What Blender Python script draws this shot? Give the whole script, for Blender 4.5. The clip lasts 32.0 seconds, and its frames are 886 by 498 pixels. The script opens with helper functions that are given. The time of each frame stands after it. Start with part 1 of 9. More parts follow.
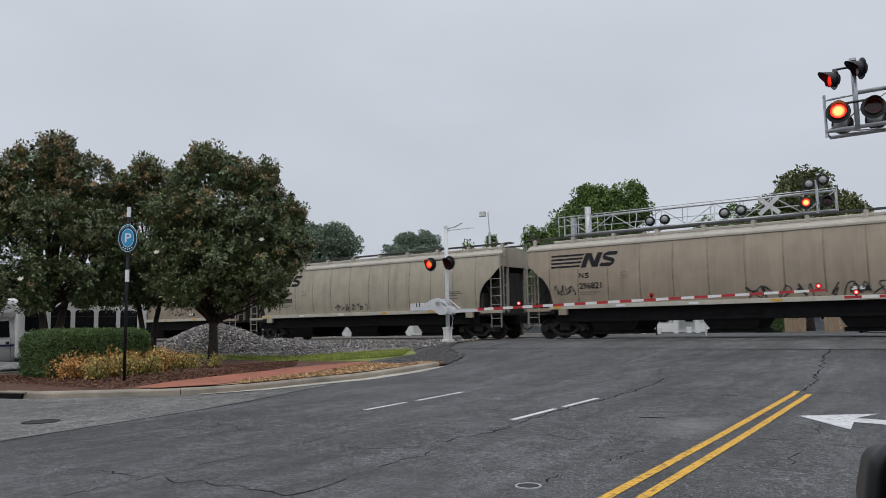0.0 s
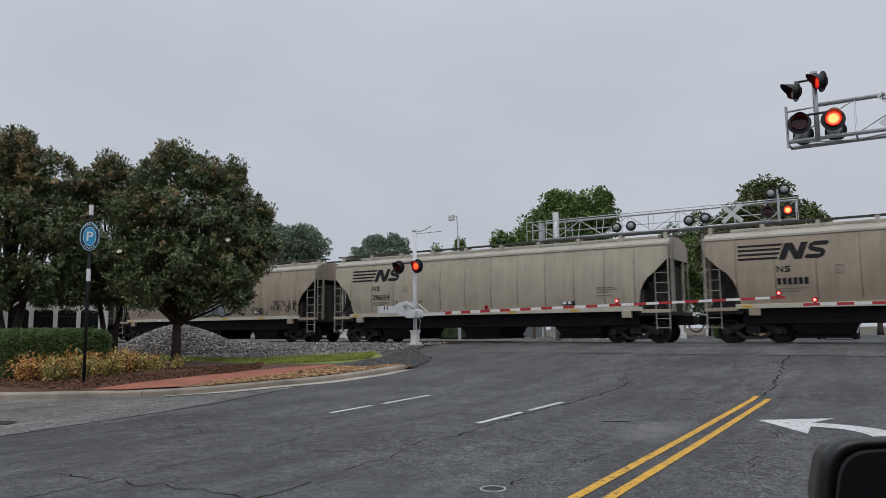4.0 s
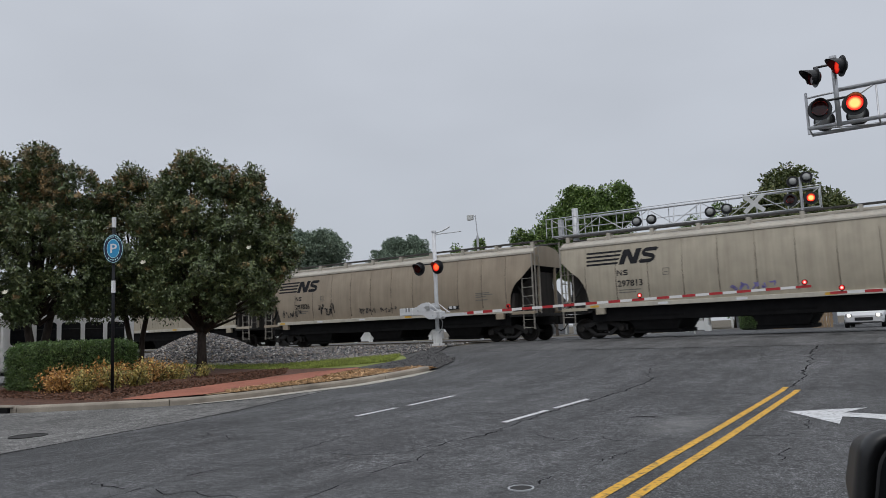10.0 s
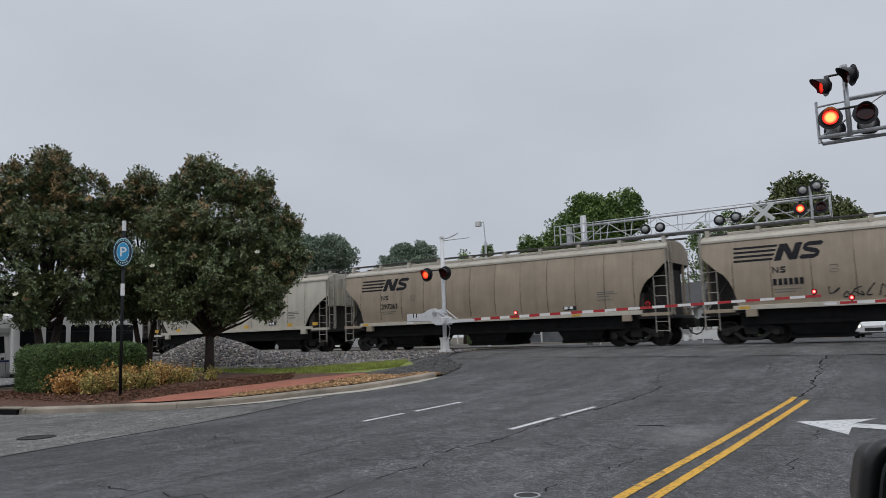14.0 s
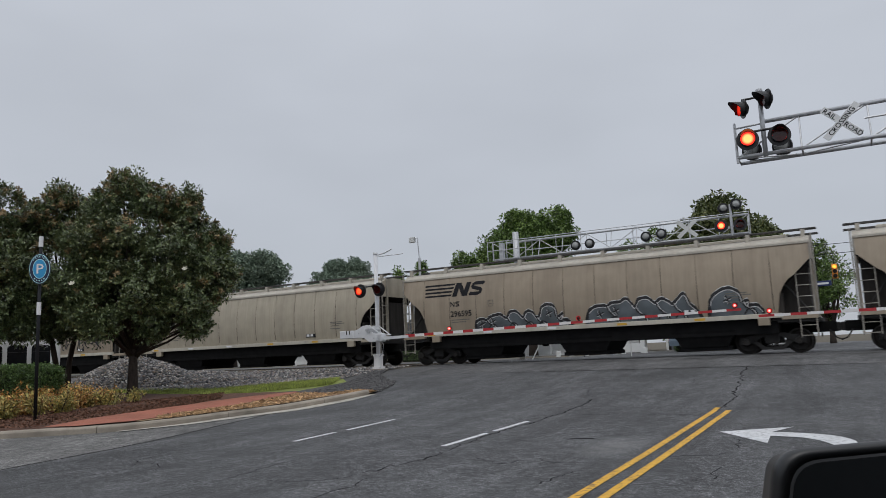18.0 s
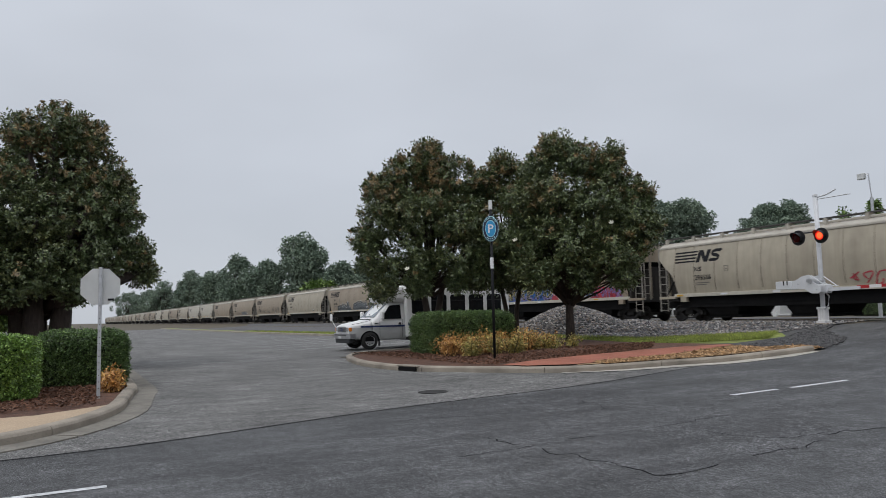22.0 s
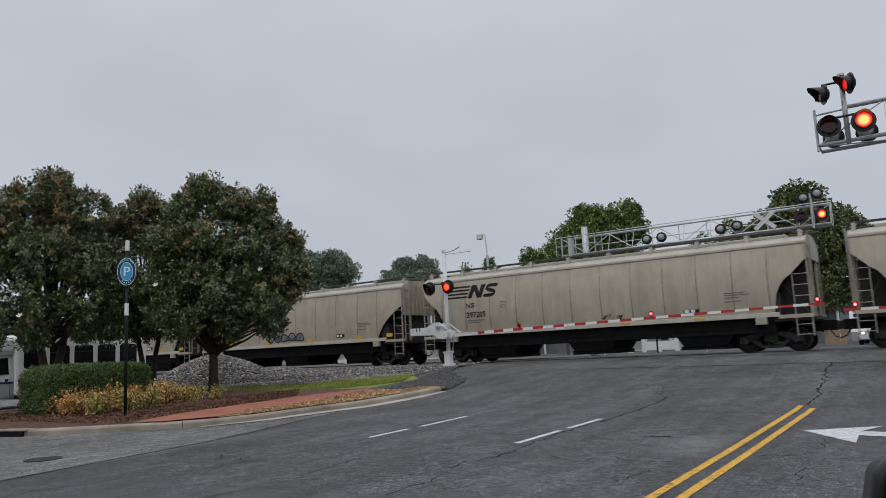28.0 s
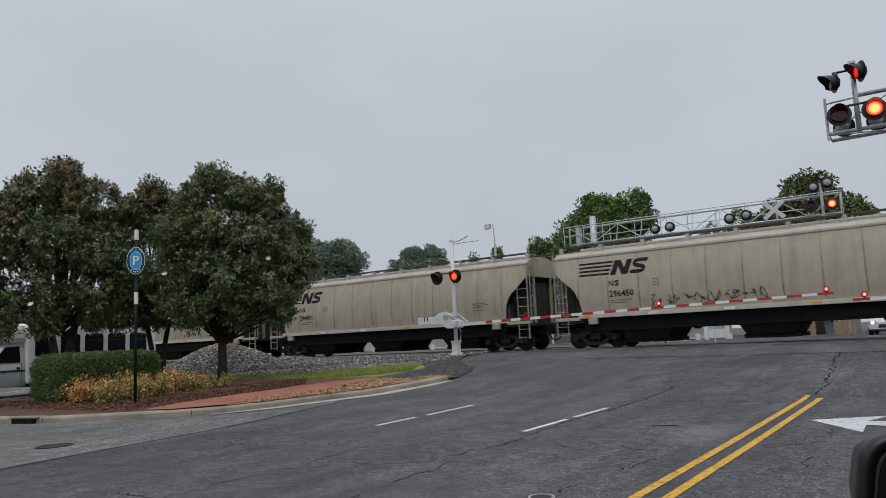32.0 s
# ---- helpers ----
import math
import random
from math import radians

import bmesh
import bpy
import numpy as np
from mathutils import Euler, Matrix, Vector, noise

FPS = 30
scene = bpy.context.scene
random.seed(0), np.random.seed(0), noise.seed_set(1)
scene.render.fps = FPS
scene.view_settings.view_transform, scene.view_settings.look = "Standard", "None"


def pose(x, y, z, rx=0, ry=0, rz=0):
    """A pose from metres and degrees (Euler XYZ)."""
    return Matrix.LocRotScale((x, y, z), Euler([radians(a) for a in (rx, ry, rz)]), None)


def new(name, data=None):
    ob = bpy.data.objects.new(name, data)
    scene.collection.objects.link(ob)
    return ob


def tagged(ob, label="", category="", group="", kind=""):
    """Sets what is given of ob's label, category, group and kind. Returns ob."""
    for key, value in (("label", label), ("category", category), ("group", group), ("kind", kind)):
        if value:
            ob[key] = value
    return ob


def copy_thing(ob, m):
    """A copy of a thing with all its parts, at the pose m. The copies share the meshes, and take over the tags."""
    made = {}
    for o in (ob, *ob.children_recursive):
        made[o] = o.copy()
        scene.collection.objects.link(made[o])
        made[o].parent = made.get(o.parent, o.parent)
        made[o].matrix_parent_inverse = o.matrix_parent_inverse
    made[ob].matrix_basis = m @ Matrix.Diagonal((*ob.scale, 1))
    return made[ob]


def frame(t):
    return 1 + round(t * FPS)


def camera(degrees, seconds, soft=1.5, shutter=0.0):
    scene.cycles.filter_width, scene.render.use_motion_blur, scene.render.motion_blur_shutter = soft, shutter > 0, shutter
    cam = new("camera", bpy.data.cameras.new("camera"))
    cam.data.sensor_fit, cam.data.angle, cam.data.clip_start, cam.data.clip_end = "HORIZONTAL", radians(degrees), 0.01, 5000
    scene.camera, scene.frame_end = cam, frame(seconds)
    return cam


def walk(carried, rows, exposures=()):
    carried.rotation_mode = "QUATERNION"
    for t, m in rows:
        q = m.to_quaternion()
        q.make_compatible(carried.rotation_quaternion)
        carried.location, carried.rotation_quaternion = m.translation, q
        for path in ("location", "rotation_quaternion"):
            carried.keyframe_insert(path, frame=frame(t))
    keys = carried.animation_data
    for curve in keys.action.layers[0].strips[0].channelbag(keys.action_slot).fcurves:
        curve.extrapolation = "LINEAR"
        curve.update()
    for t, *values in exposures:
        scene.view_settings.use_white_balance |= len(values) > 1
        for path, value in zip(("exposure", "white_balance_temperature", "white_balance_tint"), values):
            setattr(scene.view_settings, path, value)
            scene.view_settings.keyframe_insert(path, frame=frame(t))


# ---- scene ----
# ---- camera ----
LENS = 62.94
PATH = [
    (0, -0.016, 0.039, 1.498, 35.06, 6.16, 1.05),
    (0.5, -0.018, 0.051, 1.496, 34.44, 7.45, 1.88),
    (1, -0.011, 0.034, 1.494, 33.54, 7.81, 2.13),
    (1.5, -0.013, 0.057, 1.490, 32.72, 7.61, 1.46),
    (2, -0.016, 0.047, 1.494, 32.11, 7.17, 0.62),
    (2.5, -0.013, 0.039, 1.495, 31.97, 6.78, 0.15),
    (3, -0.012, 0.030, 1.495, 32.09, 6.55, 0.19),
    (3.5, -0.011, 0.039, 1.491, 32.27, 6.45, 0.37),
    (5.5, -0.010, 0.016, 1.496, 33.08, 6.34, 0.97),
    (6, -0.024, 0.022, 1.488, 33.20, 6.35, 1.08),
    (6.5, -0.013, 0.041, 1.494, 33.40, 6.29, 1.29),
    (7, -0.010, 0.026, 1.499, 33.56, 6.27, 1.47),
    (7.5, -0.020, 0.042, 1.493, 33.71, 6.30, 1.67),
    (8, -0.018, 0.049, 1.494, 33.82, 6.30, 1.82),
    (8.5, -0.012, 0.060, 1.494, 33.96, 6.31, 1.98),
    (9, -0.013, 0.067, 1.494, 34.11, 6.31, 2.12),
    (9.5, -0.013, 0.041, 1.485, 34.22, 6.37, 2.23),
    (10, -0.017, 0.051, 1.491, 34.27, 6.48, 2.32),
    (10.5, -0.014, 0.063, 1.483, 34.26, 6.66, 2.30),
    (11, -0.013, 0.054, 1.494, 34.18, 6.71, 2.25),
    (11.5, -0.019, 0.060, 1.487, 34.14, 6.78, 2.20),
    (12, -0.016, 0.055, 1.492, 34.12, 6.77, 2.20),
    (12.5, -0.009, 0.060, 1.491, 34.14, 6.77, 2.19),
    (13, -0.012, 0.046, 1.493, 34.15, 6.81, 2.21),
    (13.5, -0.012, 0.044, 1.488, 34.42, 6.90, 2.04),
    (15.5, 0.001, 0.013, 1.496, 35.64, 7.12, 1.13),
    (16, -0.008, 0.037, 1.494, 34.04, 6.75, 1.19),
    (16.5, -0.006, 0.043, 1.491, 31.66, 6.54, 1.45),
    (17, -0.009, 0.067, 1.484, 29.83, 7.04, 2.02),
    (17.5, -0.002, 0.071, 1.492, 28.88, 7.70, 2.49),
    (18, -0.003, 0.060, 1.492, 29.67, 8.06, 2.49),
    (18.5, -0.000, 0.031, 1.495, 33.31, 8.15, 2.12),
    (19, -0.010, -0.015, 1.497, 38.89, 8.05, 1.61),
    (19.5, 0.008, -0.066, 1.513, 45.44, 7.71, 1.31),
    (20, 0.026, -0.111, 1.518, 52.46, 7.16, 1.32),
    (20.5, 0.008, -0.116, 1.520, 58.72, 6.38, 1.42),
    (21, 0.031, -0.141, 1.519, 63.35, 5.96, 1.51),
    (21.5, 0.058, -0.157, 1.527, 65.06, 5.65, 1.42),
    (22, 0.071, -0.171, 1.529, 62.23, 5.22, 1.35),
    (22.5, 0.069, -0.168, 1.520, 56.47, 4.93, 1.31),
    (23, 0.053, -0.155, 1.522, 49.70, 4.83, 1.19),
    (23.5, 0.041, -0.061, 1.506, 43.69, 5.05, 1.10),
    (24, 0.017, -0.035, 1.508, 39.02, 5.50, 0.95),
    (24.5, 0.002, 0.004, 1.512, 36.10, 6.60, 0.73),
    (25, -0.004, -0.019, 1.509, 34.43, 7.85, 0.98),
    (25.5, -0.005, -0.022, 1.508, 33.56, 8.47, 1.26),
    (27.5, -0.010, -0.049, 1.509, 34.57, 8.18, 2.41),
    (28, -0.007, -0.019, 1.509, 35.07, 8.04, 2.73),
    (28.5, -0.004, -0.041, 1.513, 35.21, 7.89, 3.03),
    (29, -0.002, -0.053, 1.515, 35.32, 7.84, 3.23),
    (29.5, 0.032, -0.047, 1.497, 35.46, 7.89, 3.65),
    (30, -0.002, -0.038, 1.516, 35.42, 7.97, 3.68),
    (30.5, -0.003, -0.023, 1.511, 35.43, 8.17, 3.59),
    (31, -0.002, -0.039, 1.515, 35.20, 8.07, 3.39),
    (31.5, 0.002, -0.027, 1.502, 34.91, 7.66, 3.07),
    (32, 0.017, -0.020, 1.498, 35.70, 7.25, 2.61),
]
cam = camera(LENS, 32.0, soft=0.6, shutter=0.12)
walk(cam, [(t, pose(x, y, z, 90 + p, r, yaw)) for t, x, y, z, yaw, p, r in PATH],
     ((0.0, 0.10), (0.8, -0.07), (4.0, -0.05), (12.0, -0.04), (16.2, -0.04), (17.0, 0.07), (17.6, -0.05), (18.2, -0.08), (19.5, -0.03), (20.5, 0.03), (21.5, 0.08), (22.5, 0.08), (23.4, 0.05), (24.0, 0.05), (24.8, -0.07), (29.0, -0.06), (32.0, -0.06)))

# ---- world and sun: a bright overcast sky, lighter overhead ----
world = bpy.data.worlds.new("overcast_sky")
scene.world = world
world.use_nodes = True
wn, wl = world.node_tree.nodes, world.node_tree.links
wn.clear()
SUN_EL, SUN_AZ = 58, 20          # degrees; az from +y to the left, seen from behind the camera
sky = wn.new("ShaderNodeTexSky")
sky.sky_type, sky.sun_disc = "NISHITA", False
sky.sun_elevation, sky.sun_rotation = radians(SUN_EL), radians(180 - SUN_AZ)
sky_gain = wn.new("ShaderNodeVectorMath")
sky_gain.operation = "SCALE"
sky_gain.inputs["Scale"].default_value = 0.1
wl.new(sky.outputs[0], sky_gain.inputs[0])
coord = wn.new("ShaderNodeTexCoord")
split = wn.new("ShaderNodeSeparateXYZ")
wl.new(coord.outputs["Generated"], split.inputs[0])
height_ramp = wn.new("ShaderNodeValToRGB")
height_ramp.color_ramp.elements[0].position = 0.0
height_ramp.color_ramp.elements[0].color = (0.50, 0.532, 0.588, 1)
height_ramp.color_ramp.elements[1].position = 1.0
height_ramp.color_ramp.elements[1].color = (1.02, 1.06, 1.13, 1)
e = height_ramp.color_ramp.elements.new(0.45)
e.color = (0.60, 0.635, 0.70, 1)
wl.new(split.outputs["Z"], height_ramp.inputs[0])
stretch = wn.new("ShaderNodeMapping")
stretch.inputs["Scale"].default_value = (1, 1, 2.6)
wl.new(coord.outputs["Generated"], stretch.inputs[0])
cloud = wn.new("ShaderNodeTexNoise")
cloud.inputs["Scale"].default_value, cloud.inputs["Detail"].default_value = 2.2, 3
wl.new(stretch.outputs[0], cloud.inputs["Vector"])
cloud_ramp = wn.new("ShaderNodeMapRange")
cloud_ramp.inputs["From Min"].default_value, cloud_ramp.inputs["From Max"].default_value = 0.3, 0.7
cloud_ramp.inputs["To Min"].default_value, cloud_ramp.inputs["To Max"].default_value = 0.93, 1.05
wl.new(cloud.outputs["Fac"], cloud_ramp.inputs[0])
cloud_mul = wn.new("ShaderNodeVectorMath")
cloud_mul.operation = "SCALE"
wl.new(height_ramp.outputs[0], cloud_mul.inputs[0])
wl.new(cloud_ramp.outputs[0], cloud_mul.inputs["Scale"])
cover = wn.new("ShaderNodeMix")
cover.data_type = "RGBA"
cover.inputs["Factor"].default_value = 0.93
wl.new(sky_gain.outputs[0], cover.inputs["A"])
wl.new(cloud_mul.outputs[0], cover.inputs["B"])
back = wn.new("ShaderNodeBackground")
back.inputs["Strength"].default_value = 1.0
wl.new(cover.outputs["Result"], back.inputs["Color"])
wl.new(back.outputs[0], wn.new("ShaderNodeOutputWorld").inputs[0])

sun = new("sun", bpy.data.lights.new("sun", "SUN"))
sun.data.energy, sun.data.angle, sun.data.color = 0.9, radians(40), (1.0, 0.97, 0.93)
sd = Vector((math.sin(radians(SUN_AZ)) * math.cos(radians(SUN_EL)), -math.cos(radians(SUN_AZ)) * math.cos(radians(SUN_EL)), math.sin(radians(SUN_EL))))
sun.matrix_world = Matrix.Translation(sd * 200) @ sd.to_track_quat("Z", "Y").to_matrix().to_4x4()

# ---- materials ----
MATS = {}


def mat(name, color, rough=0.6, metal=0.0, scale=6.0, vary=0.25, detail=6, bump=0.0, bscale=40.0, spec=0.5, rand=0.0, grit=0.0, gscale=120.0, gcolor=None, stretch3=None, emit=0.0, coat=0.0):
    """A node material: base colour with two scales of noise, relief, and a shade that differs from object to object."""
    m = bpy.data.materials.new(name)
    m.use_nodes = True
    n, l = m.node_tree.nodes, m.node_tree.links
    b = n["Principled BSDF"]
    b.inputs["Roughness"].default_value, b.inputs["Metallic"].default_value = rough, metal
    b.inputs["Specular IOR Level"].default_value = spec
    if coat:
        b.inputs["Coat Weight"].default_value = coat
    tc = n.new("ShaderNodeTexCoord")
    src = tc.outputs["Object"]
    if stretch3:
        mp = n.new("ShaderNodeMapping")
        mp.inputs["Scale"].default_value = stretch3
        l.new(src, mp.inputs[0])
        src = mp.outputs[0]
    nz = n.new("ShaderNodeTexNoise")
    nz.inputs["Scale"].default_value, nz.inputs["Detail"].default_value = scale, detail
    l.new(src, nz.inputs["Vector"])
    mr = n.new("ShaderNodeMapRange")
    mr.inputs["From Min"].default_value, mr.inputs["From Max"].default_value = 0.25, 0.75
    mr.inputs["To Min"].default_value, mr.inputs["To Max"].default_value = 1 - vary, 1 + vary
    l.new(nz.outputs["Fac"], mr.inputs[0])
    val = mr.outputs[0]
    if rand:
        oi = n.new("ShaderNodeObjectInfo")
        mo = n.new("ShaderNodeMapRange")
        mo.inputs["To Min"].default_value, mo.inputs["To Max"].default_value = 1 - rand, 1 + rand
        l.new(oi.outputs["Random"], mo.inputs[0])
        mm = n.new("ShaderNodeMath")
        mm.operation = "MULTIPLY"
        l.new(val, mm.inputs[0])
        l.new(mo.outputs[0], mm.inputs[1])
        val = mm.outputs[0]
    sc = n.new("ShaderNodeVectorMath")
    sc.operation = "SCALE"
    sc.inputs[0].default_value = color
    l.new(val, sc.inputs["Scale"])
    col = sc.outputs[0]
    if grit:
        gz = n.new("ShaderNodeTexNoise")
        gz.inputs["Scale"].default_value, gz.inputs["Detail"].default_value = gscale, 3
        l.new(tc.outputs["Object"], gz.inputs["Vector"])
        gr = n.new("ShaderNodeMapRange")
        gr.inputs["From Min"].default_value, gr.inputs["From Max"].default_value = 0.5, 0.72
        gr.inputs["To Max"].default_value = grit
        l.new(gz.outputs["Fac"], gr.inputs[0])
        mx = n.new("ShaderNodeMix")
        mx.data_type = "RGBA"
        l.new(gr.outputs[0], mx.inputs["Factor"])
        l.new(col, mx.inputs["A"])
        mx.inputs["B"].default_value = (*(gcolor or tuple(min(1, c * 2.2) for c in color)), 1)
        col = mx.outputs["Result"]
    l.new(col, b.inputs["Base Color"])
    if bump:
        bz = n.new("ShaderNodeTexNoise")
        bz.inputs["Scale"].default_value, bz.inputs["Detail"].default_value = bscale, 4
        l.new(tc.outputs["Object"], bz.inputs["Vector"])
        bp = n.new("ShaderNodeBump")
        bp.inputs["Strength"].default_value, bp.inputs["Distance"].default_value = bump, 0.02
        l.new(bz.outputs["Fac"], bp.inputs["Height"])
        l.new(bp.outputs[0], b.inputs["Normal"])
    if emit:
        b.inputs["Emission Color"].default_value = (*color, 1)
        b.inputs["Emission Strength"].default_value = emit
    MATS[name] = m
    return m


def leaf_mat(name, color, other, rough=0.4, scale=0.5, low=0.4, high=1.65):
    """Leaves: a shade for each leaf, and patches of another colour through the crown."""
    m = bpy.data.materials.new(name)
    m.use_nodes = True
    n, l = m.node_tree.nodes, m.node_tree.links
    b = n["Principled BSDF"]
    b.inputs["Roughness"].default_value = rough
    b.inputs["Specular IOR Level"].default_value = 0.5
    geo = n.new("ShaderNodeNewGeometry")
    tc = n.new("ShaderNodeTexCoord")
    nz = n.new("ShaderNodeTexNoise")
    nz.inputs["Scale"].default_value, nz.inputs["Detail"].default_value = scale, 3
    l.new(tc.outputs["Object"], nz.inputs["Vector"])
    add = n.new("ShaderNodeMath")
    add.operation = "MULTIPLY_ADD"
    add.inputs[1].default_value, add.inputs[2].default_value = 0.55, -0.28
    l.new(geo.outputs["Random Per Island"], add.inputs[0])
    ad2 = n.new("ShaderNodeMath")
    l.new(nz.outputs["Fac"], ad2.inputs[0])
    l.new(add.outputs[0], ad2.inputs[1])
    mr = n.new("ShaderNodeMapRange")
    mr.inputs["From Min"].default_value, mr.inputs["From Max"].default_value = 0.52, 0.9
    l.new(ad2.outputs[0], mr.inputs[0])
    mx = n.new("ShaderNodeMix")
    mx.data_type = "RGBA"
    mx.inputs["A"].default_value, mx.inputs["B"].default_value = (*color, 1), (*other, 1)
    l.new(mr.outputs[0], mx.inputs["Factor"])
    mv = n.new("ShaderNodeMapRange")
    mv.inputs["To Min"].default_value, mv.inputs["To Max"].default_value = low, high
    l.new(geo.outputs["Random Per Island"], mv.inputs[0])
    sc = n.new("ShaderNodeVectorMath")
    sc.operation = "SCALE"
    l.new(mx.outputs["Result"], sc.inputs[0])
    l.new(mv.outputs[0], sc.inputs["Scale"])
    l.new(sc.outputs[0], b.inputs["Base Color"])
    MATS[name] = m
    return m


def car_paint(name, color, dirt):
    """Weathered hopper paint: vertical rain streaks, grime that gathers in noise patches, a shade for each car part."""
    m = mat(name, color, rough=0.55, scale=1.3, vary=0.13, rand=0.035, bump=0.05, bscale=9)
    n, l = m.node_tree.nodes, m.node_tree.links
    b = n["Principled BSDF"]
    old = b.inputs["Base Color"].links[0].from_socket
    tc = n.new("ShaderNodeTexCoord")
    mp = n.new("ShaderNodeMapping")
    mp.inputs["Scale"].default_value = (2.6, 2.0, 0.25)
    info = n.new("ShaderNodeObjectInfo")
    own = n.new("ShaderNodeVectorMath")
    own.operation = "MULTIPLY_ADD"
    own.inputs[1].default_value = (70, 40, 30)
    l.new(info.outputs["Random"], own.inputs[0])
    l.new(tc.outputs["Object"], own.inputs[2])
    l.new(own.outputs[0], mp.inputs[0])
    st = n.new("ShaderNodeTexNoise")
    st.inputs["Scale"].default_value, st.inputs["Detail"].default_value = 1.0, 5
    l.new(mp.outputs[0], st.inputs["Vector"])
    mr = n.new("ShaderNodeMapRange")
    mr.inputs["From Min"].default_value, mr.inputs["From Max"].default_value = 0.5, 0.78
    mr.inputs["To Max"].default_value = 0.32
    l.new(st.outputs["Fac"], mr.inputs[0])
    mx = n.new("ShaderNodeMix")
    mx.data_type = "RGBA"
    l.new(mr.outputs[0], mx.inputs["Factor"])
    l.new(old, mx.inputs["A"])
    mx.inputs["B"].default_value = (*dirt, 1)
    m2 = n.new("ShaderNodeMapping")
    m2.inputs["Scale"].default_value = (11, 4, 0.5)
    l.new(own.outputs[0], m2.inputs[0])
    run = n.new("ShaderNodeTexNoise")
    run.inputs["Scale"].default_value, run.inputs["Detail"].default_value = 1.0, 6
    l.new(m2.outputs[0], run.inputs["Vector"])
    rr_ = n.new("ShaderNodeMapRange")
    rr_.inputs["From Min"].default_value, rr_.inputs["From Max"].default_value = 0.3, 0.7
    rr_.inputs["To Min"].default_value, rr_.inputs["To Max"].default_value = 1.06, 0.92
    l.new(run.outputs["Fac"], rr_.inputs[0])
    s2 = n.new("ShaderNodeVectorMath")
    s2.operation = "SCALE"
    l.new(mx.outputs["Result"], s2.inputs[0])
    l.new(rr_.outputs[0], s2.inputs["Scale"])
    l.new(s2.outputs[0], b.inputs["Base Color"])
    return m


mat("asphalt", (0.052, 0.0535, 0.0558), 0.64, spec=0.42, scale=0.35, vary=0.22, bump=0.5, bscale=90, grit=0.6, gscale=70, gcolor=(0.16, 0.16, 0.165))
mat("gutter_dark", (0.19, 0.175, 0.15), 0.85, scale=2, vary=0.3, grit=0.5, gscale=14, gcolor=(0.1, 0.09, 0.08))
mat("wheel_paint", (0.5, 0.5, 0.51), 0.35, metal=0.3, vary=0.1)
mat("old_asphalt", (0.122, 0.120, 0.116), 0.75, scale=0.5, vary=0.18, bump=0.6, bscale=80, grit=0.5, gscale=55, gcolor=(0.25, 0.245, 0.235))
mat("apron_asphalt", (0.074, 0.074, 0.075), 0.72, scale=0.5, vary=0.22, bump=0.6, bscale=80, grit=0.6, gscale=50, gcolor=(0.2, 0.2, 0.2))
for a_name in ("asphalt", "old_asphalt", "apron_asphalt"):
    # tyre-worn tone: patches a hand wide and long soft streaks along the road
    a_m = MATS[a_name]
    a_n, a_l = a_m.node_tree.nodes, a_m.node_tree.links
    a_b = a_n["Principled BSDF"]
    a_old = a_b.inputs["Base Color"].links[0].from_socket
    a_tc = a_n.new("ShaderNodeTexCoord")
    for a_sc, a_map, a_amt in ((1.0, (9, 9, 9), 0.32), (1.0, (24, 24, 24), 0.6), (1.0, (1.1, 0.09, 1), 0.26), (1.0, (70, 70, 70), 0.9), (1.0, (0.35, 0.5, 1), 0.22), (1.0, (2.2, 0.7, 1), 0.26), (1.0, (4.5, 3.0, 1), 0.24)):
        if a_map[1] == 0.09 and a_name == "old_asphalt":
            continue
        a_mp = a_n.new("ShaderNodeMapping")
        a_mp.inputs["Scale"].default_value = a_map
        a_l.new(a_tc.outputs["Object"], a_mp.inputs[0])
        a_nz = a_n.new("ShaderNodeTexNoise")
        a_nz.inputs["Scale"].default_value, a_nz.inputs["Detail"].default_value = a_sc, 4
        a_l.new(a_mp.outputs[0], a_nz.inputs["Vector"])
        a_mr = a_n.new("ShaderNodeMapRange")
        a_mr.inputs["From Min"].default_value, a_mr.inputs["From Max"].default_value = 0.3, 0.7
        a_mr.inputs["To Min"].default_value, a_mr.inputs["To Max"].default_value = 1 - a_amt, 1 + a_amt
        a_l.new(a_nz.outputs["Fac"], a_mr.inputs[0])
        a_ml = a_n.new("ShaderNodeVectorMath")
        a_ml.operation = "SCALE"
        a_l.new(a_old, a_ml.inputs[0])
        a_l.new(a_mr.outputs[0], a_ml.inputs["Scale"])
        a_old = a_ml.outputs[0]
    a_l.new(a_old, a_b.inputs["Base Color"])
d_m = MATS["asphalt"]
d_n, d_l = d_m.node_tree.nodes, d_m.node_tree.links
d_b = d_n["Principled BSDF"]
d_old = d_b.inputs["Base Color"].links[0].from_socket
d_tc = d_n.new("ShaderNodeTexCoord")
d_mp = d_n.new("ShaderNodeMapping")
d_mp.vector_type = "TEXTURE"
d_mp.inputs["Location"].default_value, d_mp.inputs["Scale"].default_value = (-3.2, 10.5, 0.05), (0.55, 1.15, 1.0)
d_l.new(d_tc.outputs["Object"], d_mp.inputs[0])
d_gr = d_n.new("ShaderNodeTexGradient")
d_gr.gradient_type = "SPHERICAL"
d_l.new(d_mp.outputs[0], d_gr.inputs[0])
d_nz = d_n.new("ShaderNodeTexNoise")
d_nz.inputs["Scale"].default_value, d_nz.inputs["Detail"].default_value = 5.0, 5
d_l.new(d_tc.outputs["Object"], d_nz.inputs["Vector"])
d_ml = d_n.new("ShaderNodeMath")
d_ml.operation = "MULTIPLY"
d_l.new(d_gr.outputs["Fac"], d_ml.inputs[0])
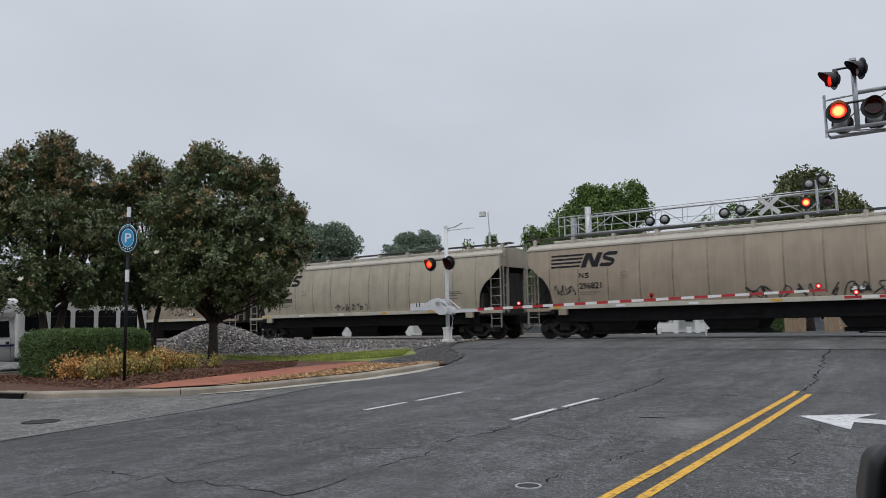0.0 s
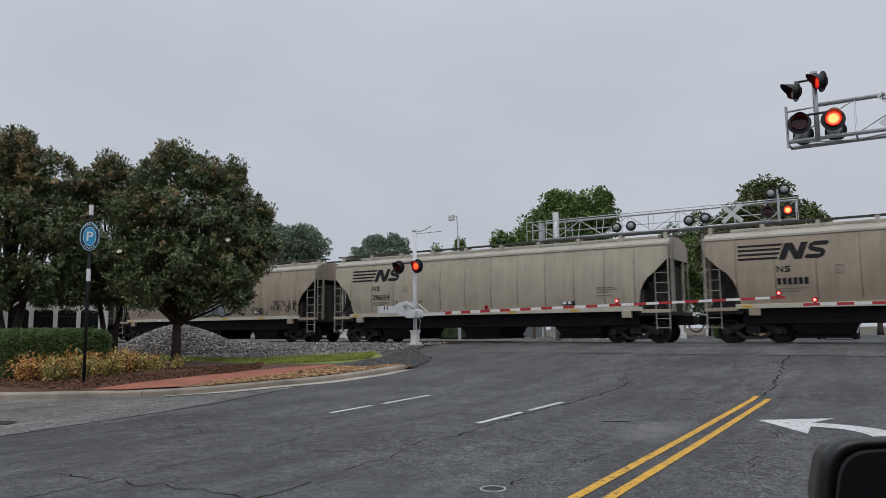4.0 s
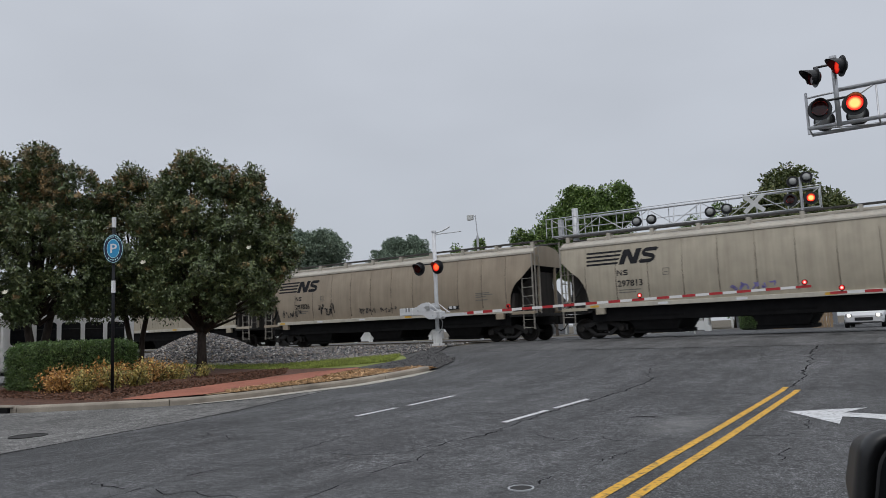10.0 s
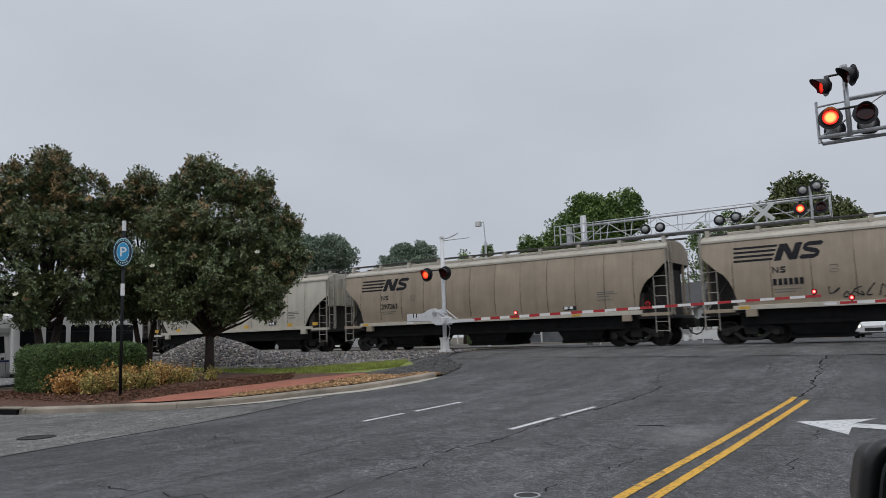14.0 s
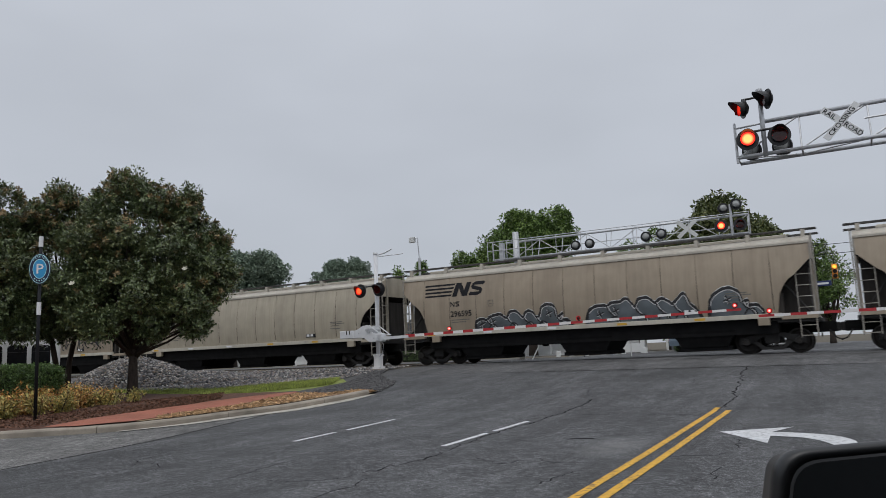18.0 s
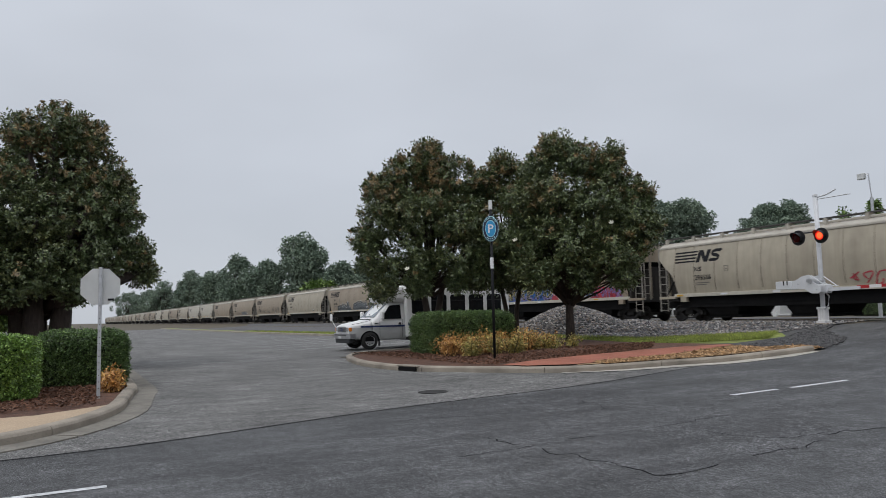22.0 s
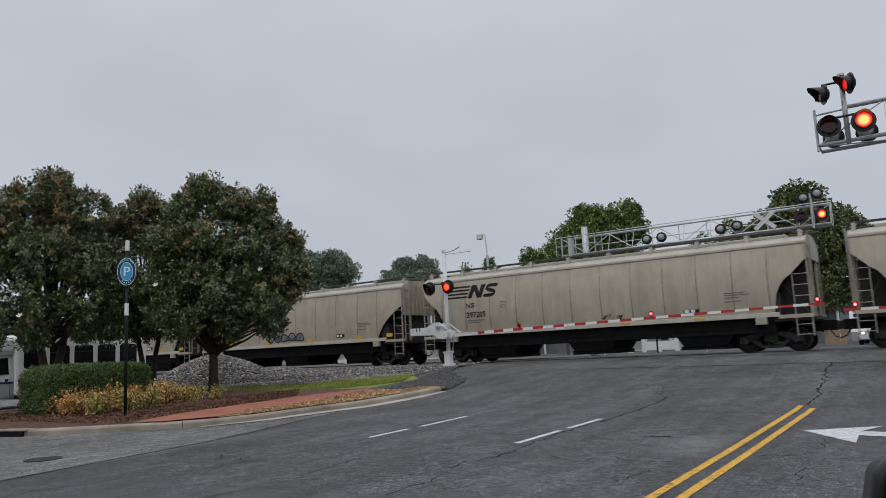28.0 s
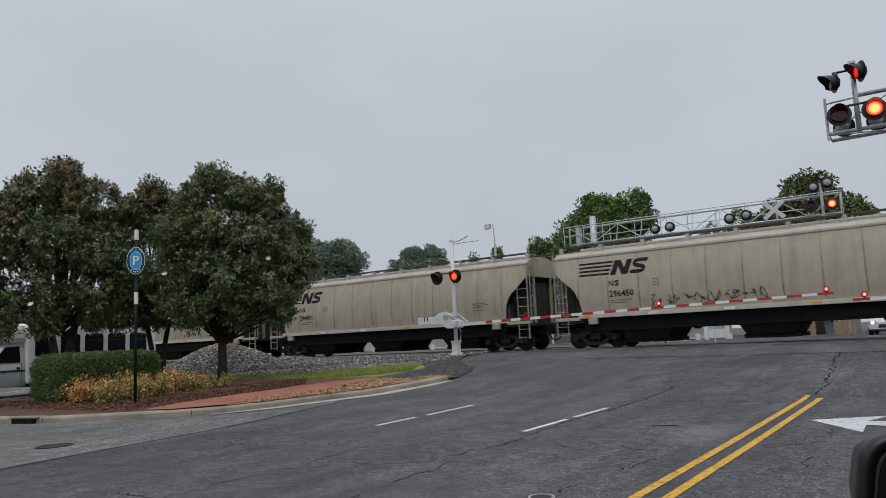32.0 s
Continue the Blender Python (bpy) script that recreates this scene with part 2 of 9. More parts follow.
d_l.new(d_nz.outputs["Fac"], d_ml.inputs[1])
d_mx = d_n.new("ShaderNodeMix")
d_mx.data_type = "RGBA"
d_l.new(d_ml.outputs[0], d_mx.inputs["Factor"])
d_l.new(d_old, d_mx.inputs["A"])
d_mx.inputs["B"].default_value = (0.22, 0.22, 0.215, 1)
d_l.new(d_mx.outputs["Result"], d_b.inputs["Base Color"])
mat("crack_tar", (0.013, 0.013, 0.015), 0.9, spec=0.2, vary=0.3)
mat("white_line", (0.60, 0.61, 0.62), 0.7, scale=3, vary=0.15, grit=0.8, gscale=14, gcolor=(0.25, 0.25, 0.26))
mat("yellow_line", (0.68, 0.38, 0.035), 0.7, scale=3, vary=0.15, grit=1.0, gscale=20, gcolor=(0.10, 0.08, 0.05))
mat("concrete", (0.285, 0.25, 0.205), 0.85, scale=1.6, vary=0.38, bump=0.3, bscale=40, grit=0.4, gscale=30, gcolor=(0.2, 0.17, 0.14))
mat("sidewalk", (0.40, 0.30, 0.205), 0.85, scale=0.9, vary=0.15, bump=0.2, bscale=50, grit=0.3, gscale=45)
mat("mulch", (0.095, 0.045, 0.028), 0.9, scale=5, vary=0.5, bump=1.0, bscale=25, grit=0.6, gscale=18, gcolor=(0.14, 0.065, 0.04))
mat("red_brick_dust", (0.32, 0.11, 0.07), 0.9, scale=1.5, vary=0.3, bump=0.5, bscale=30, grit=0.5, gscale=12, gcolor=(0.33, 0.19, 0.12))
mat("dry_litter", (0.40, 0.26, 0.14), 0.9, scale=4, vary=0.5)
mat("grass", (0.21, 0.25, 0.05), 0.8, scale=1.2, vary=0.4, bump=0.8, bscale=30, grit=0.5, gscale=10, gcolor=(0.17, 0.17, 0.05))
mat("grass_blade", (0.235, 0.275, 0.06), 0.7, scale=2, vary=0.4)
mat("earth", (0.10, 0.085, 0.06), 0.95, scale=0.6, vary=0.35, bump=0.5, bscale=12)
mat("ballast", (0.10, 0.098, 0.10), 0.9, scale=6, vary=0.45, bump=1.0, bscale=22, grit=0.6, gscale=14, gcolor=(0.2, 0.2, 0.21))
mat("stone", (0.23, 0.225, 0.23), 0.85, scale=9, vary=0.5, rand=0.2)
mat("dark_stone", (0.075, 0.073, 0.074), 0.9, scale=9, vary=0.5)
mat("ballast_dark", (0.060, 0.059, 0.060), 0.9, scale=6, vary=0.45, bump=1.0, bscale=22, grit=0.5, gscale=14, gcolor=(0.12, 0.12, 0.12))
mat("steel_rail", (0.10, 0.075, 0.06), 0.5, metal=0.6, vary=0.3)
mat("rail_top", (0.35, 0.34, 0.33), 0.3, metal=1.0)
mat("timber", (0.075, 0.06, 0.05), 0.85, scale=8, vary=0.4)
mat("galvanised", (0.52, 0.53, 0.55), 0.45, metal=0.55, scale=8, vary=0.15)
mat("silver_paint", (0.66, 0.67, 0.69), 0.5, scale=5, vary=0.08)
mat("black_paint", (0.014, 0.014, 0.016), 0.4, vary=0.2)
mat("dark_steel", (0.016, 0.015, 0.0145), 0.7, scale=4, vary=0.4, bump=0.3, bscale=20)
mat("wheel_steel", (0.026, 0.023, 0.021), 0.55, metal=0.4, scale=6, vary=0.3)
# near-black of undersides and openings, with their shade put into the colour
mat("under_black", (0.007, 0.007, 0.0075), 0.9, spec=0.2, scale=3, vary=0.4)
mat("decal_black", (0.016, 0.016, 0.019), 0.7, spec=0.2, scale=7, vary=0.3)
mat("reflector_yellow", (0.62, 0.36, 0.04), 0.5, vary=0.2)
mat("red_stripe", (0.45, 0.03, 0.035), 0.45, vary=0.1)
mat("white_stripe", (0.78, 0.77, 0.76), 0.45, vary=0.06)
mat("sign_white", (0.72, 0.73, 0.74), 0.4, vary=0.05)
mat("sign_back", (0.60, 0.61, 0.60), 0.5, metal=0.2, scale=3, vary=0.1)
mat("sign_black", (0.012, 0.013, 0.016), 0.6, spec=0.25)
mat("sign_blue", (0.03, 0.29, 0.56), 0.35, vary=0.05)
mat("sign_navy", (0.012, 0.022, 0.06), 0.35)
mat("white_vinyl", (0.84, 0.84, 0.84), 0.35, vary=0.04, scale=2)
mat("windscreen_glass", (0.22, 0.25, 0.27), 0.08, metal=0.65, vary=0.1, scale=2)
mat("verge_dust", (0.34, 0.225, 0.12), 0.9, scale=2.5, vary=0.4, bump=0.6, bscale=30, grit=0.6, gscale=15, gcolor=(0.14, 0.11, 0.08))
mat("gutter", (0.42, 0.39, 0.34), 0.85, scale=2, vary=0.3, grit=0.6, gscale=12, gcolor=(0.2, 0.19, 0.17))
mat("van_grey", (0.50, 0.50, 0.50), 0.35, vary=0.06, scale=2)
mat("blue_stripe", (0.02, 0.035, 0.12), 0.35)
mat("light_blue", (0.10, 0.26, 0.50), 0.35)
mat("glass_dark", (0.012, 0.014, 0.016), 0.06, spec=0.6)
mat("tyre", (0.018, 0.018, 0.018), 0.85, scale=10, vary=0.3)
mat("chrome", (0.6, 0.6, 0.61), 0.2, metal=1.0)
mat("black_plastic", (0.022, 0.023, 0.025), 0.5, vary=0.15, scale=20)
mat("amber", (0.7, 0.22, 0.03), 0.25)
mat("lamp_orange", (0.80, 0.36, 0.06), 0.5, vary=0.1)
mat("fence_wood", (0.30, 0.215, 0.135), 0.8, scale=5, vary=0.3, stretch3=(6, 6, 0.5))
mat("house_white", (0.68, 0.69, 0.68), 0.6, scale=1, vary=0.08)
mat("house_grey", (0.22, 0.23, 0.25), 0.7, scale=1, vary=0.15)
mat("shingle", (0.07, 0.07, 0.075), 0.85, scale=6, vary=0.3)
mat("brick_red", (0.075, 0.042, 0.034), 0.85, scale=6, vary=0.3)
mat("bark", (0.055, 0.042, 0.035), 0.9, scale=5, vary=0.4, bump=0.9, bscale=14, stretch3=(3, 3, 0.7))
mat("blossom", (0.78, 0.74, 0.62), 0.5, vary=0.1)
mat("mirror_bezel", (0.04, 0.041, 0.044), 0.3, vary=0.05)
mat("mirror_shell", (0.014, 0.0145, 0.016), 0.38, vary=0.1, scale=20)
mat("ladder_metal", (0.30, 0.28, 0.245), 0.6, scale=3, vary=0.3)
# streaked grime of the car ends, darkened further for shade in the arch
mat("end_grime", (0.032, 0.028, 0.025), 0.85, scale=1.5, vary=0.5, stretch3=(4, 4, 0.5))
mat("mirror_glass", (0.30, 0.32, 0.33), 0.03, metal=1.0, vary=0.0)
# dark green for a hedge's inside, its shade put into the colour
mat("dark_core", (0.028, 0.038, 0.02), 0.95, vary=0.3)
mat("bus_glass", (0.010, 0.011, 0.013), 0.12, spec=0.18)
mat("tag_black", (0.016, 0.016, 0.018), 0.5, scale=6, vary=0.3)
mat("tag_silver", (0.20, 0.22, 0.24), 0.5, scale=2, vary=0.25)
mat("tag_slate", (0.105, 0.122, 0.135), 0.5, scale=1.5, vary=0.5)
mat("tag_red", (0.42, 0.05, 0.07), 0.5, scale=2, vary=0.3)
mat("tag_blue", (0.03, 0.12, 0.36), 0.5, scale=2, vary=0.3)
mat("tag_yellow", (0.52, 0.44, 0.10), 0.5, scale=2, vary=0.3)
mat("tag_violet", (0.20, 0.18, 0.42), 0.5, scale=3, vary=0.3)
mat("tag_white", (0.62, 0.62, 0.62), 0.5, scale=3, vary=0.2)
mat("lens_dark", (0.05, 0.006, 0.006), 0.15)
leaf_mat("magnolia_leaf", (0.096, 0.130, 0.055), (0.150, 0.158, 0.066), 0.28, 0.6, 0.4, 1.75)
leaf_mat("magnolia_bronze_leaf", (0.215, 0.165, 0.080), (0.29, 0.19, 0.08), 0.5, 0.8, 0.55, 1.45)
leaf_mat("hedge_leaf", (0.078, 0.137, 0.040), (0.13, 0.19, 0.055), 0.45, 1.5)
leaf_mat("young_hedge_leaf", (0.14, 0.245, 0.05), (0.23, 0.33, 0.07), 0.45, 1.5)
leaf_mat("shrub_leaf", (0.50, 0.25, 0.075), (0.42, 0.31, 0.10), 0.5, 1.6)
leaf_mat("shrub_green_leaf", (0.30, 0.27, 0.075), (0.44, 0.28, 0.09), 0.5, 1.6)
leaf_mat("oak_leaf", (0.105, 0.175, 0.042), (0.18, 0.25, 0.065), 0.55, 0.35)
leaf_mat("oak_dull_leaf", (0.105, 0.135, 0.045), (0.18, 0.165, 0.07), 0.55, 0.35)
# distance haze is mixed into this paler, bluer leaf colour
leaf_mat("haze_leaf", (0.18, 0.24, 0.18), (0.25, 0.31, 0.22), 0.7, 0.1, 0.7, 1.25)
car_paint("hopper_paint", (0.41, 0.365, 0.285), (0.19, 0.155, 0.11))
car_paint("hopper_paint_brown", (0.325, 0.268, 0.20), (0.15, 0.11, 0.08))
car_paint("hopper_paint_pale", (0.50, 0.47, 0.40), (0.24, 0.20, 0.155))
car_paint("hopper_roof", (0.44, 0.41, 0.355), (0.25, 0.16, 0.09))


def glow_mat(name, inner, outer, strength, r0=0.09, r1=0.15):
    """A lit signal lens: hot in the middle, red at the rim."""
    m = bpy.data.materials.new(name)
    m.use_nodes = True
    n, l = m.node_tree.nodes, m.node_tree.links
    n.clear()
    tc = n.new("ShaderNodeTexCoord")
    ln = n.new("ShaderNodeVectorMath")
    ln.operation = "LENGTH"
    l.new(tc.outputs["Object"], ln.inputs[0])
    rp = n.new("ShaderNodeValToRGB")
    rp.color_ramp.elements[0].position, rp.color_ramp.elements[0].color = r0, (*inner, 1)
    rp.color_ramp.elements[1].position, rp.color_ramp.elements[1].color = r1, (*outer, 1)
    l.new(ln.outputs["Value"], rp.inputs[0])
    em = n.new("ShaderNodeEmission")
    em.inputs["Strength"].default_value = strength
    l.new(rp.outputs[0], em.inputs["Color"])
    l.new(em.outputs[0], n.new("ShaderNodeOutputMaterial").inputs[0])
    MATS[name] = m


glow_mat("lens_lit", (1.0, 0.52, 0.16), (1.0, 0.03, 0.02), 1.7)
glow_mat("lens_side_lit", (1.0, 0.17, 0.05), (0.75, 0.015, 0.012), 1.15)
glow_mat("lens_deep_lit", (0.95, 0.045, 0.02), (0.5, 0.01, 0.01), 0.9)
glow_mat("arm_light_lit", (1.0, 0.55, 0.5), (1.0, 0.04, 0.035), 2.2, 0.012, 0.05)
glow_mat("headlight_lit", (1.0, 0.97, 0.9), (0.8, 0.8, 0.8), 1.6)
glow_mat("signal_amber_lit", (1.0, 0.55, 0.1), (1.0, 0.4, 0.05), 2.0)


# ---- mesh helpers ----
def link(name, bm, material, parent=None, label="", smooth=False, m=None):
    me = bpy.data.meshes.new(name)
    if smooth:
        for f_ in bm.faces:
            f_.smooth = True
    bm.to_mesh(me)
    bm.free()
    ob = new(name, me)
    for k in (material if isinstance(material, (list, tuple)) else [material]):
        me.materials.append(MATS[k])
    if parent:
        ob.parent = parent
    if m is not None:
        ob.matrix_basis = m
    if label:
        ob["label"] = label
    return ob


def part(name, bm, material, parent, label="", smooth=False, m=None):
    return link(name, bm, material, parent, label, smooth, m)


def pydata(name, v, f, material, parent=None, label="", smooth=False):
    me = bpy.data.meshes.new(name)
    me.from_pydata(v, [], f)
    if smooth:
        me.polygons.foreach_set("use_smooth", [True] * len(me.polygons))
    ob = new(name, me)
    me.materials.append(MATS[material])
    if parent:
        ob.parent = parent
    if label:
        ob["label"] = label
    return ob


def thing(name, label, category, m=None, group="", kind=""):
    ob = new(name)
    ob.empty_display_size = 0.2
    if m is not None:
        ob.matrix_basis = m
    return tagged(ob, label, category, group, kind)


def box(bm, x0, x1, y0, y1, z0, z1, bev=0.0, mi=0):
    v = [bm.verts.new((x, y, z)) for z in (z0, z1) for y in (y0, y1) for x in (x0, x1)]
    fs = [bm.faces.new([v[i] for i in q]) for q in ((0, 2, 3, 1), (4, 5, 7, 6), (0, 1, 5, 4), (2, 6, 7, 3), (0, 4, 6, 2), (1, 3, 7, 5))]
    for f_ in fs:
        f_.material_index = mi
    if bev:
        es = list({e_ for f_ in fs for e_ in f_.edges})
        bmesh.ops.bevel(bm, geom=es, offset=bev, segments=2, affect="EDGES", profile=0.5)
    return bm


def tube(bm, a, b, r0, r1=None, n=8, caps=True):
    a, b = Vector(a), Vector(b)
    r1 = r0 if r1 is None else r1
    q = (b - a).to_track_quat("Z", "Y").to_matrix()
    rings = []
    for p, r in ((a, r0), (b, r1)):
        rings.append([bm.verts.new(p + q @ Vector((r * math.cos(2 * math.pi * k / n), r * math.sin(2 * math.pi * k / n), 0))) for k in range(n)])
    for k in range(n):
        bm.faces.new((rings[0][k], rings[0][(k + 1) % n], rings[1][(k + 1) % n], rings[1][k]))
    if caps:
        bm.faces.new(rings[0][::-1])
        bm.faces.new(rings[1])
    return bm


def path_tube(bm, pts, radii, n=7):
    """A bent tapering tube through points."""
    pts = [Vector(p) for p in pts]
    rings = []
    for i, p in enumerate(pts):
        d = (pts[min(i + 1, len(pts) - 1)] - pts[max(i - 1, 0)])
        q = d.to_track_quat("Z", "Y").to_matrix()
        rings.append([bm.verts.new(p + q @ Vector((radii[i] * math.cos(2 * math.pi * k / n), radii[i] * math.sin(2 * math.pi * k / n), 0))) for k in range(n)])
    for i in range(len(pts) - 1):
        for k in range(n):
            bm.faces.new((rings[i][k], rings[i][(k + 1) % n], rings[i + 1][(k + 1) % n], rings[i + 1][k]))
    bm.faces.new(rings[0][::-1])
    bm.faces.new(rings[-1])
    return bm


def B():
    return bmesh.new()


def prism(bm, pts, a0, a1, axis="y", mi=0):
    """A flat outline pulled from a0 to a1 along an axis; pts are (x, z) for y, (x, y) for z, (y, z) for x."""
    def p3(p, a):
        return {"y": (p[0], a, p[1]), "z": (p[0], p[1], a), "x": (a, p[0], p[1])}[axis]
    lo = [bm.verts.new(p3(p, a0)) for p in pts]
    hi = [bm.verts.new(p3(p, a1)) for p in pts]
    k = len(pts)
    fs = [bm.faces.new(lo), bm.faces.new(hi[::-1])]
    for i in range(k):
        fs.append(bm.faces.new((lo[i], hi[i], hi[(i + 1) % k], lo[(i + 1) % k])))
    for f_ in fs:
        f_.material_index = mi
    return bm


def lathe(bm, prof, n=20, axis="z", mi=0):
    """A profile of (radius, height) turned about an axis."""
    rings = []
    for r, h in prof:
        ring = []
        for k in range(n):
            c, s = r * math.cos(2 * math.pi * k / n), r * math.sin(2 * math.pi * k / n)
            ring.append(bm.verts.new({"z": (c, s, h), "y": (c, h, s), "x": (h, c, s)}[axis]))
        rings.append(ring)
    for i in range(len(prof) - 1):
        for k in range(n):
            f_ = bm.faces.new((rings[i][k], rings[i][(k + 1) % n], rings[i + 1][(k + 1) % n], rings[i + 1][k]))
            f_.material_index = mi
    return bm


def lettering(name, text, size, material, parent, m, label="", bold=0.0, align="LEFT"):
    """Words in the built-in font, as a thin mesh."""
    cu = bpy.data.curves.new(name, "FONT")
    cu.body, cu.size, cu.extrude, cu.offset, cu.align_x = text, size, 0.002, bold, align
    cu.resolution_u = 2
    tmp = bpy.data.objects.new(name, cu)
    me = bpy.data.meshes.new_from_object(tmp)
    bpy.data.objects.remove(tmp)
    me.materials.clear()
    me.materials.append(MATS[material])
    ob = new(name, me)
    ob.parent = parent
    ob.matrix_basis = m
    if label:
        ob["label"] = label
    return ob
# ---- ground ----
GY = [-400, 6, 10, 15, 20, 26, 28.5, 33, 45, 80, 140, 2500]
GH = [0, 0, 0.04, 0.12, 0.40, 0.82, 0.88, 0.88, 0.80, 0.6, 0.4, 0.0]
TRACK_Y, RAIL_Z = 30.6, 0.88


def gz(x, y):
    """The height of the land: level by the camera, rising to the crossing."""
    z = float(np.interp(y, GY, GH))
    if x < -40 and y < 27:                                 # the car park stays low to the west
        z *= 1 - 0.45 * min(1, (-40 - x) / 40)
    return z


def sheet(name, rows, material, dz, label="", category="", steps=6, parent=None):
    """A surface laid over the land between two edges: rows of (left x, left y, right x, right y), subdivided."""
    v, f = [], []
    fine = []
    for i in range(len(rows) - 1):
        a, b = rows[i], rows[i + 1]
        d = max(abs(b[1] - a[1]), abs(b[3] - a[3]), abs(b[0] - a[0]) * 0.15)
        k = max(1, min(48, int(d / 0.5)))
        for j in range(k):
            fine.append([a[q] + (b[q] - a[q]) * j / k for q in range(4)])
    fine.append(list(rows[-1]))
    for lx, ly, rx_, ry_ in fine:
        for s in range(steps + 1):
            x, y = lx + (rx_ - lx) * s / steps, ly + (ry_ - ly) * s / steps
            v.append((x, y, gz(x, y) + dz))
    w = steps + 1
    for i in range(len(fine) - 1):
        for s in range(steps):
            f.append((i * w + s, i * w + s + 1, (i + 1) * w + s + 1, (i + 1) * w + s))
    ob = pydata(name, v, f, material, parent)
    tagged(ob, label, category, "", "" if parent else "structure")
    return ob


# the land, one sheet to the horizon
gxs = sorted(set([-2500, -900, -400, -200, -120] + list(range(-80, 41, 5)) + [60, 120, 300, 900, 2500]))
gys = sorted(set([-2500, -600, -200, -80, -40, -20, -10, 0] + GY[1:-1] + [8, 12, 17.5, 18.5, 22, 24, 35, 40, 55, 65, 100, 200, 500, 1200, 2500]))
gv = [(x, y, gz(x, y) - 0.03) for y in gys for x in gxs]
gf = [(j * len(gxs) + i, j * len(gxs) + i + 1, (j + 1) * len(gxs) + i + 1, (j + 1) * len(gxs) + i) for j in range(len(gys) - 1) for i in range(len(gxs) - 1)]
tagged(pydata("ground", gv, gf, "earth"), "dull brown earth reaching to the tree line", "ground", "", "structure")

# the road up to and over the crossing: (seam side, right side)
sheet("road", [(-9.2, -30, 14, -30), (-9.6, -2, 14, -2), (-9.85, 0.6, 14, 0.6), (-10.92, 4, 14, 4), (-11.42, 6.1, 14, 6.1), (-11.74, 8.6, 14, 8.6), (-12.1, 10.3, 14, 10.3), (-12.6, 12, 14, 12), (-13.1, 14, 14, 14), (-12.75, 16, 14, 16), (-12.8, 18, 14, 18), (-13.15, 19.1, 14, 19.1), (-14.3, 21.6, 14, 21.6), (-16.6, 23.7, 14, 23.7),
               (-17.3, 25.5, 14, 25.5), (-17.3, 29.7, 14, 29.7)], "asphalt", 0.0, "worn dark grey asphalt road with cracks", "road", 14)
sheet("road_over_tracks", [(-17.3, 29.96, 14, 29.96), (-17.3, 31.24, 14, 31.24)], "asphalt", 0.0, "asphalt between the rails of the crossing", "road", 8)
sheet("road_beyond", [(-17.3, 31.42, 14, 31.42), (-17, 36, 14, 36), (-15, 60, 12, 60), (-14, 110, 11, 110)], "asphalt", 0.0, "asphalt road beyond the tracks", "road", 8)
sheet("cross_street", [(-140, 60, -15.2, 60), (-140, 70, -14.8, 70)], "old_asphalt", 0.004, "grey cross street beyond the tracks", "road", 10)
# the car park
sheet("parking_lot", [(-150, 1.5, -9.84, 0.65), (-150, 4, -10.94, 4), (-150, 6.1, -11.44, 6.1), (-150, 8.6, -11.76, 8.6), (-150, 9.2, -11.87, 9.2)], "old_asphalt", -0.002, "pale worn asphalt of a car park entrance", "parking lot", 24)
sheet("parking_lot_rear", [(-150, 9.22, -26.4, 9.22), (-150, 17.2, -27.6, 17.2)], "old_asphalt", -0.002, "grey asphalt of a car park behind the planted island", "parking lot", 16)
sheet("corner_apron", [(-13.0, 0.66, -9.84, 0.66), (-12.6, 0.0, -9.8, 0.0), (-11.6, -2, -9.58, -2), (-10.9, -8, -9.5, -8), (-10.8, -30, -9.18, -30)], "old_asphalt", -0.004, "pale worn asphalt by the corner kerb", "road", 4)
sheet("road_shoulder", [(-16.6, 9.19, -11.87, 9.19), (-14.9, 10.5, -12.17, 10.5), (-14.0, 12, -12.62, 12), (-13.8, 14, -13.12, 14), (-13.3, 15.8, -12.8, 15.8)], "old_asphalt", -0.004, "pale worn asphalt beside the kerb", "road", 4)


def smooth_line(pts, step=0.6):
    """Points along a Catmull-Rom curve."""
    out = []
    P_ = [Vector((*p, 0)) for p in pts]
    for i in range(len(P_) - 1):
        p0, p1, p2, p3 = P_[max(i - 1, 0)], P_[i], P_[i + 1], P_[min(i + 2, len(P_) - 1)]
        k = max(2, int((p2 - p1).length / step))
        for j in range(k):
            t = j / k
            out.append(0.5 * ((2 * p1) + (p2 - p0) * t + (2 * p0 - 5 * p1 + 4 * p2 - p3) * t * t + (3 * p1 - p0 - 3 * p2 + p3) * t ** 3))
    out.append(P_[-1])
    return out


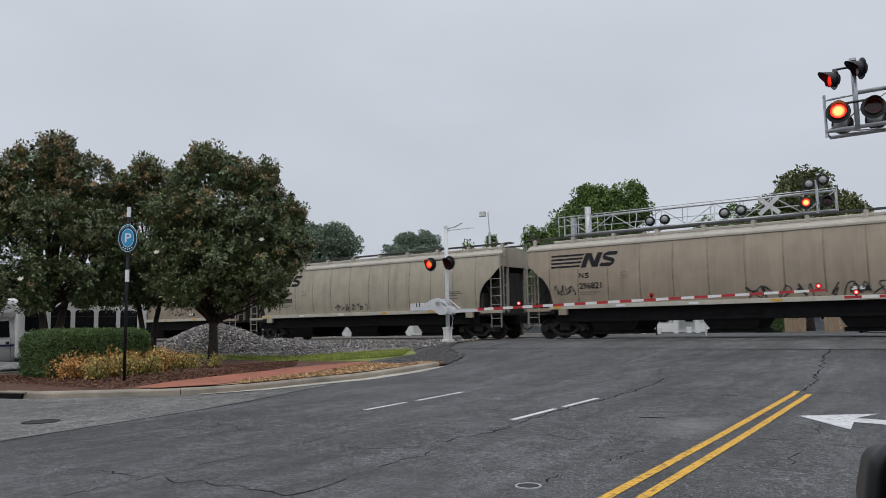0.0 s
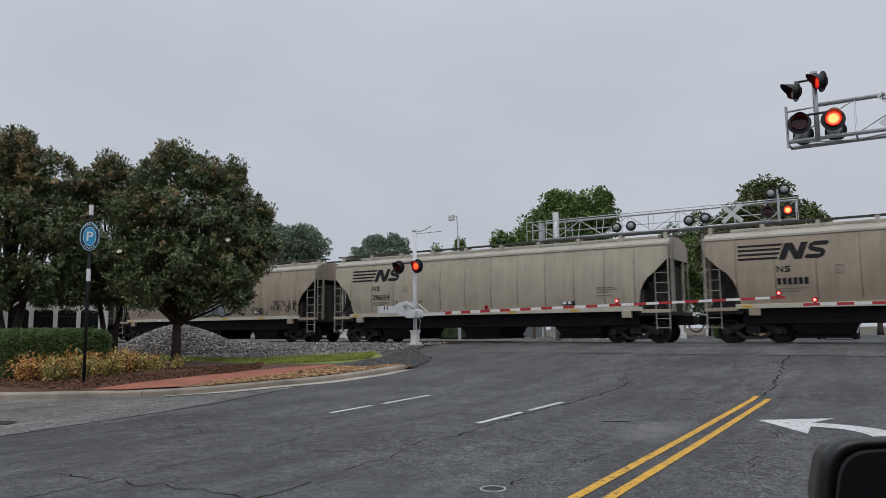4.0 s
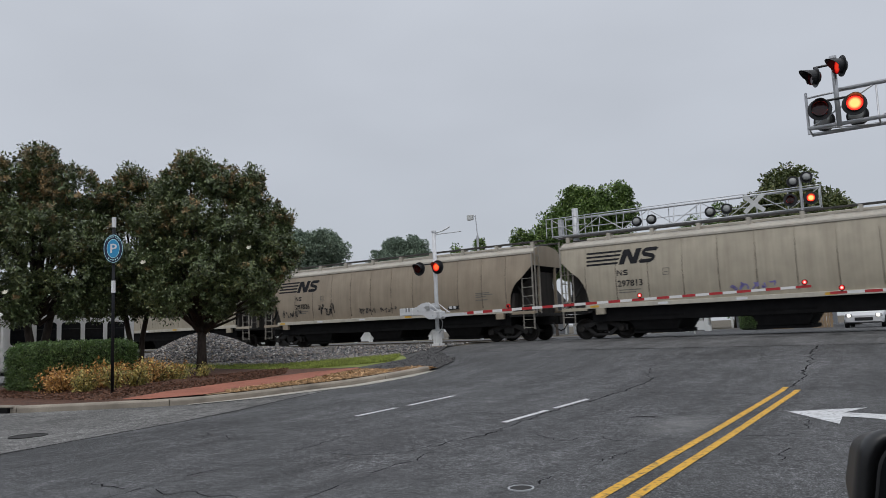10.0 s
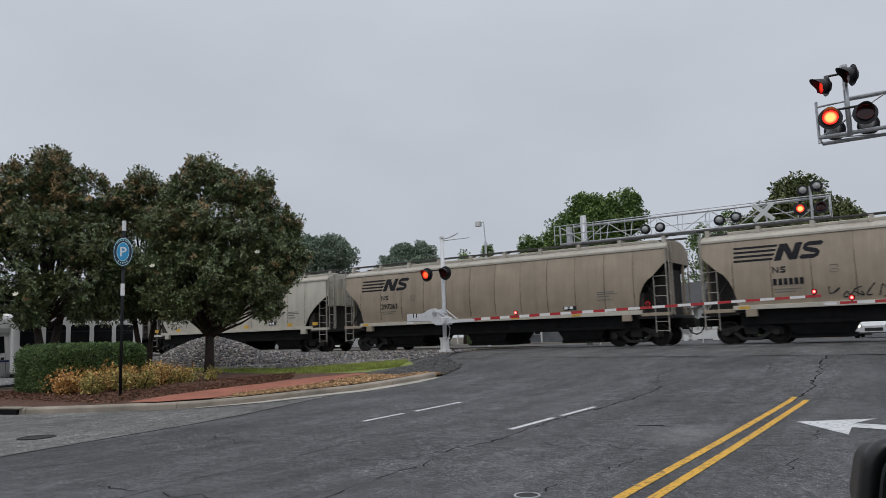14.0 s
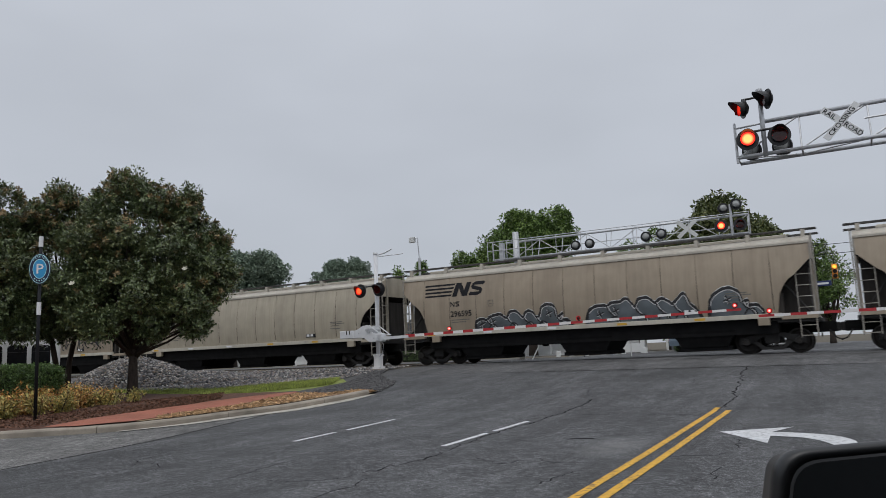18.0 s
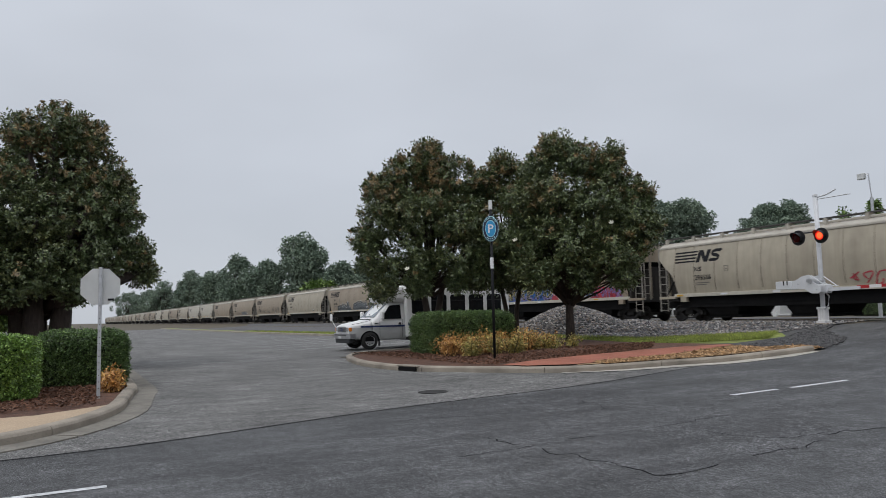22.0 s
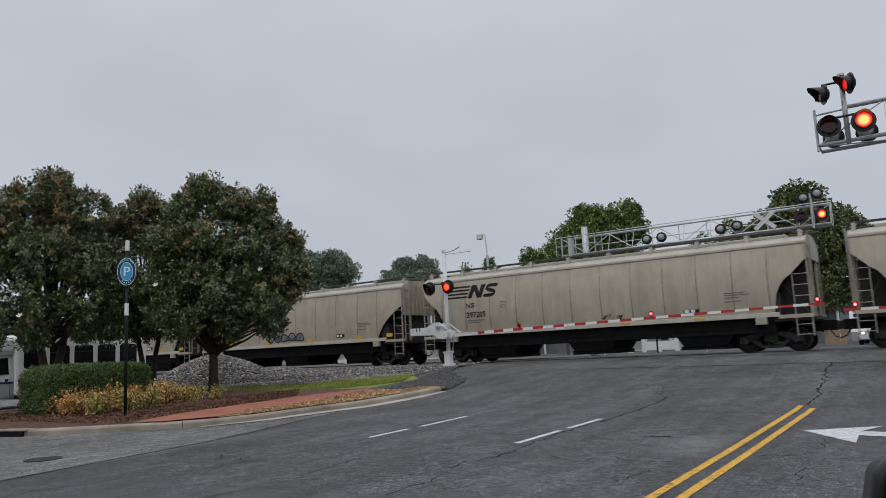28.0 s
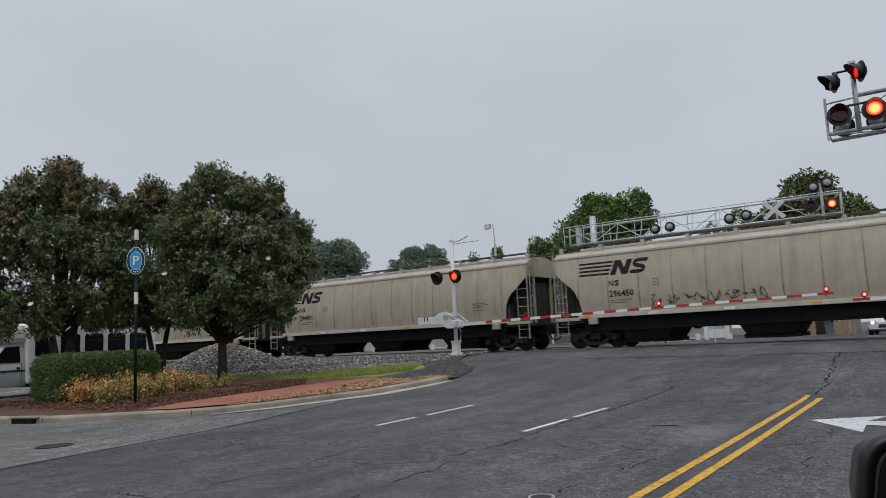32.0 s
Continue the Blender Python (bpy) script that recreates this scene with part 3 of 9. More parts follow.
def kerb(name, pts, label, height=0.15, width=0.2, stone=3.0, gutter=0.0):
    """A kerb of cast stones along a line, the road on its right hand, each stone with a worn top edge."""
    root = thing(name, label, "kerb", kind="structure")
    line = smooth_line(pts, 0.5)
    run, cur = 0.0, [line[0]]
    stones = []
    for a, b in zip(line, line[1:]):
        run += (b - a).length
        cur.append(b)
        if run > stone:
            stones.append(cur)
            cur, run = [b], 0.0
    if len(cur) > 1:
        stones.append(cur)
    sec = [(-0.01, -0.12), (-0.01, height - 0.05), (0.015, height - 0.015), (0.05, height), (width, height), (width, -0.12)]
    gut = [(-gutter, -0.1), (-gutter, 0.012), (-0.012, 0.02), (-0.012, -0.1)]
    for st in stones:
        for nm, sc in (("kerb_stone", sec),) + ((("gutter_slab", gut),) if gutter else ()):
            bm = B()
            rings = []
            n = len(st)
            for i, p in enumerate(st):
                d = (st[min(i + 1, n - 1)] - st[max(i - 1, 0)]).normalized()
                side = Vector((-d.y, d.x, 0))
                q = p + d * (0.008 if i == 0 else -0.008 if i == n - 1 else 0)
                rings.append([bm.verts.new((q.x + side.x * s, q.y + side.y * s, gz(q.x, q.y) + h)) for s, h in sc])
            k = len(sc)
            for i in range(n - 1):
                for j in range(k):
                    bm.faces.new((rings[i][j], rings[i][(j + 1) % k], rings[i + 1][(j + 1) % k], rings[i + 1][j]))
            bm.faces.new(rings[0][::-1])
            bm.faces.new(rings[-1])
            part(nm, bm, "gutter_dark" if nm == "gutter_slab" else "concrete", root)
    return root


ISLAND = [(-12.95, 18.2), (-13.05, 17.0), (-13.3, 15.6), (-13.75, 14.0), (-13.95, 12.2), (-14.4, 10.9), (-15.3, 10.1), (-16.5, 9.25), (-17.7, 8.5), (-19.0, 8.15), (-21.2, 8.15), (-23.6, 8.6), (-25.4, 9.25), (-26.7, 10.5), (-27.2, 13.0), (-27.3, 17.0)]
CORNER = [(-34, 1.6), (-24, 1.5), (-18, 1.4), (-16.5, 1.22), (-15.06, 1.01), (-13.67, 0.79), (-12.4, 0.35), (-11.38, -0.24), (-10.75, -0.86), (-10.45, -1.5), (-10.2, -3.0), (-10.0, -8.0), (-9.9, -20)]
kerb("kerb_island", ISLAND[::-1], "stained concrete kerb round the planted island", gutter=0.0)
sheet("gutter_strip", [(-14.45, 10.75, -14.35, 10.6), (-13.93, 12.2, -13.6, 12.0), (-13.73, 14.0, -13.25, 13.9), (-13.28, 15.6, -12.85, 15.4), (-13.03, 17.0, -12.62, 16.9), (-12.93, 18.2, -12.75, 18.3)], "gutter", 0.012, "pale concrete gutter edge along the kerb", "gutter", 2)
kerb("kerb_corner", CORNER[::-1], "concrete kerb and gutter round the street corner", gutter=0.42)


def fill(name, pts, material, dz, label, cat, inset=0.0):
    """A flat bed that follows the land inside an outline, crowned a little in the middle."""
    line = smooth_line(pts, 0.8)
    cx, cy = sum(p.x for p in line) / len(line), sum(p.y for p in line) / len(line)
    v, f = [], []
    rings = 7
    for r in range(rings):
        s = 1 - r / (rings - 1)
        for p in line:
            x, y = cx + (p.x - cx) * s, cy + (p.y - cy) * s
            v.append((x, y, gz(x, y) + dz + 0.10 * (1 - s) ** 0.7 + 0.02 * noise.noise(Vector((x * 1.3, y * 1.3, 0)))))
    n = len(line)
    for r in range(rings - 1):
        for k in range(n - 1):
            f.append((r * n + k, r * n + k + 1, (r + 1) * n + k + 1, (r + 1) * n + k))
        f.append((r * n + n - 1, r * n, (r + 1) * n, (r + 1) * n + n - 1))
    return tagged(pydata(name, v, f, material), label, cat, "", "structure")


fill("mulch_bed", [(-13.25, 17.6), (-13.5, 15.7), (-13.95, 14.1), (-14.15, 12.3), (-14.6, 11.05), (-15.4, 10.3), (-16.6, 9.45), (-17.8, 8.7), (-19.0, 8.35), (-21.2, 8.35), (-23.6, 8.8), (-25.3, 9.45), (-26.5, 10.7), (-27.0, 13), (-27.1, 17.0), (-28.3, 19.3), (-23.4, 18.5), (-19.1, 18.1), (-16.9, 18.4), (-15.0, 18.2)],
     "mulch", 0.1, "dark red-brown bark mulch bed on the island", "mulch bed")
sheet("red_path", [(-16.0, 10.0, -15.2, 10.2), (-16.6, 11.6, -14.55, 11.2), (-17.0, 13.6, -14.6, 12.6), (-16.95, 15.5, -15.0, 14.9), (-16.3, 16.8, -15.2, 16.4), (-15.5, 17.8, -15.15, 17.6)], "red_brick_dust", 0.178, "brick-red crushed ground along the kerb", "path", 6)
sheet("dry_verge", [(-14.6, 11.3, -14.4, 11.2), (-14.7, 12.6, -14.15, 12.3), (-15.05, 14.9, -13.95, 14.1), (-15.2, 16.4, -13.5, 15.7), (-15.1, 17.4, -13.25, 17.0)], "verge_dust", 0.165, "tan dusty verge strewn with dry litter behind the kerb", "verge", 6)
sheet("dry_verge_end", [(-15.0, 17.35, -13.2, 17.0), (-14.4, 18.2, -12.95, 18.25), (-13.7, 18.9, -13.0, 18.7)], "verge_dust", 0.06, "tan litter spilling past the end of the kerb", "verge", 4)
sheet("gravel_end", [(-16.0, 17.3, -14.2, 17.6), (-17.0, 18.7, -13.0, 18.6), (-17.0, 20.6, -13.65, 20.3), (-17.4, 21.9, -14.3, 21.6), (-17.8, 23.3, -16.4, 23.6), (-17.7, 25.2, -17.2, 25.4)], "ballast_dark", 0.03, "dark gravel spill at the edge of the road", "gravel", 6)
sheet("grass_strip", [(-28, 20.2, -27, 19.2), (-24.4, 19.6, -22.9, 18.0), (-20.8, 20.05, -18.9, 18.1), (-19.0, 21.4, -16.6, 19.3), (-17.3, 22.6, -16.35, 21.6)], "grass", 0.034, "yellow-green grass strip by the tracks", "grass", 8)
fill("corner_bed", [(-33, 1.35), (-24, 1.25), (-18, 1.15), (-16.5, 0.98), (-15.1, 0.77), (-13.9, 0.58), (-13.35, 0.1), (-12.9, -0.5), (-12.9, -2.0), (-12.9, -9), (-33, -9)], "mulch", 0.1, "bark mulch bed at the street corner", "mulch bed")
sheet("sidewalk", [(-13.75, 0.62, -13.6, 0.6), (-13.35, 0.12, -12.35, 0.14), (-12.88, -0.5, -11.5, -0.42), (-12.86, -1.2, -10.92, -1.0), (-12.86, -2.5, -10.5, -2.2), (-12.8, -8, -10.2, -8), (-12.6, -20, -10.1, -20)], "sidewalk", 0.14, "tan concrete pavement at the corner", "pavement", 5)
sheet("trackside_gravel", [(-120, 20.0, -26, 21.5), (-120, 23, -17.6, 22.6), (-120, 26, -17.4, 26), (-120, 27.2, -17.4, 27.2)], "ballast", 0.03, "dark grey gravel beside the tracks", "gravel", 30)
sheet("gravel_edge", [(-28, 20.1, -28, 21.9), (-24.3, 19.5, -24.3, 21.9), (-20.8, 19.95, -21, 22.3), (-19.0, 21.3, -19.0, 22.9), (-17.4, 22.5, -17.4, 23.4)], "ballast", 0.05, "loose grey gravel between grass and tracks", "gravel", 6)
sheet("far_gravel", [(-120, 38, -17.8, 38), (-120, 46, -17.8, 46)], "ballast", 0.0, "gravel behind the tracks", "gravel", 12)
sheet("lot_verge", [(-150, 17.2, -28, 17.2), (-150, 18.6, -31, 18.6)], "grass", 0.08, "dry grass verge along the car park", "grass", 20)
sheet("gravel_verge_west", [(-150, 18.6, -31, 18.6), (-150, 20.2, -27, 21.6)], "ballast", 0.03, "gravel along the verge", "gravel", 20)
kerb("kerb_verge", [(-150, 17.1), (-100, 17.1), (-60, 17.1), (-30, 17.1)], "pale kerb along the rear of the car park", stone=8)


def marking(name, pts, width, material, label, dz=0.006, kind="structure"):
    """A painted line on the road, following the land."""
    v, f = [], []
    line = smooth_line(pts, 0.7)
    for i, p in enumerate(line):
        d = (line[min(i + 1, len(line) - 1)] - line[max(i - 1, 0)]).normalized()
        s = Vector((-d.y, d.x, 0)) * width / 2
        for q in (p + s, p - s):
            v.append((q.x, q.y, gz(q.x, q.y) + dz))
    for i in range(len(line) - 1):
        f.append((2 * i, 2 * i + 1, 2 * i + 3, 2 * i + 2))
    return tagged(pydata(name, v, f, material), label, "road marking", "road markings", kind)


marking("yellow_line", [(-2.61, -12), (-2.60, 6), (-2.575, 15.5)], 0.105, "yellow_line", "worn double yellow centre line on asphalt")
marking("yellow_line", [(-2.33, -12), (-2.325, 6), (-2.315, 15.15)], 0.105, "yellow_line", "worn double yellow centre line on asphalt")
for a, b in (((-8.79, 10.06), (-8.80, 11.25)), ((-8.78, 11.6), (-8.82, 13.3))):
    marking("lane_dash", [a, b], 0.11, "white_line", "worn white lane dash on asphalt")
for a, b in (((-5.75, 10.04), (-5.73, 11.5)), ((-5.72, 11.8), (-5.69, 13.2))):
    marking("lane_dash", [a, b], 0.11, "white_line", "worn white lane dash on asphalt")
marking("lane_dash", [(-7.58, 0.25), (-7.5, -2.6)], 0.11, "white_line", "worn white lane dash on asphalt")
marking("lane_line", [(0.24, 9.9), (0.50, 14.9)], 0.11, "white_line", "white lane line on asphalt")
for k in range(-2, 9):
    x = -40 - k * 2.8
    marking("bay_line", [(x, 9.8), (x, 15.8)], 0.1, "white_line", "faded white parking bay line")
# the left-turn arrow: head to the left, tail bending back towards the camera's lane
av = [(-2.02, 12.13), (-1.02, 12.82), (-1.27, 12.2), (-0.89, 12.12), (-0.7, 12.06), (-0.51, 11.96), (-0.35, 11.8), (-0.24, 11.6), (-0.17, 11.4), (-0.14, 11.1), (-0.4, 10.95), (-0.47, 11.12), (-0.57, 11.34), (-0.68, 11.5), (-0.8, 11.62), (-0.95, 11.7), (-1.26, 11.76), (-1.23, 11.04)]
bm = B()
bm.faces.new([bm.verts.new((x, y, gz(x, y) + 0.007)) for x, y in av])
tagged(link("turn_arrow", bm, "white_line"), "worn white left-turn arrow painted on asphalt", "road marking", "", "structure")


marking("asphalt_joint", [(-9.65, -2), (-9.87, 0.6), (-10.93, 4), (-11.43, 6.1), (-11.75, 8.6), (-12.12, 10.3), (-12.62, 12), (-13.1, 13.9)], 0.06, "crack_tar", "dark joint between old and new asphalt", 0.004)


def cracks():
    """Tar-dark cracks wandering over the asphalt."""
    rng = random.Random(5)
    lines = [[(-6.92, 3.66), (-6.98, 4.42), (-7.05, 4.9), (-7.1, 5.5), (-7.11, 6.2), (-7.17, 7.0), (-7.3, 8.2)], [(-7.8, 4.54), (-7.42, 4.56), (-7.15, 4.6)],
             [(-6.81, 4.68), (-6.45, 4.62), (-6.38, 4.75), (-6.08, 4.71), (-5.81, 4.78), (-5.45, 4.77), (-5.05, 4.8), (-5.09, 5.21), (-5.14, 5.7), (-5.21, 6.1), (-5.24, 6.45), (-5.27, 7.17), (-5.6, 8.1), (-5.45, 8.5), (-5.36, 9.1), (-5.53, 10.35), (-5.6, 11.8), (-5.5, 13.1), (-5.52, 14.2), (-5.54, 15.3), (-5.52, 16.4), (-5.74, 17)],
             [(-6.57, 7.0), (-6.14, 7.02), (-5.67, 7.27), (-5.64, 7.95)], [(-9.7, 4.3), (-9.8, 4.83), (-9.56, 5.34), (-9.5, 6.2), (-9.46, 6.7)], [(-9.45, 7.3), (-9.98, 7.8), (-10.0, 8.07)], [(-8.78, 7.14), (-8.99, 7.37), (-9.46, 7.66), (-9.67, 7.68)],
             [(-2.98, 23.7), (-2.85, 21.1), (-2.64, 19.2), (-2.61, 18), (-2.48, 17.3), (-2.48, 16.1), (-2.53, 15)], [(-4.69, 9.1), (-4.19, 8.8), (-3.96, 9.07)], [(-4.97, 14.4), (-3.83, 14.54), (-3.27, 14.47), (-2.02, 13.9)], [(-3.15, 8.95), (-3.14, 8.5), (-3.2, 7.6), (-3.38, 7.2), (-3.34, 6.4)],
             [(-1.65, 11.45), (-1.55, 10.4), (-1.74, 9.9)], [(-1.57, 9.07), (-1.47, 8.36)], [(-3.86, 9.24), (-3.53, 9.0), (-2.99, 9.03)], [(-4.12, 21.7), (-3.88, 20)], [(-1.29, 10), (-0.92, 9.8)], [(-7.63, 10.85), (-6.57, 10.98), (-5.95, 11.04)],
             [(-13, 22), (-9, 21.4), (-5, 21.8), (0, 21.5), (6, 21.9)], [(-15, 24.3), (-9, 24.0), (-3, 24.4), (5, 24.1)], [(-11, 16.5), (-9.2, 17.2), (-7.4, 16.9)], [(-10.5, 19), (-9.5, 20.4), (-8, 20.8)], [(1.2, 20.5), (0.9, 19), (1.3, 17.8)],
             [(-4.55, 14.59), (-3.68, 14.5), (-2.87, 14.4), (-2.29, 13.96), (-2.0, 13.71)], [(-2.33, 9.69), (-1.85, 9.88), (-1.39, 9.83), (-0.96, 9.71)], [(-10.39, 24.0), (-9.89, 20.25), (-9.27, 16.95)], [(-13.47, 21.92), (-12.78, 18.95)], [(-5.74, 17.0), (-6.4, 19.2), (-6.1, 21.0)], [(-11.5, 20.6), (-10.2, 21.6), (-8.4, 22.6), (-6.5, 23.4)]]
    v, f = [], []
    for n_, ln in enumerate(lines):
        main = n_ in (2, 7)                        # the two long cracks have opened wide
        pts = smooth_line(ln, 0.09)
        for i, p in enumerate(pts):
            d = (pts[min(i + 1, len(pts) - 1)] - pts[max(i - 1, 0)]).normalized()
            s = Vector((-d.y, d.x, 0))
            c = p + s * (0.03 * rng.uniform(-1, 1) + 0.08 * noise.noise(p * 2.7) + 0.05 * noise.noise(p * 7.1))
            w = 0.0025 + 0.012 * abs(noise.noise(p * 2.3)) + 0.004 * rng.random()
            if main:
                w *= 1.2 + 1.4 * min(1.0, max(0.0, (p.y - 6) / 10))
            for q in (c + s * w, c - s * w):
                v.append((q.x, q.y, gz(q.x, q.y) + 0.004))
            if i and (main and p.y > 9 or noise.noise(p * 1.1 + Vector((3, 7, 0))) > -0.28):
                k = len(v)
                f.append((k - 4, k - 3, k - 1, k - 2))
    tagged(pydata("road_cracks", v, f, "crack_tar"), "dark wandering cracks in the asphalt", "cracks", "", "stuff")


cracks()


def lids():
    for x, y, r, nm, lb in ((-3.39, 6.19, 0.125, "manhole_cover", "round iron manhole cover set in asphalt"), (-13.0, 6.45, 0.3, "manhole_cover", "dark iron cover set in pale asphalt")):
        root = thing(nm, lb, "manhole", pose(x, y, gz(x, y) + 0.004), kind="structure")
        bm = B()
        lathe(bm, [(r, -0.02), (r, 0.006), (r * 0.86, 0.006), (r * 0.86, -0.02)], 28)
        part("rim", bm, "galvanised" if x > -5 else "dark_steel", root)
        bm = B()
        lathe(bm, [(r * 0.84, -0.02), (r * 0.84, 0.002), (0.001, 0.003)], 28)
        part("lid", bm, "dark_steel", root)
    root = thing("storm_drain", "dark storm drain opening in the kerb", "drain", pose(-18.2, 8.29, gz(-18.2, 8.29), 0, 0, 14), kind="structure")
    # black block: the shade inside the opening is put into its colour
    bm = box(B(), -0.36, 0.36, -0.02, 0.16, -0.05, 0.115, 0.01)
    part("drain_mouth", bm, "under_black", root)
    bm = box(B(), -0.44, 0.44, -0.024, 0.3, 0.118, 0.158, 0.015)
    part("drain_cap", bm, "concrete", root)


lids()
sheet("crossing_apron", [(-16.5, 23.75, 14, 23.6), (-17.2, 25.6, 14, 25.6), (-17.2, 29.7, 14, 29.7)], "apron_asphalt", 0.004, "greyer asphalt apron beside the rails", "road", 14)
marking("asphalt_joint", [(-16.5, 23.75), (-12, 23.68), (-6, 23.6), (0, 23.6), (14, 23.6)], 0.05, "crack_tar", "dark joint across the road before the rails", 0.006)
marking("asphalt_joint", [(-17.0, 27.3), (-8, 27.25), (14, 27.3)], 0.06, "crack_tar", "dark joint across the road before the rails", 0.008)
# a small dark patch, laid flat for a crack-like dent in the asphalt
bm = B()
bm.faces.new([bm.verts.new((x, y, gz(x, y) + 0.003)) for x, y in ((-4.1, 11.0), (-3.9, 11.08), (-3.72, 11.1), (-3.7, 11.2), (-3.95, 11.17), (-4.08, 11.1))])
tagged(link("asphalt_patch", bm, "crack_tar"), "small dark patch in the asphalt", "patch", "", "structure")


# ---- tracks ----
def track(yc, name, x0, x1, z):
    root = thing(name, "rusty railway track on dark gravel", "railway track", kind="structure")
    for s in (-0.7175, 0.7175):
        bm = prism(B(), [(-0.075, -0.17), (0.075, -0.17), (0.06, -0.155), (0.012, -0.13), (0.012, -0.05), (0.036, -0.035), (0.036, -0.004), (-0.036, -0.004), (-0.036, -0.035), (-0.012, -0.05), (-0.012, -0.13), (-0.06, -0.155)], x0, x1, "x")
        rail = part("rail", bm, "steel_rail", root, m=pose(0, yc + s, z))
        bm = box(B(), x0, x1, -0.033, 0.033, -0.003, 0.0)
        part("running_surface", bm, "rail_top", rail, "polished rail head")
    bed = [(-2.6, -0.55), (-1.5, -0.19), (1.5, -0.19), (2.6, -0.55)]
    for a, b in ((x0, -17.4), (14.2, x1)):
        bm = prism(B(), bed, a, b, "x")
        part("ballast_bed", bm, "ballast", root, m=pose(0, yc, z))
    k = 0
    tie = B()
    box(tie, -0.11, 0.11, -1.3, 1.3, -0.3, -0.165, 0.01)
    me = bpy.data.meshes.new("tie")
    tie.to_mesh(me)
    tie.free()
    me.materials.append(MATS["timber"])
    x = -80.0
    while x < -17.6:
        ob = new("tie", me)
        ob.parent, ob.location = root, (x, yc, z)
        x += 0.55
    return root


track(TRACK_Y, "railway_track", -900, 500, RAIL_Z)
track(TRACK_Y + 5.0, "second_railway_track", -900, 500, RAIL_Z - 0.02)
# ---- the train ----
L_A, L_B = 18.76, 17.44
EAVE, CROWN, SILL = 3.97, 4.36, 1.30


def side_y(z, b=False):
    """Half width of a hopper body at a height: bulged sides that draw in at the eave."""
    if b:
        return float(np.interp(z, [1.2, 1.5, 1.9, 2.4, 2.9, 3.4, 3.97], [1.47, 1.53, 1.57, 1.585, 1.575, 1.54, 1.465]))
    return float(np.interp(z, [1.2, 1.45, 1.75, 2.05, 2.35, 2.65, 2.95, 3.25, 3.55, 3.97], [1.43, 1.495, 1.555, 1.59, 1.605, 1.605, 1.585, 1.55, 1.50, 1.405]))


def low_edge(x, length, b=False):
    """Lowest point of the side sheet near an end: the arched cut-out over the trucks."""
    d = min(x, length - x)
    if b:
        return float(np.interp(d, [0.0, 0.35, 0.9, 1.35, 1.6, 1.75], [3.05, 2.85, 2.45, 2.0, 1.6, SILL + 0.08]))
    return float(np.interp(d, [0.0, 0.12, 0.6, 0.85, 1.08, 1.2, 1.27], [3.4, 3.3, 2.82, 2.65, 2.3, 1.95, SILL + 0.08]))


def body_shell(length, b):
    """The tank of the hopper: roof, inner sides and the sloping end sheets, as one loft."""
    xs = sorted(set([0, 0.12, 0.35, 0.6, 0.85, 0.97, 1.08, 1.2, 1.27, 1.6, 1.75, 3, length / 2]))
    xs = xs + [length - x for x in xs[::-1][1:]]
    bm = B()
    rings = []
    for x in xs:
        lo = low_edge(x, length, b)
        zs = [lo + (EAVE - lo) * k / 6 for k in range(7)]
        right = [(-side_y(z, b) + 0.02, z) for z in zs]
        roof = [(-(side_y(EAVE, b) - 0.02) * math.cos(a), EAVE + (CROWN - EAVE) * math.sin(a)) for a in [math.pi * k / 12 for k in range(1, 12)]]
        left = [(side_y(z, b) - 0.02, z) for z in zs[::-1]]
        rings.append([bm.verts.new((x, y, z)) for y, z in right + roof + left])
    k = len(rings[0])
    for i in range(len(rings) - 1):
        for j in range(k):
            f_ = bm.faces.new((rings[i][j], rings[i][(j + 1) % k], rings[i + 1][(j + 1) % k], rings[i + 1][j]))
            # underside and sloping end sheets: near-black, shade put into the colour
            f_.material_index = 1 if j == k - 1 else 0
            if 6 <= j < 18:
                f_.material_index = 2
    bm.faces.new(rings[0])
    bm.faces.new(rings[-1][::-1])
    return bm


def panel_mesh(x0, x1, length, b, side=-1):
    """A side sheet between two seams, with its lower edge cut by the arch."""
    bm = B()
    n, k = max(2, int((x1 - x0) / 0.11) if min(x0, length - x1) < 1.9 else 3), 8
    g, h = [], []
    for i in range(n + 1):
        x = x0 + (x1 - x0) * i / n
        lo = max(SILL + 0.16, low_edge(x, length, b))
        g.append([bm.verts.new((x, side * (side_y(lo + (EAVE - lo) * j / k, b) + 0.006), lo + (EAVE - lo) * j / k)) for j in range(k + 1)])
        h.append([bm.verts.new((x, side * (side_y(lo + (EAVE - lo) * j / k, b) - 0.03), lo + (EAVE - lo) * j / k)) for j in range(k + 1)])
    for i in range(n):
        for j in range(k):
            bm.faces.new((g[i][j], g[i + 1][j], g[i + 1][j + 1], g[i][j + 1])).smooth = True
    own = lambda q: bm.verts.new(q.co)
    for i in range(n):
        bm.faces.new((own(g[i][0]), own(h[i][0]), own(h[i + 1][0]), own(g[i + 1][0])))
    for q in (0, n):
        ga, ha = [own(t) for t in g[q]], [own(t) for t in h[q]]
        for j in range(k):
            bm.faces.new((ga[j], ga[j + 1], ha[j + 1], ha[j]))
    return bm


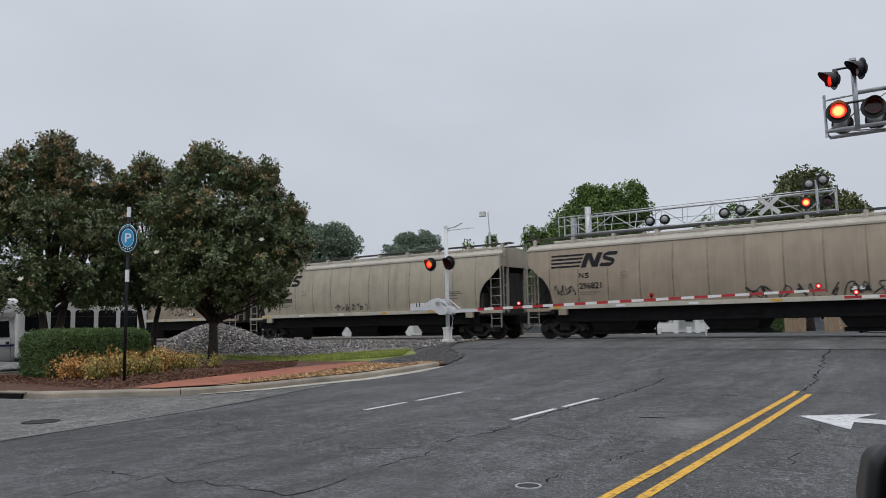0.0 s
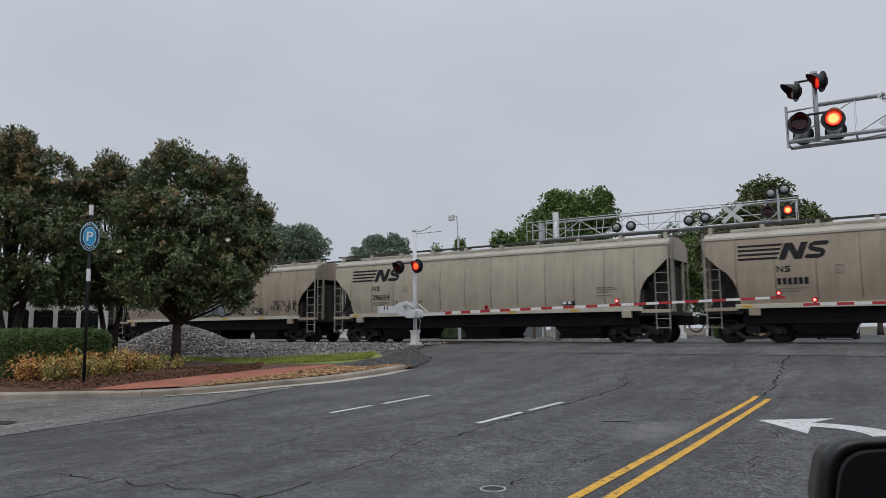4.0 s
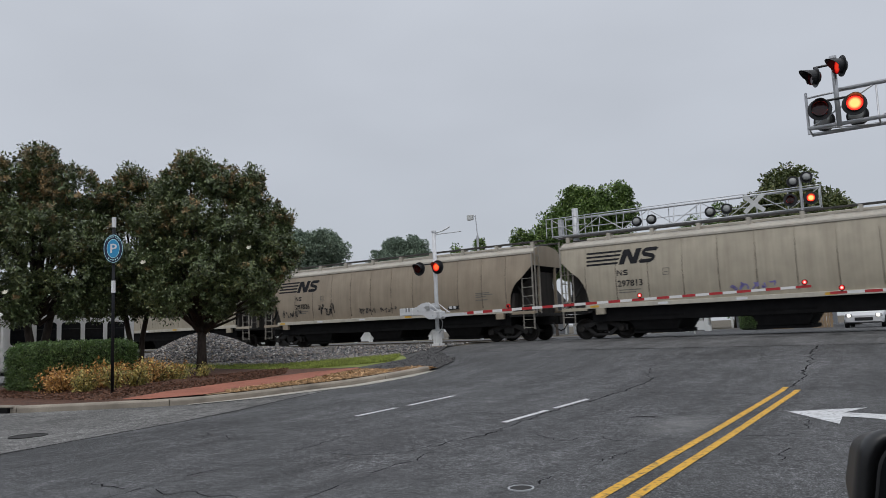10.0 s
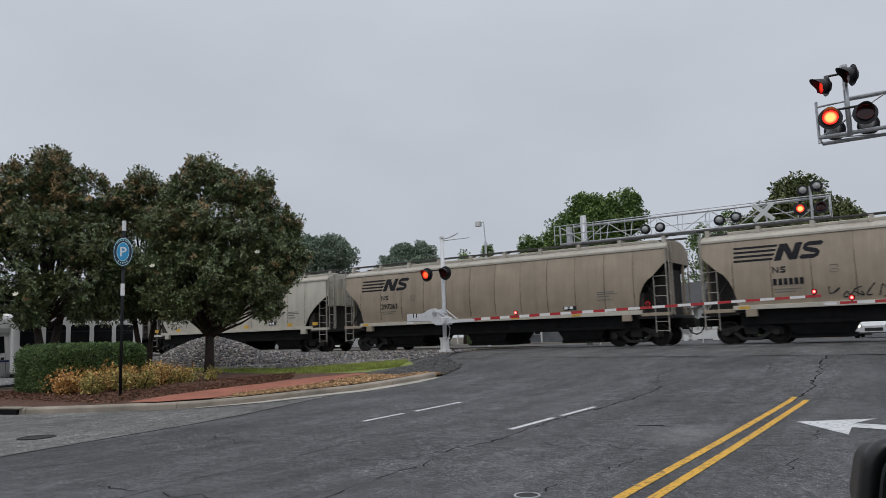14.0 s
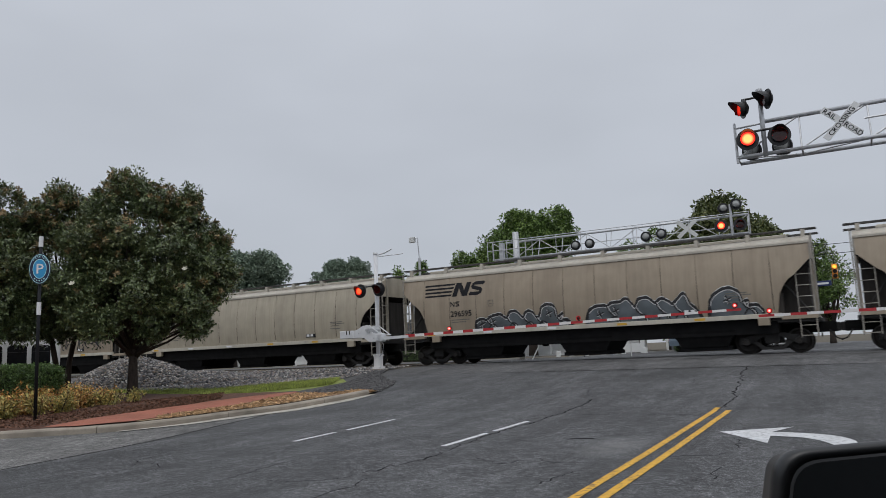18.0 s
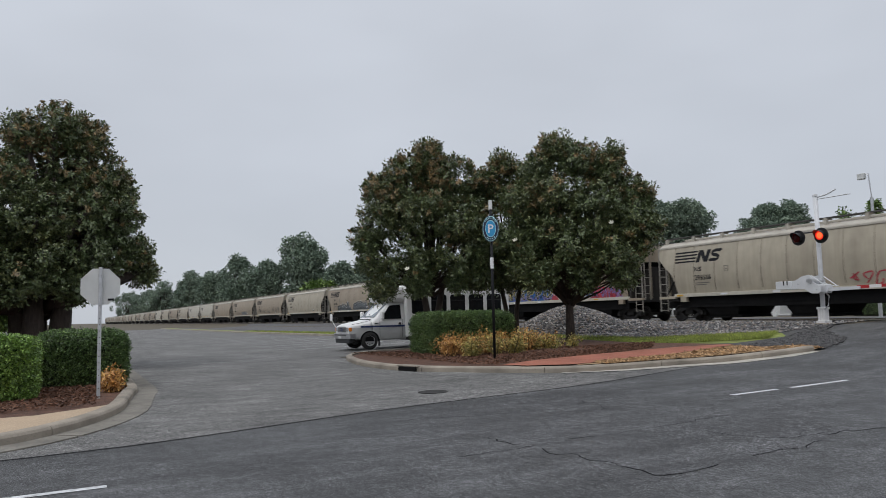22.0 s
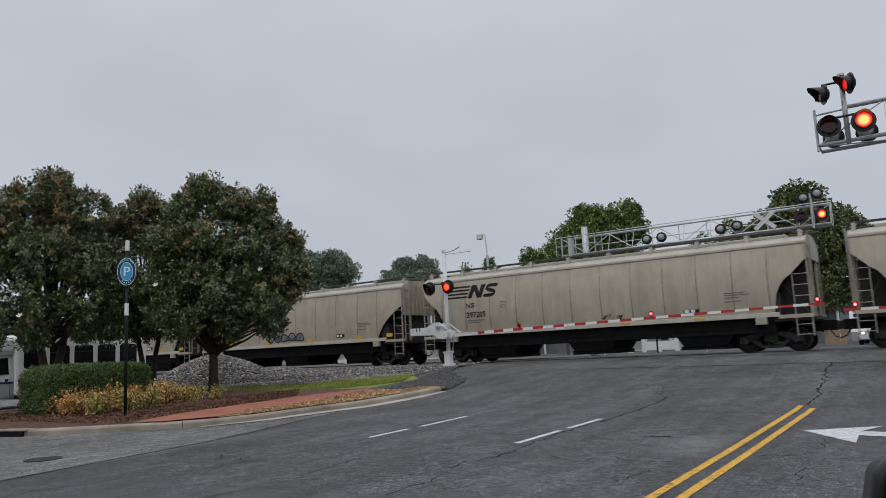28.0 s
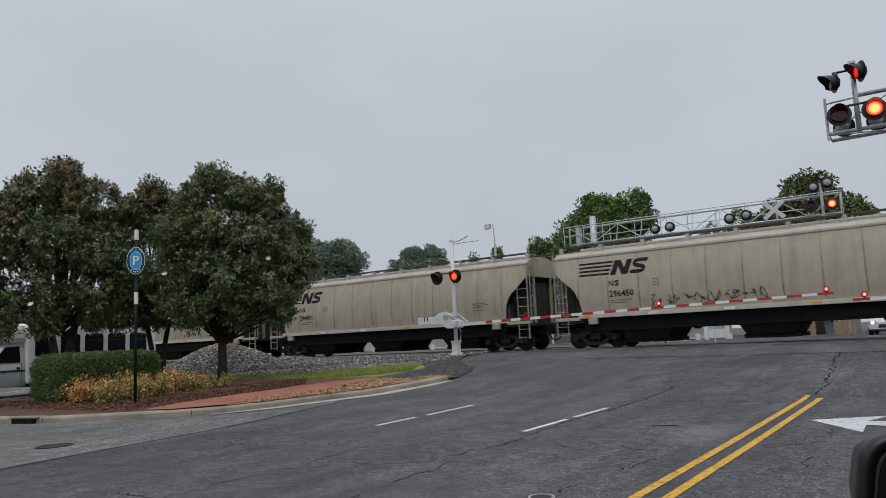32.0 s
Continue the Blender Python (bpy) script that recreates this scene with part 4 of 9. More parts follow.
def truck_parts(root, xc):
    """A two-axle truck: cast side frames with springs, bolster, wheelsets."""
    tr = link("truck", box(B(), -0.25, 0.25, -1.1, 1.1, 0.38, 0.75, 0.03), "dark_steel", root, m=pose(xc, 0, 0))
    for s in (-1, 1):
        bm = B()
        y0, y1 = s * 0.93, s * 1.08
        a, b = min(y0, y1), max(y0, y1)
        prism(bm, [(-1.12, 0.36), (-1.12, 0.6), (-0.75, 0.68), (-0.35, 0.78), (0.35, 0.78), (0.75, 0.68), (1.12, 0.6), (1.12, 0.36), (0.72, 0.40), (0.34, 0.62), (-0.34, 0.62), (-0.72, 0.40)], a, b)
        prism(bm, [(-0.72, 0.46), (-0.60, 0.52), (-0.26, 0.26), (0.26, 0.26), (0.60, 0.52), (0.72, 0.46), (0.36, 0.16), (-0.36, 0.16)], a, b)
        part("side_frame", bm, "dark_steel", tr)
        if s < 0:
            for k in (-0.12, 0.12):
                bm = B()
                for q in range(4):
                    lathe(bm, [(0.06, 0.27 + q * 0.075), (0.09, 0.30 + q * 0.075), (0.06, 0.335 + q * 0.075)], 8)
                part("spring", bm, "dark_steel", tr, m=pose(k, s * 1.0, 0))
        for k in (-0.89, 0.89) if s < 0 else ():
            bm = lathe(B(), [(0.001, -0.06), (0.12, -0.06), (0.13, 0.0), (0.13, 0.1)], 10, "y")
            part("bearing_cap", bm, "wheel_steel", tr, m=pose(k, s * 1.12 if s > 0 else -1.12, 0.457, 0, 0, 0 if s < 0 else 180))
    for k in (-0.89, 0.89):
        bm = B()
        tube(bm, (0, -0.95, 0), (0, 0.95, 0), 0.085, n=10)
        for s in (-1, 1):
            prof = [(0.09, 0.62), (0.16, 0.63), (0.33, 0.67), (0.40, 0.66), (0.455, 0.66), (0.457, 0.78), (0.40, 0.79), (0.34, 0.735), (0.17, 0.70), (0.09, 0.80)]
            lathe(bm, [(r, s * h) for r, h in prof], 28, "y")
            for q in range(2):
                a0 = math.pi * q
                box(bm, 0.25 * math.cos(a0) - 0.02, 0.25 * math.cos(a0) + 0.02, s * 0.73 - 0.012, s * 0.73 + 0.012, 0.25 * math.sin(a0) - 0.05, 0.25 * math.sin(a0) + 0.05)
        part("wheelset", bm, "wheel_steel", tr, m=pose(k, 0, 0.457))


def hopper_car(b=False):
    """A covered hopper, its left end at x = 0, standing on the rail top."""
    length = 16.08 if b else 17.4
    paint = "hopper_paint_pale" if b else "hopper_paint"
    root = thing("covered_hopper_car", "grey-beige covered hopper freight car", "freight car", group="freight train")
    bm = body_shell(length, b)
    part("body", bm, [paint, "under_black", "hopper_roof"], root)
    if b:
        seams = [0, 0.95, 2.3, 3.75, 5.3, 6.85, 8.4, 9.95, 11.5, 13.05, 14.4, length]
    else:
        seams = [0, 1.17, 2.52, 3.88, 5.27, 6.63, 8.0, 9.37, 10.72, 12.06, 13.4, 14.74, 16.02, length]
    for x0, x1 in zip(seams, seams[1:]):
        part("side_panel", panel_mesh(x0 + 0.012, x1 - 0.012, length, b), paint, root)
    part("far_side_sheet", panel_mesh(0, length, length, b, 1), paint, root)
    # dark weld streaks in the seams
    for x in seams[1:-1]:
        bm = B()
        lo = max(SILL + 0.3, low_edge(x, length, b) + 0.05)
        k = 8
        hi = EAVE - (0.12, 0.7, 0.35, 0.9, 0.5)[int(x * 3.1) % 5]
        vs = [[bm.verts.new((x + s * ((0.015 + 0.004 * math.sin(j * 2.3 + x)) * (1.15 - 0.85 * j / k)), -side_y(lo + (hi - lo) * j / k, b) - 0.009, lo + (hi - lo) * j / k)) for s in (-1, 1)] for j in range(k + 1)]
        for j in range(k):
            bm.faces.new((vs[j][0], vs[j][1], vs[j + 1][1], vs[j + 1][0]))
        part("weld_seam", bm, "seam_rust", root)
    # eave angle and sill
    for s in (-1, 1):
        w = side_y(EAVE, b)
        bm = box(B(), -0.02, length + 0.02, min(s * (w - 0.04), s * (w + 0.05)), max(s * (w - 0.04), s * (w + 0.05)), EAVE - 0.03, EAVE + 0.06, 0.012)
        part("eave_rail", bm, "hopper_roof", root)
        bm = box(B(), 1.1, length - 1.1, min(s * 1.5, s * 1.6), max(s * 1.5, s * 1.6), SILL, SILL + 0.17, 0.012)
        part("side_sill", bm, "hopper_paint_pale", root)
        for x0, x1 in ((-0.02, 1.15), (length - 1.15, length + 0.02)):
            bm = box(B(), x0, x1, min(s * 1.36, s * 1.58), max(s * 1.36, s * 1.58), SILL - 0.08, SILL + 0.06, 0.01)
            part("end_sill", bm, paint, root)
        for x in (1.75, length - 1.75) if s < 0 else ():
            bm = box(B(), x - 0.2, x + 0.2, min(s * 1.45, s * 1.63), max(s * 1.45, s * 1.63), SILL - 0.26, SILL + 0.02, 0.015)
            part("jacking_pad", bm, paint, root)
    # running boards on brackets along the roof
    for s in (-1, 1):
        bm = box(B(), -0.25, length + 0.25, min(s * 0.62, s * 0.98), max(s * 0.62, s * 0.98), 4.50, 4.55, 0.008)
        part("running_board", bm, "running_grate", root)
        if s > 0:
            continue
        n = 9 if b else 10
        for k in range(n):
            x = 0.2 + (length - 0.4) * k / (n - 1)
            bm = prism(B(), [(s * 0.62, 4.50), (s * 1.08, 4.50), (s * 1.08, 4.20), (s * 0.98, 4.22), (s * 0.9, 4.44), (s * 0.62, 4.44)], x - 0.07, x + 0.07, "x")
            part("board_bracket", bm, "hopper_roof", root)
    part("roof_hatch", box(B(), 0.8, length - 0.8, -0.32, 0.32, CROWN - 0.02, 4.47, 0.03), "hopper_roof", root)
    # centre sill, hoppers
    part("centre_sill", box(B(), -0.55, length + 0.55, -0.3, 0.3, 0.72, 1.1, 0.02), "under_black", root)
    # added block, near-black for the shade between sill and hoppers
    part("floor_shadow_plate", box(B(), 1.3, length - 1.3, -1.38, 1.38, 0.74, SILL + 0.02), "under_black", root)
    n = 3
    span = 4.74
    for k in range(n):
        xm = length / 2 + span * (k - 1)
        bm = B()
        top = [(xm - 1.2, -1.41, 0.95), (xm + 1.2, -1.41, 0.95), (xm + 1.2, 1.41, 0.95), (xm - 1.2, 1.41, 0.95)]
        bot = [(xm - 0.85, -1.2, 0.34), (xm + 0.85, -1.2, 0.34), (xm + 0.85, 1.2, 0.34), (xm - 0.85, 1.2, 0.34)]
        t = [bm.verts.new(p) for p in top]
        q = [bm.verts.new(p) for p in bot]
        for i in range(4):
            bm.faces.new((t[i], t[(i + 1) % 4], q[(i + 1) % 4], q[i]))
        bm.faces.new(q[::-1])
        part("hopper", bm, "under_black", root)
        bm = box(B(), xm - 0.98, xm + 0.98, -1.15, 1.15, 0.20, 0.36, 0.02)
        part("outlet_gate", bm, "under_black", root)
    # ends: posts, ladders, platform, coupler
    for e_, d in ((0, 1), (length, -1)):
        X = lambda v_: e_ + d * v_
        for s in (-1, 1):
            bm = box(B(), min(X(0.0), X(0.05)), max(X(0.0), X(0.05)), s * 1.53 - 0.03, s * 1.53 + 0.03, SILL - 0.75, EAVE, 0.008)
            part("corner_post", bm, "ladder_metal", root)
            bm = box(B(), min(X(0.54), X(0.575)), max(X(0.54), X(0.575)), s * 1.53 - 0.02, s * 1.53 + 0.02, SILL - 0.75, 2.95, 0.006)
            lad = part("ladder_rail", bm, "ladder_metal", root)
            for z in (0.62, 0.98, 1.62, 2.02, 2.42, 2.82) if s < 0 else ():
                bm = tube(B(), (X(0.04), s * 1.55, z), (X(0.55), s * 1.55, z), 0.016, n=5)
                part("rung", bm, "ladder_metal", lad)
        bm = B()
        for yy in (-1.40, -0.98):
            box(bm, min(X(-0.08), X(-0.04)), max(X(-0.08), X(-0.04)), yy - 0.02, yy + 0.02, SILL - 0.1, 4.3)
        for z in (1.6, 2.05, 2.5, 2.95, 3.4, 3.85):
            box(bm, min(X(-0.075), X(-0.045)), max(X(-0.075), X(-0.045)), -1.41, -0.97, z - 0.015, z + 0.015)
        part("end_ladder", bm, "ladder_metal", root)
        # plates that fill the arch; grime and shade are both in their colour
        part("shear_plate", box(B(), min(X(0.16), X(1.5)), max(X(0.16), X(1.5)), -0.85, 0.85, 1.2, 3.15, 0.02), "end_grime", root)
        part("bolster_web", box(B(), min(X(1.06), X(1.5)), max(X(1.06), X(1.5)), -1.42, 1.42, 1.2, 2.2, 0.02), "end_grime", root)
        part("slope_brace", tube(B(), (X(0.1), -1.2, 1.3), (X(1.0), -1.2, 2.55), 0.05, n=6), "dark_steel", root)
        part("end_stay", box(B(), min(X(0.0), X(0.1)), max(X(0.0), X(0.1)), -0.9, -0.78, SILL, 3.4, 0.01), paint, root)
        part("end_stay", box(B(), min(X(0.0), X(0.1)), max(X(0.0), X(0.1)), 0.78, 0.9, SILL, 3.4, 0.01), paint, root)
        if b:
            wave = [(X(0.01), -1.44), (X(-0.03), -1.44)]
            for yy in (-1.40, -1.05, -0.7, -0.35, 0.0, 0.35, 0.7, 1.05):
                wave += [(X(-0.03), yy), (X(-0.08), yy + 0.005), (X(-0.08), yy + 0.045), (X(-0.03), yy + 0.05)]
            wave += [(X(-0.03), 1.44), (X(0.01), 1.44)]
            bm = prism(B(), wave, 2.55, EAVE + 0.1, "z")
            bmesh.ops.recalc_face_normals(bm, faces=bm.faces)
            part("end_panel", bm, paint, root, "ribbed end panel")
        part("end_platform", box(B(), min(X(-0.12), X(1.3)), max(X(-0.12), X(1.3)), -1.5, 1.5, 1.12, 1.24, 0.01), "dark_steel", root)
        part("brake_reservoir", lathe(B(), [(0.001, -0.5), (0.2, -0.5), (0.23, -0.4), (0.23, 0.4), (0.2, 0.5), (0.001, 0.5)], 14, "y"), "dark_steel", root, smooth=True, m=pose(X(0.6), 0.1, 1.55))
        bm = box(B(), min(X(-0.5), X(-0.05)), max(X(-0.5), X(-0.05)), -0.12, 0.12, 0.78, 1.02, 0.03)
        cp = part("coupler", bm, "dark_steel", root)
        gap = (L_A - 17.4) / 2 if not b else (L_B - 16.08) / 2
        part("knuckle", box(B(), min(X(-gap), X(-0.48)), max(X(-gap), X(-0.48)), -0.17, 0.17, 0.74, 1.06, 0.04), "dark_steel", cp)
        part("air_hose", path_tube(B(), [(X(-0.3), -0.35, 0.8), (X(-0.5), -0.36, 0.5), (X(-0.7), -0.36, 0.42), (X(-gap), -0.35, 0.45)], [0.03] * 4, 6), "tyre", root)
    for xc in (1.58, length - 1.58):
        truck_parts(root, xc)
    # reflective patches and stencilled blocks
    for x in ([1.5, 4.4, 7.4, 10.4, 13.4] if not b else [0.55, 2.9, 6.0, 9.5, 13.2, 15.2]):
        part("reflector", box(B(), x - 0.2, x + 0.2, -1.607, -1.598, SILL + 0.04, SILL + 0.13) if not b else box(B(), x - 0.2, x + 0.2, -side_y(1.62, b) - 0.014, -side_y(1.62, b) - 0.002, SILL + 0.2, SILL + 0.38), "reflector_yellow" if (b or x > 9 or x < 2) else "sign_white", root)
    xr = length - 3.0
    bm = B()
    for k, (w, z) in enumerate(((0.75, 2.30), (0.9, 2.22), (0.55, 2.12), (0.62, 1.98))):
        box(bm, xr, xr + w, -side_y(z, b) - 0.013, -side_y(z, b) - 0.004, z - 0.022, z + 0.022)
    part("stencil_block", bm, "stencil", root)
    z = 1.72
    part("placard", box(B(), length - 4.6, length - 4.0, -side_y(z, b) - 0.016, -side_y(z, b) - 0.004, z - 0.1, z + 0.1), "decal_black", root)
    bm = box(B(), length - 4.55, length - 4.38, -side_y(z, b) - 0.02, -side_y(z, b) - 0.015, z - 0.06, z + 0.06)
    box(bm, length - 4.3, length - 4.15, -side_y(z, b) - 0.02, -side_y(z, b) - 0.015, z - 0.06, z + 0.06)
    part("placard_mark", bm, "sign_white", root)
    dx = 0.0 if b else 0.58
    bm = B()
    for k in range(2):
        z = 2.0 - k * 0.1
        box(bm, 2.03 + dx, 2.95 + dx - k * 0.2, -side_y(z, b) - 0.013, -side_y(z, b) - 0.004, z - 0.02, z + 0.02)
    part("stencil_line", bm, "stencil", root)
    x0 = 3.9 + dx
    bm = B()
    for a_, b_, c_, d_ in ((0, 0.26, 0, 0.02), (0, 0.26, 0.26, 0.28), (0, 0.02, 0.02, 0.26), (0.24, 0.26, 0.02, 0.26), (0.07, 0.19, 0.1, 0.13)):
        box(bm, x0 + a_, x0 + b_, -side_y(2.6, b) - 0.014, -side_y(2.6, b) - 0.004, 2.5 + c_, 2.5 + d_)
    part("class_box", bm, "stencil", root)
    # the railway's mark as plain shapes: speed stripes and two slanted blocks with notches
    if not b:
        for k in range(4):
            z = 3.10 + k * 0.165
            e0 = 2.60 + 0.36 * (z - 3.06)
            decal(root, "stripe", [(1.24, z), (e0, z), (e0 + 0.03, z + 0.08), (1.24, z + 0.08)], b)
        decal(root, "mark", [(2.66 + u + 0.36 * v, 3.06 + v) for u, v in ((0, 0), (0.24, 0), (0.24, 0.36), (0.52, 0), (0.78, 0), (0.78, 0.62), (0.54, 0.62), (0.54, 0.27), (0.27, 0.62), (0, 0.62))], b)
        s_mark(root, 3.52, 3.06, 0.64, 0.62, b, 0.3)
    else:
        for k in range(4):
            z = 3.08 + k * 0.17
            decal(root, "stripe", [(0.55 + 0.1 * k, z), (1.15 + 0.2 * k, z), (1.28 + 0.2 * k, z + 0.085), (0.6 + 0.1 * k, z + 0.085)], b)
        decal(root, "mark", [(1.98, 3.05), (2.3, 3.10), (2.42, 3.22), (2.28, 3.42), (2.4, 3.68), (2.66, 3.68), (2.86, 3.34), (2.99, 3.68), (3.24, 3.68), (3.02, 3.05), (2.76, 3.05), (2.55, 3.40), (2.43, 3.05)], b)
        s_mark(root, 3.08, 3.05, 0.86, 0.63, b)
    return root


def s_mark(root, x, z, w, h, b, lean=0.24):
    """A slanted double-bend mark: a broad ribbon along two bends."""
    line = [(0.97, 0.80), (0.88, 0.88), (0.62, 0.88), (0.28, 0.88), (0.14, 0.80), (0.13, 0.67), (0.24, 0.57), (0.50, 0.50), (0.76, 0.43), (0.87, 0.33), (0.86, 0.20), (0.72, 0.12), (0.38, 0.12), (0.12, 0.12), (0.03, 0.21)]
    t = h * 0.125
    bm = B()
    P_ = [Vector((p[0] * w, p[1] * h)) for p in line]
    last = None
    for i, p in enumerate(P_):
        d = (P_[min(i + 1, len(P_) - 1)] - P_[max(i - 1, 0)]).normalized()
        q = Vector((-d.y, d.x))
        pair = [bm.verts.new((x + r.x + lean * r.y, -side_y(z + r.y, b) - 0.012, z + r.y)) for r in (p + q * t, p - q * t)]
        if last:
            bm.faces.new((last[0], last[1], pair[1], pair[0]))
        last = pair
    return part("mark", bm, "decal_black", root)


def decal(root, name, pts, b, material="decal_black", lift=0.012):
    """A flat paint shape laid on the curved side: cut into a fan that follows the bulge."""
    bm = B()
    f_ = bm.faces.new([bm.verts.new((x, -side_y(z, b) - lift, z)) for x, z in pts])
    f_.normal_update()
    bmesh.ops.triangulate(bm, faces=[f_])
    lo, hi = min(z for x, z in pts), max(z for x, z in pts)
    z = math.ceil(lo / 0.12) * 0.12 + 0.001
    while z < hi and hi - lo > 0.15:
        bmesh.ops.bisect_plane(bm, geom=bm.verts[:] + bm.edges[:] + bm.faces[:], plane_co=(0, 0, z), plane_no=(0, 0, 1))
        z += 0.12
    for v in bm.verts:
        v.co.y = -side_y(v.co.z, b) - lift
    return part(name, bm, material, root)


mat("seam_rust", (0.058, 0.045, 0.033), 0.8, scale=4, vary=0.35)
mat("running_grate", (0.06, 0.058, 0.055), 0.7, scale=12, vary=0.4)
mat("stencil", (0.16, 0.15, 0.13), 0.7, scale=14, vary=0.4)

# position of the train: d(t) metres run by t seconds; each car's left corner at t = 0
B_CARS = {5, 9, 10, 22, 23}
FIRST, LAST = -12, 29


def run_at(t):
    return 16.444 * t + 0.010145 * t * t + 0.2 * math.exp(-t / 5)


def car_x(n):
    return 3.27 + L_A * n - (L_A - L_B) * sum(1 for k in B_CARS if k < n)


NUMBERS = {-1: "296821", 0: "295030", 1: "297885", 2: "296554", 4: "296524", 5: "298052", 6: "297463", 7: "297826", 8: "297813", 9: "298210", 10: "298241", 11: "297263", 13: "296300", 14: "296421", 15: "296595",
           16: "295197", 17: "297655", 18: "296566", 19: "297189", 20: "294799", 21: "297568", 22: "298206", 24: "297205", 25: "297017", 26: "296237", 27: "294891", 28: "296450"}
CARS = {}
car_a, car_b = hopper_car(False), hopper_car(True)
used = {False: False, True: False}
for n in range(FIRST, LAST + 1):
    b = n in B_CARS
    src = car_b if b else car_a
    m = pose(car_x(n), TRACK_Y, RAIL_Z)
    if not used[b]:
        used[b] = True
        ob = src
        ob.matrix_basis = m
    else:
        ob = copy_thing(src, m)
    CARS[n] = ob


def on_side(x, z, b):
    """The pose of a flat text on the side at x, z."""
    tilt = math.degrees(math.atan2(side_y(z + 0.1, b) - side_y(z - 0.1, b), 0.2))
    return pose(x, -side_y(z, b) - 0.02, z, 90 + tilt, 0, 0)


for n, ob in CARS.items():
    b = n in B_CARS
    dx = 0.0 if b else 0.58
    decal(ob, "mark", [(x_ + dx, z_) for x_, z_ in ((2.0, 2.6), (2.045, 2.6), (2.045, 2.76), (2.175, 2.6), (2.22, 2.6), (2.22, 2.83), (2.175, 2.83), (2.175, 2.67), (2.045, 2.83), (2.0, 2.83))], b, "decal_black")
    s_mark(ob, 2.27 + dx, 2.6, 0.19, 0.23, b, 0.0)
    if n in NUMBERS:
        lettering("car_number", NUMBERS[n], 0.36 if not b else 0.38, "decal_black", ob, on_side(2.0 + dx, 2.15, b), "black stencilled car number", bold=0.006)
    else:
        bm = B()
        for k in range(6):
            z = 2.27
            box(bm, 2.0 + dx + k * 0.18, 2.13 + dx + k * 0.18, -side_y(z, b) - 0.016, -side_y(z, b) - 0.004, z - 0.12, z + 0.12)
        part("number_bars", bm, "decal_black", ob)


# cars with browner, dirtier paint
for n in (-12, -10, -8, -6, -5, -3, -1, 1, 3, 4, 7, 11, 12, 13, 15, 16, 17):
    for ob in CARS[n].children_recursive:
        for slot in ob.material_slots:
            if slot.material == MATS["hopper_paint"]:
                slot.link = "OBJECT"
                slot.material = MATS["hopper_paint_brown"]


# pale cars gone dull
for n in (22, 23):
    for ob in CARS[n].children_recursive:
        for slot in ob.material_slots:
            if slot.material == MATS["hopper_paint_pale"] and not ob.name.startswith("side_sill"):
                slot.link = "OBJECT"
                slot.material = MATS["hopper_paint"]


mat("tag_dark_red", (0.20, 0.02, 0.04), 0.5, scale=2, vary=0.3)


# ---- graffiti ----
def strokes(ob, lines, material, width, b=False, name="paint_stroke", label="", lift=0.022):
    """Sprayed lines on a car's side, as ribbons that follow the bulge."""
    v, f = [], []
    for ln in lines:
        pts = []
        P_ = [Vector((x, z)) for x, z in ln]
        for i in range(len(P_) - 1):
            p0, p1, p2, p3 = P_[max(i - 1, 0)], P_[i], P_[i + 1], P_[min(i + 2, len(P_) - 1)]
            for j in range(4):
                t = j / 4
                pts.append(0.5 * ((2 * p1) + (p2 - p0) * t + (2 * p0 - 5 * p1 + 4 * p2 - p3) * t * t + (3 * p1 - p0 - 3 * p2 + p3) * t ** 3))
        pts.append(P_[-1])
        base = len(v)
        for i, p in enumerate(pts):
            d = pts[min(i + 1, len(pts) - 1)] - pts[max(i - 1, 0)]
            d = d.normalized() if d.length > 0 else Vector((1, 0))
            w = width * (0.7 + 0.5 * abs(math.sin(i * 0.9 + base)))
            for s in (1, -1):
                q = p + Vector((-d.y, d.x)) * (s * w / 2)
                v.append((q.x, -side_y(q.y, b) - lift - 0.0002 * (base % 7), q.y))
        for i in range(len(pts) - 1):
            k = base + 2 * i
            f.append((k, k + 1, k + 3, k + 2))
    made = pydata(name, v, f, material, ob, label)
    made["kind"] = "stuff"
    made.matrix_basis = pose(0.0 if b else 0.4, 0, 0)
    return made


def scribble(rng, x0, x1, z0, z1, n):
    """A tag: looping letters that cannot be read."""
    out = []
    w = (x1 - x0) / n
    for k in range(n):
        cx = x0 + w * (k + 0.5)
        out.append([(cx + w * rng.uniform(-0.55, 0.55), z0 + (z1 - z0) * rng.choice((0.05, 0.5, 0.95)) + 0.05 * rng.uniform(-1, 1)) for _ in range(rng.randint(4, 6))])
    return out


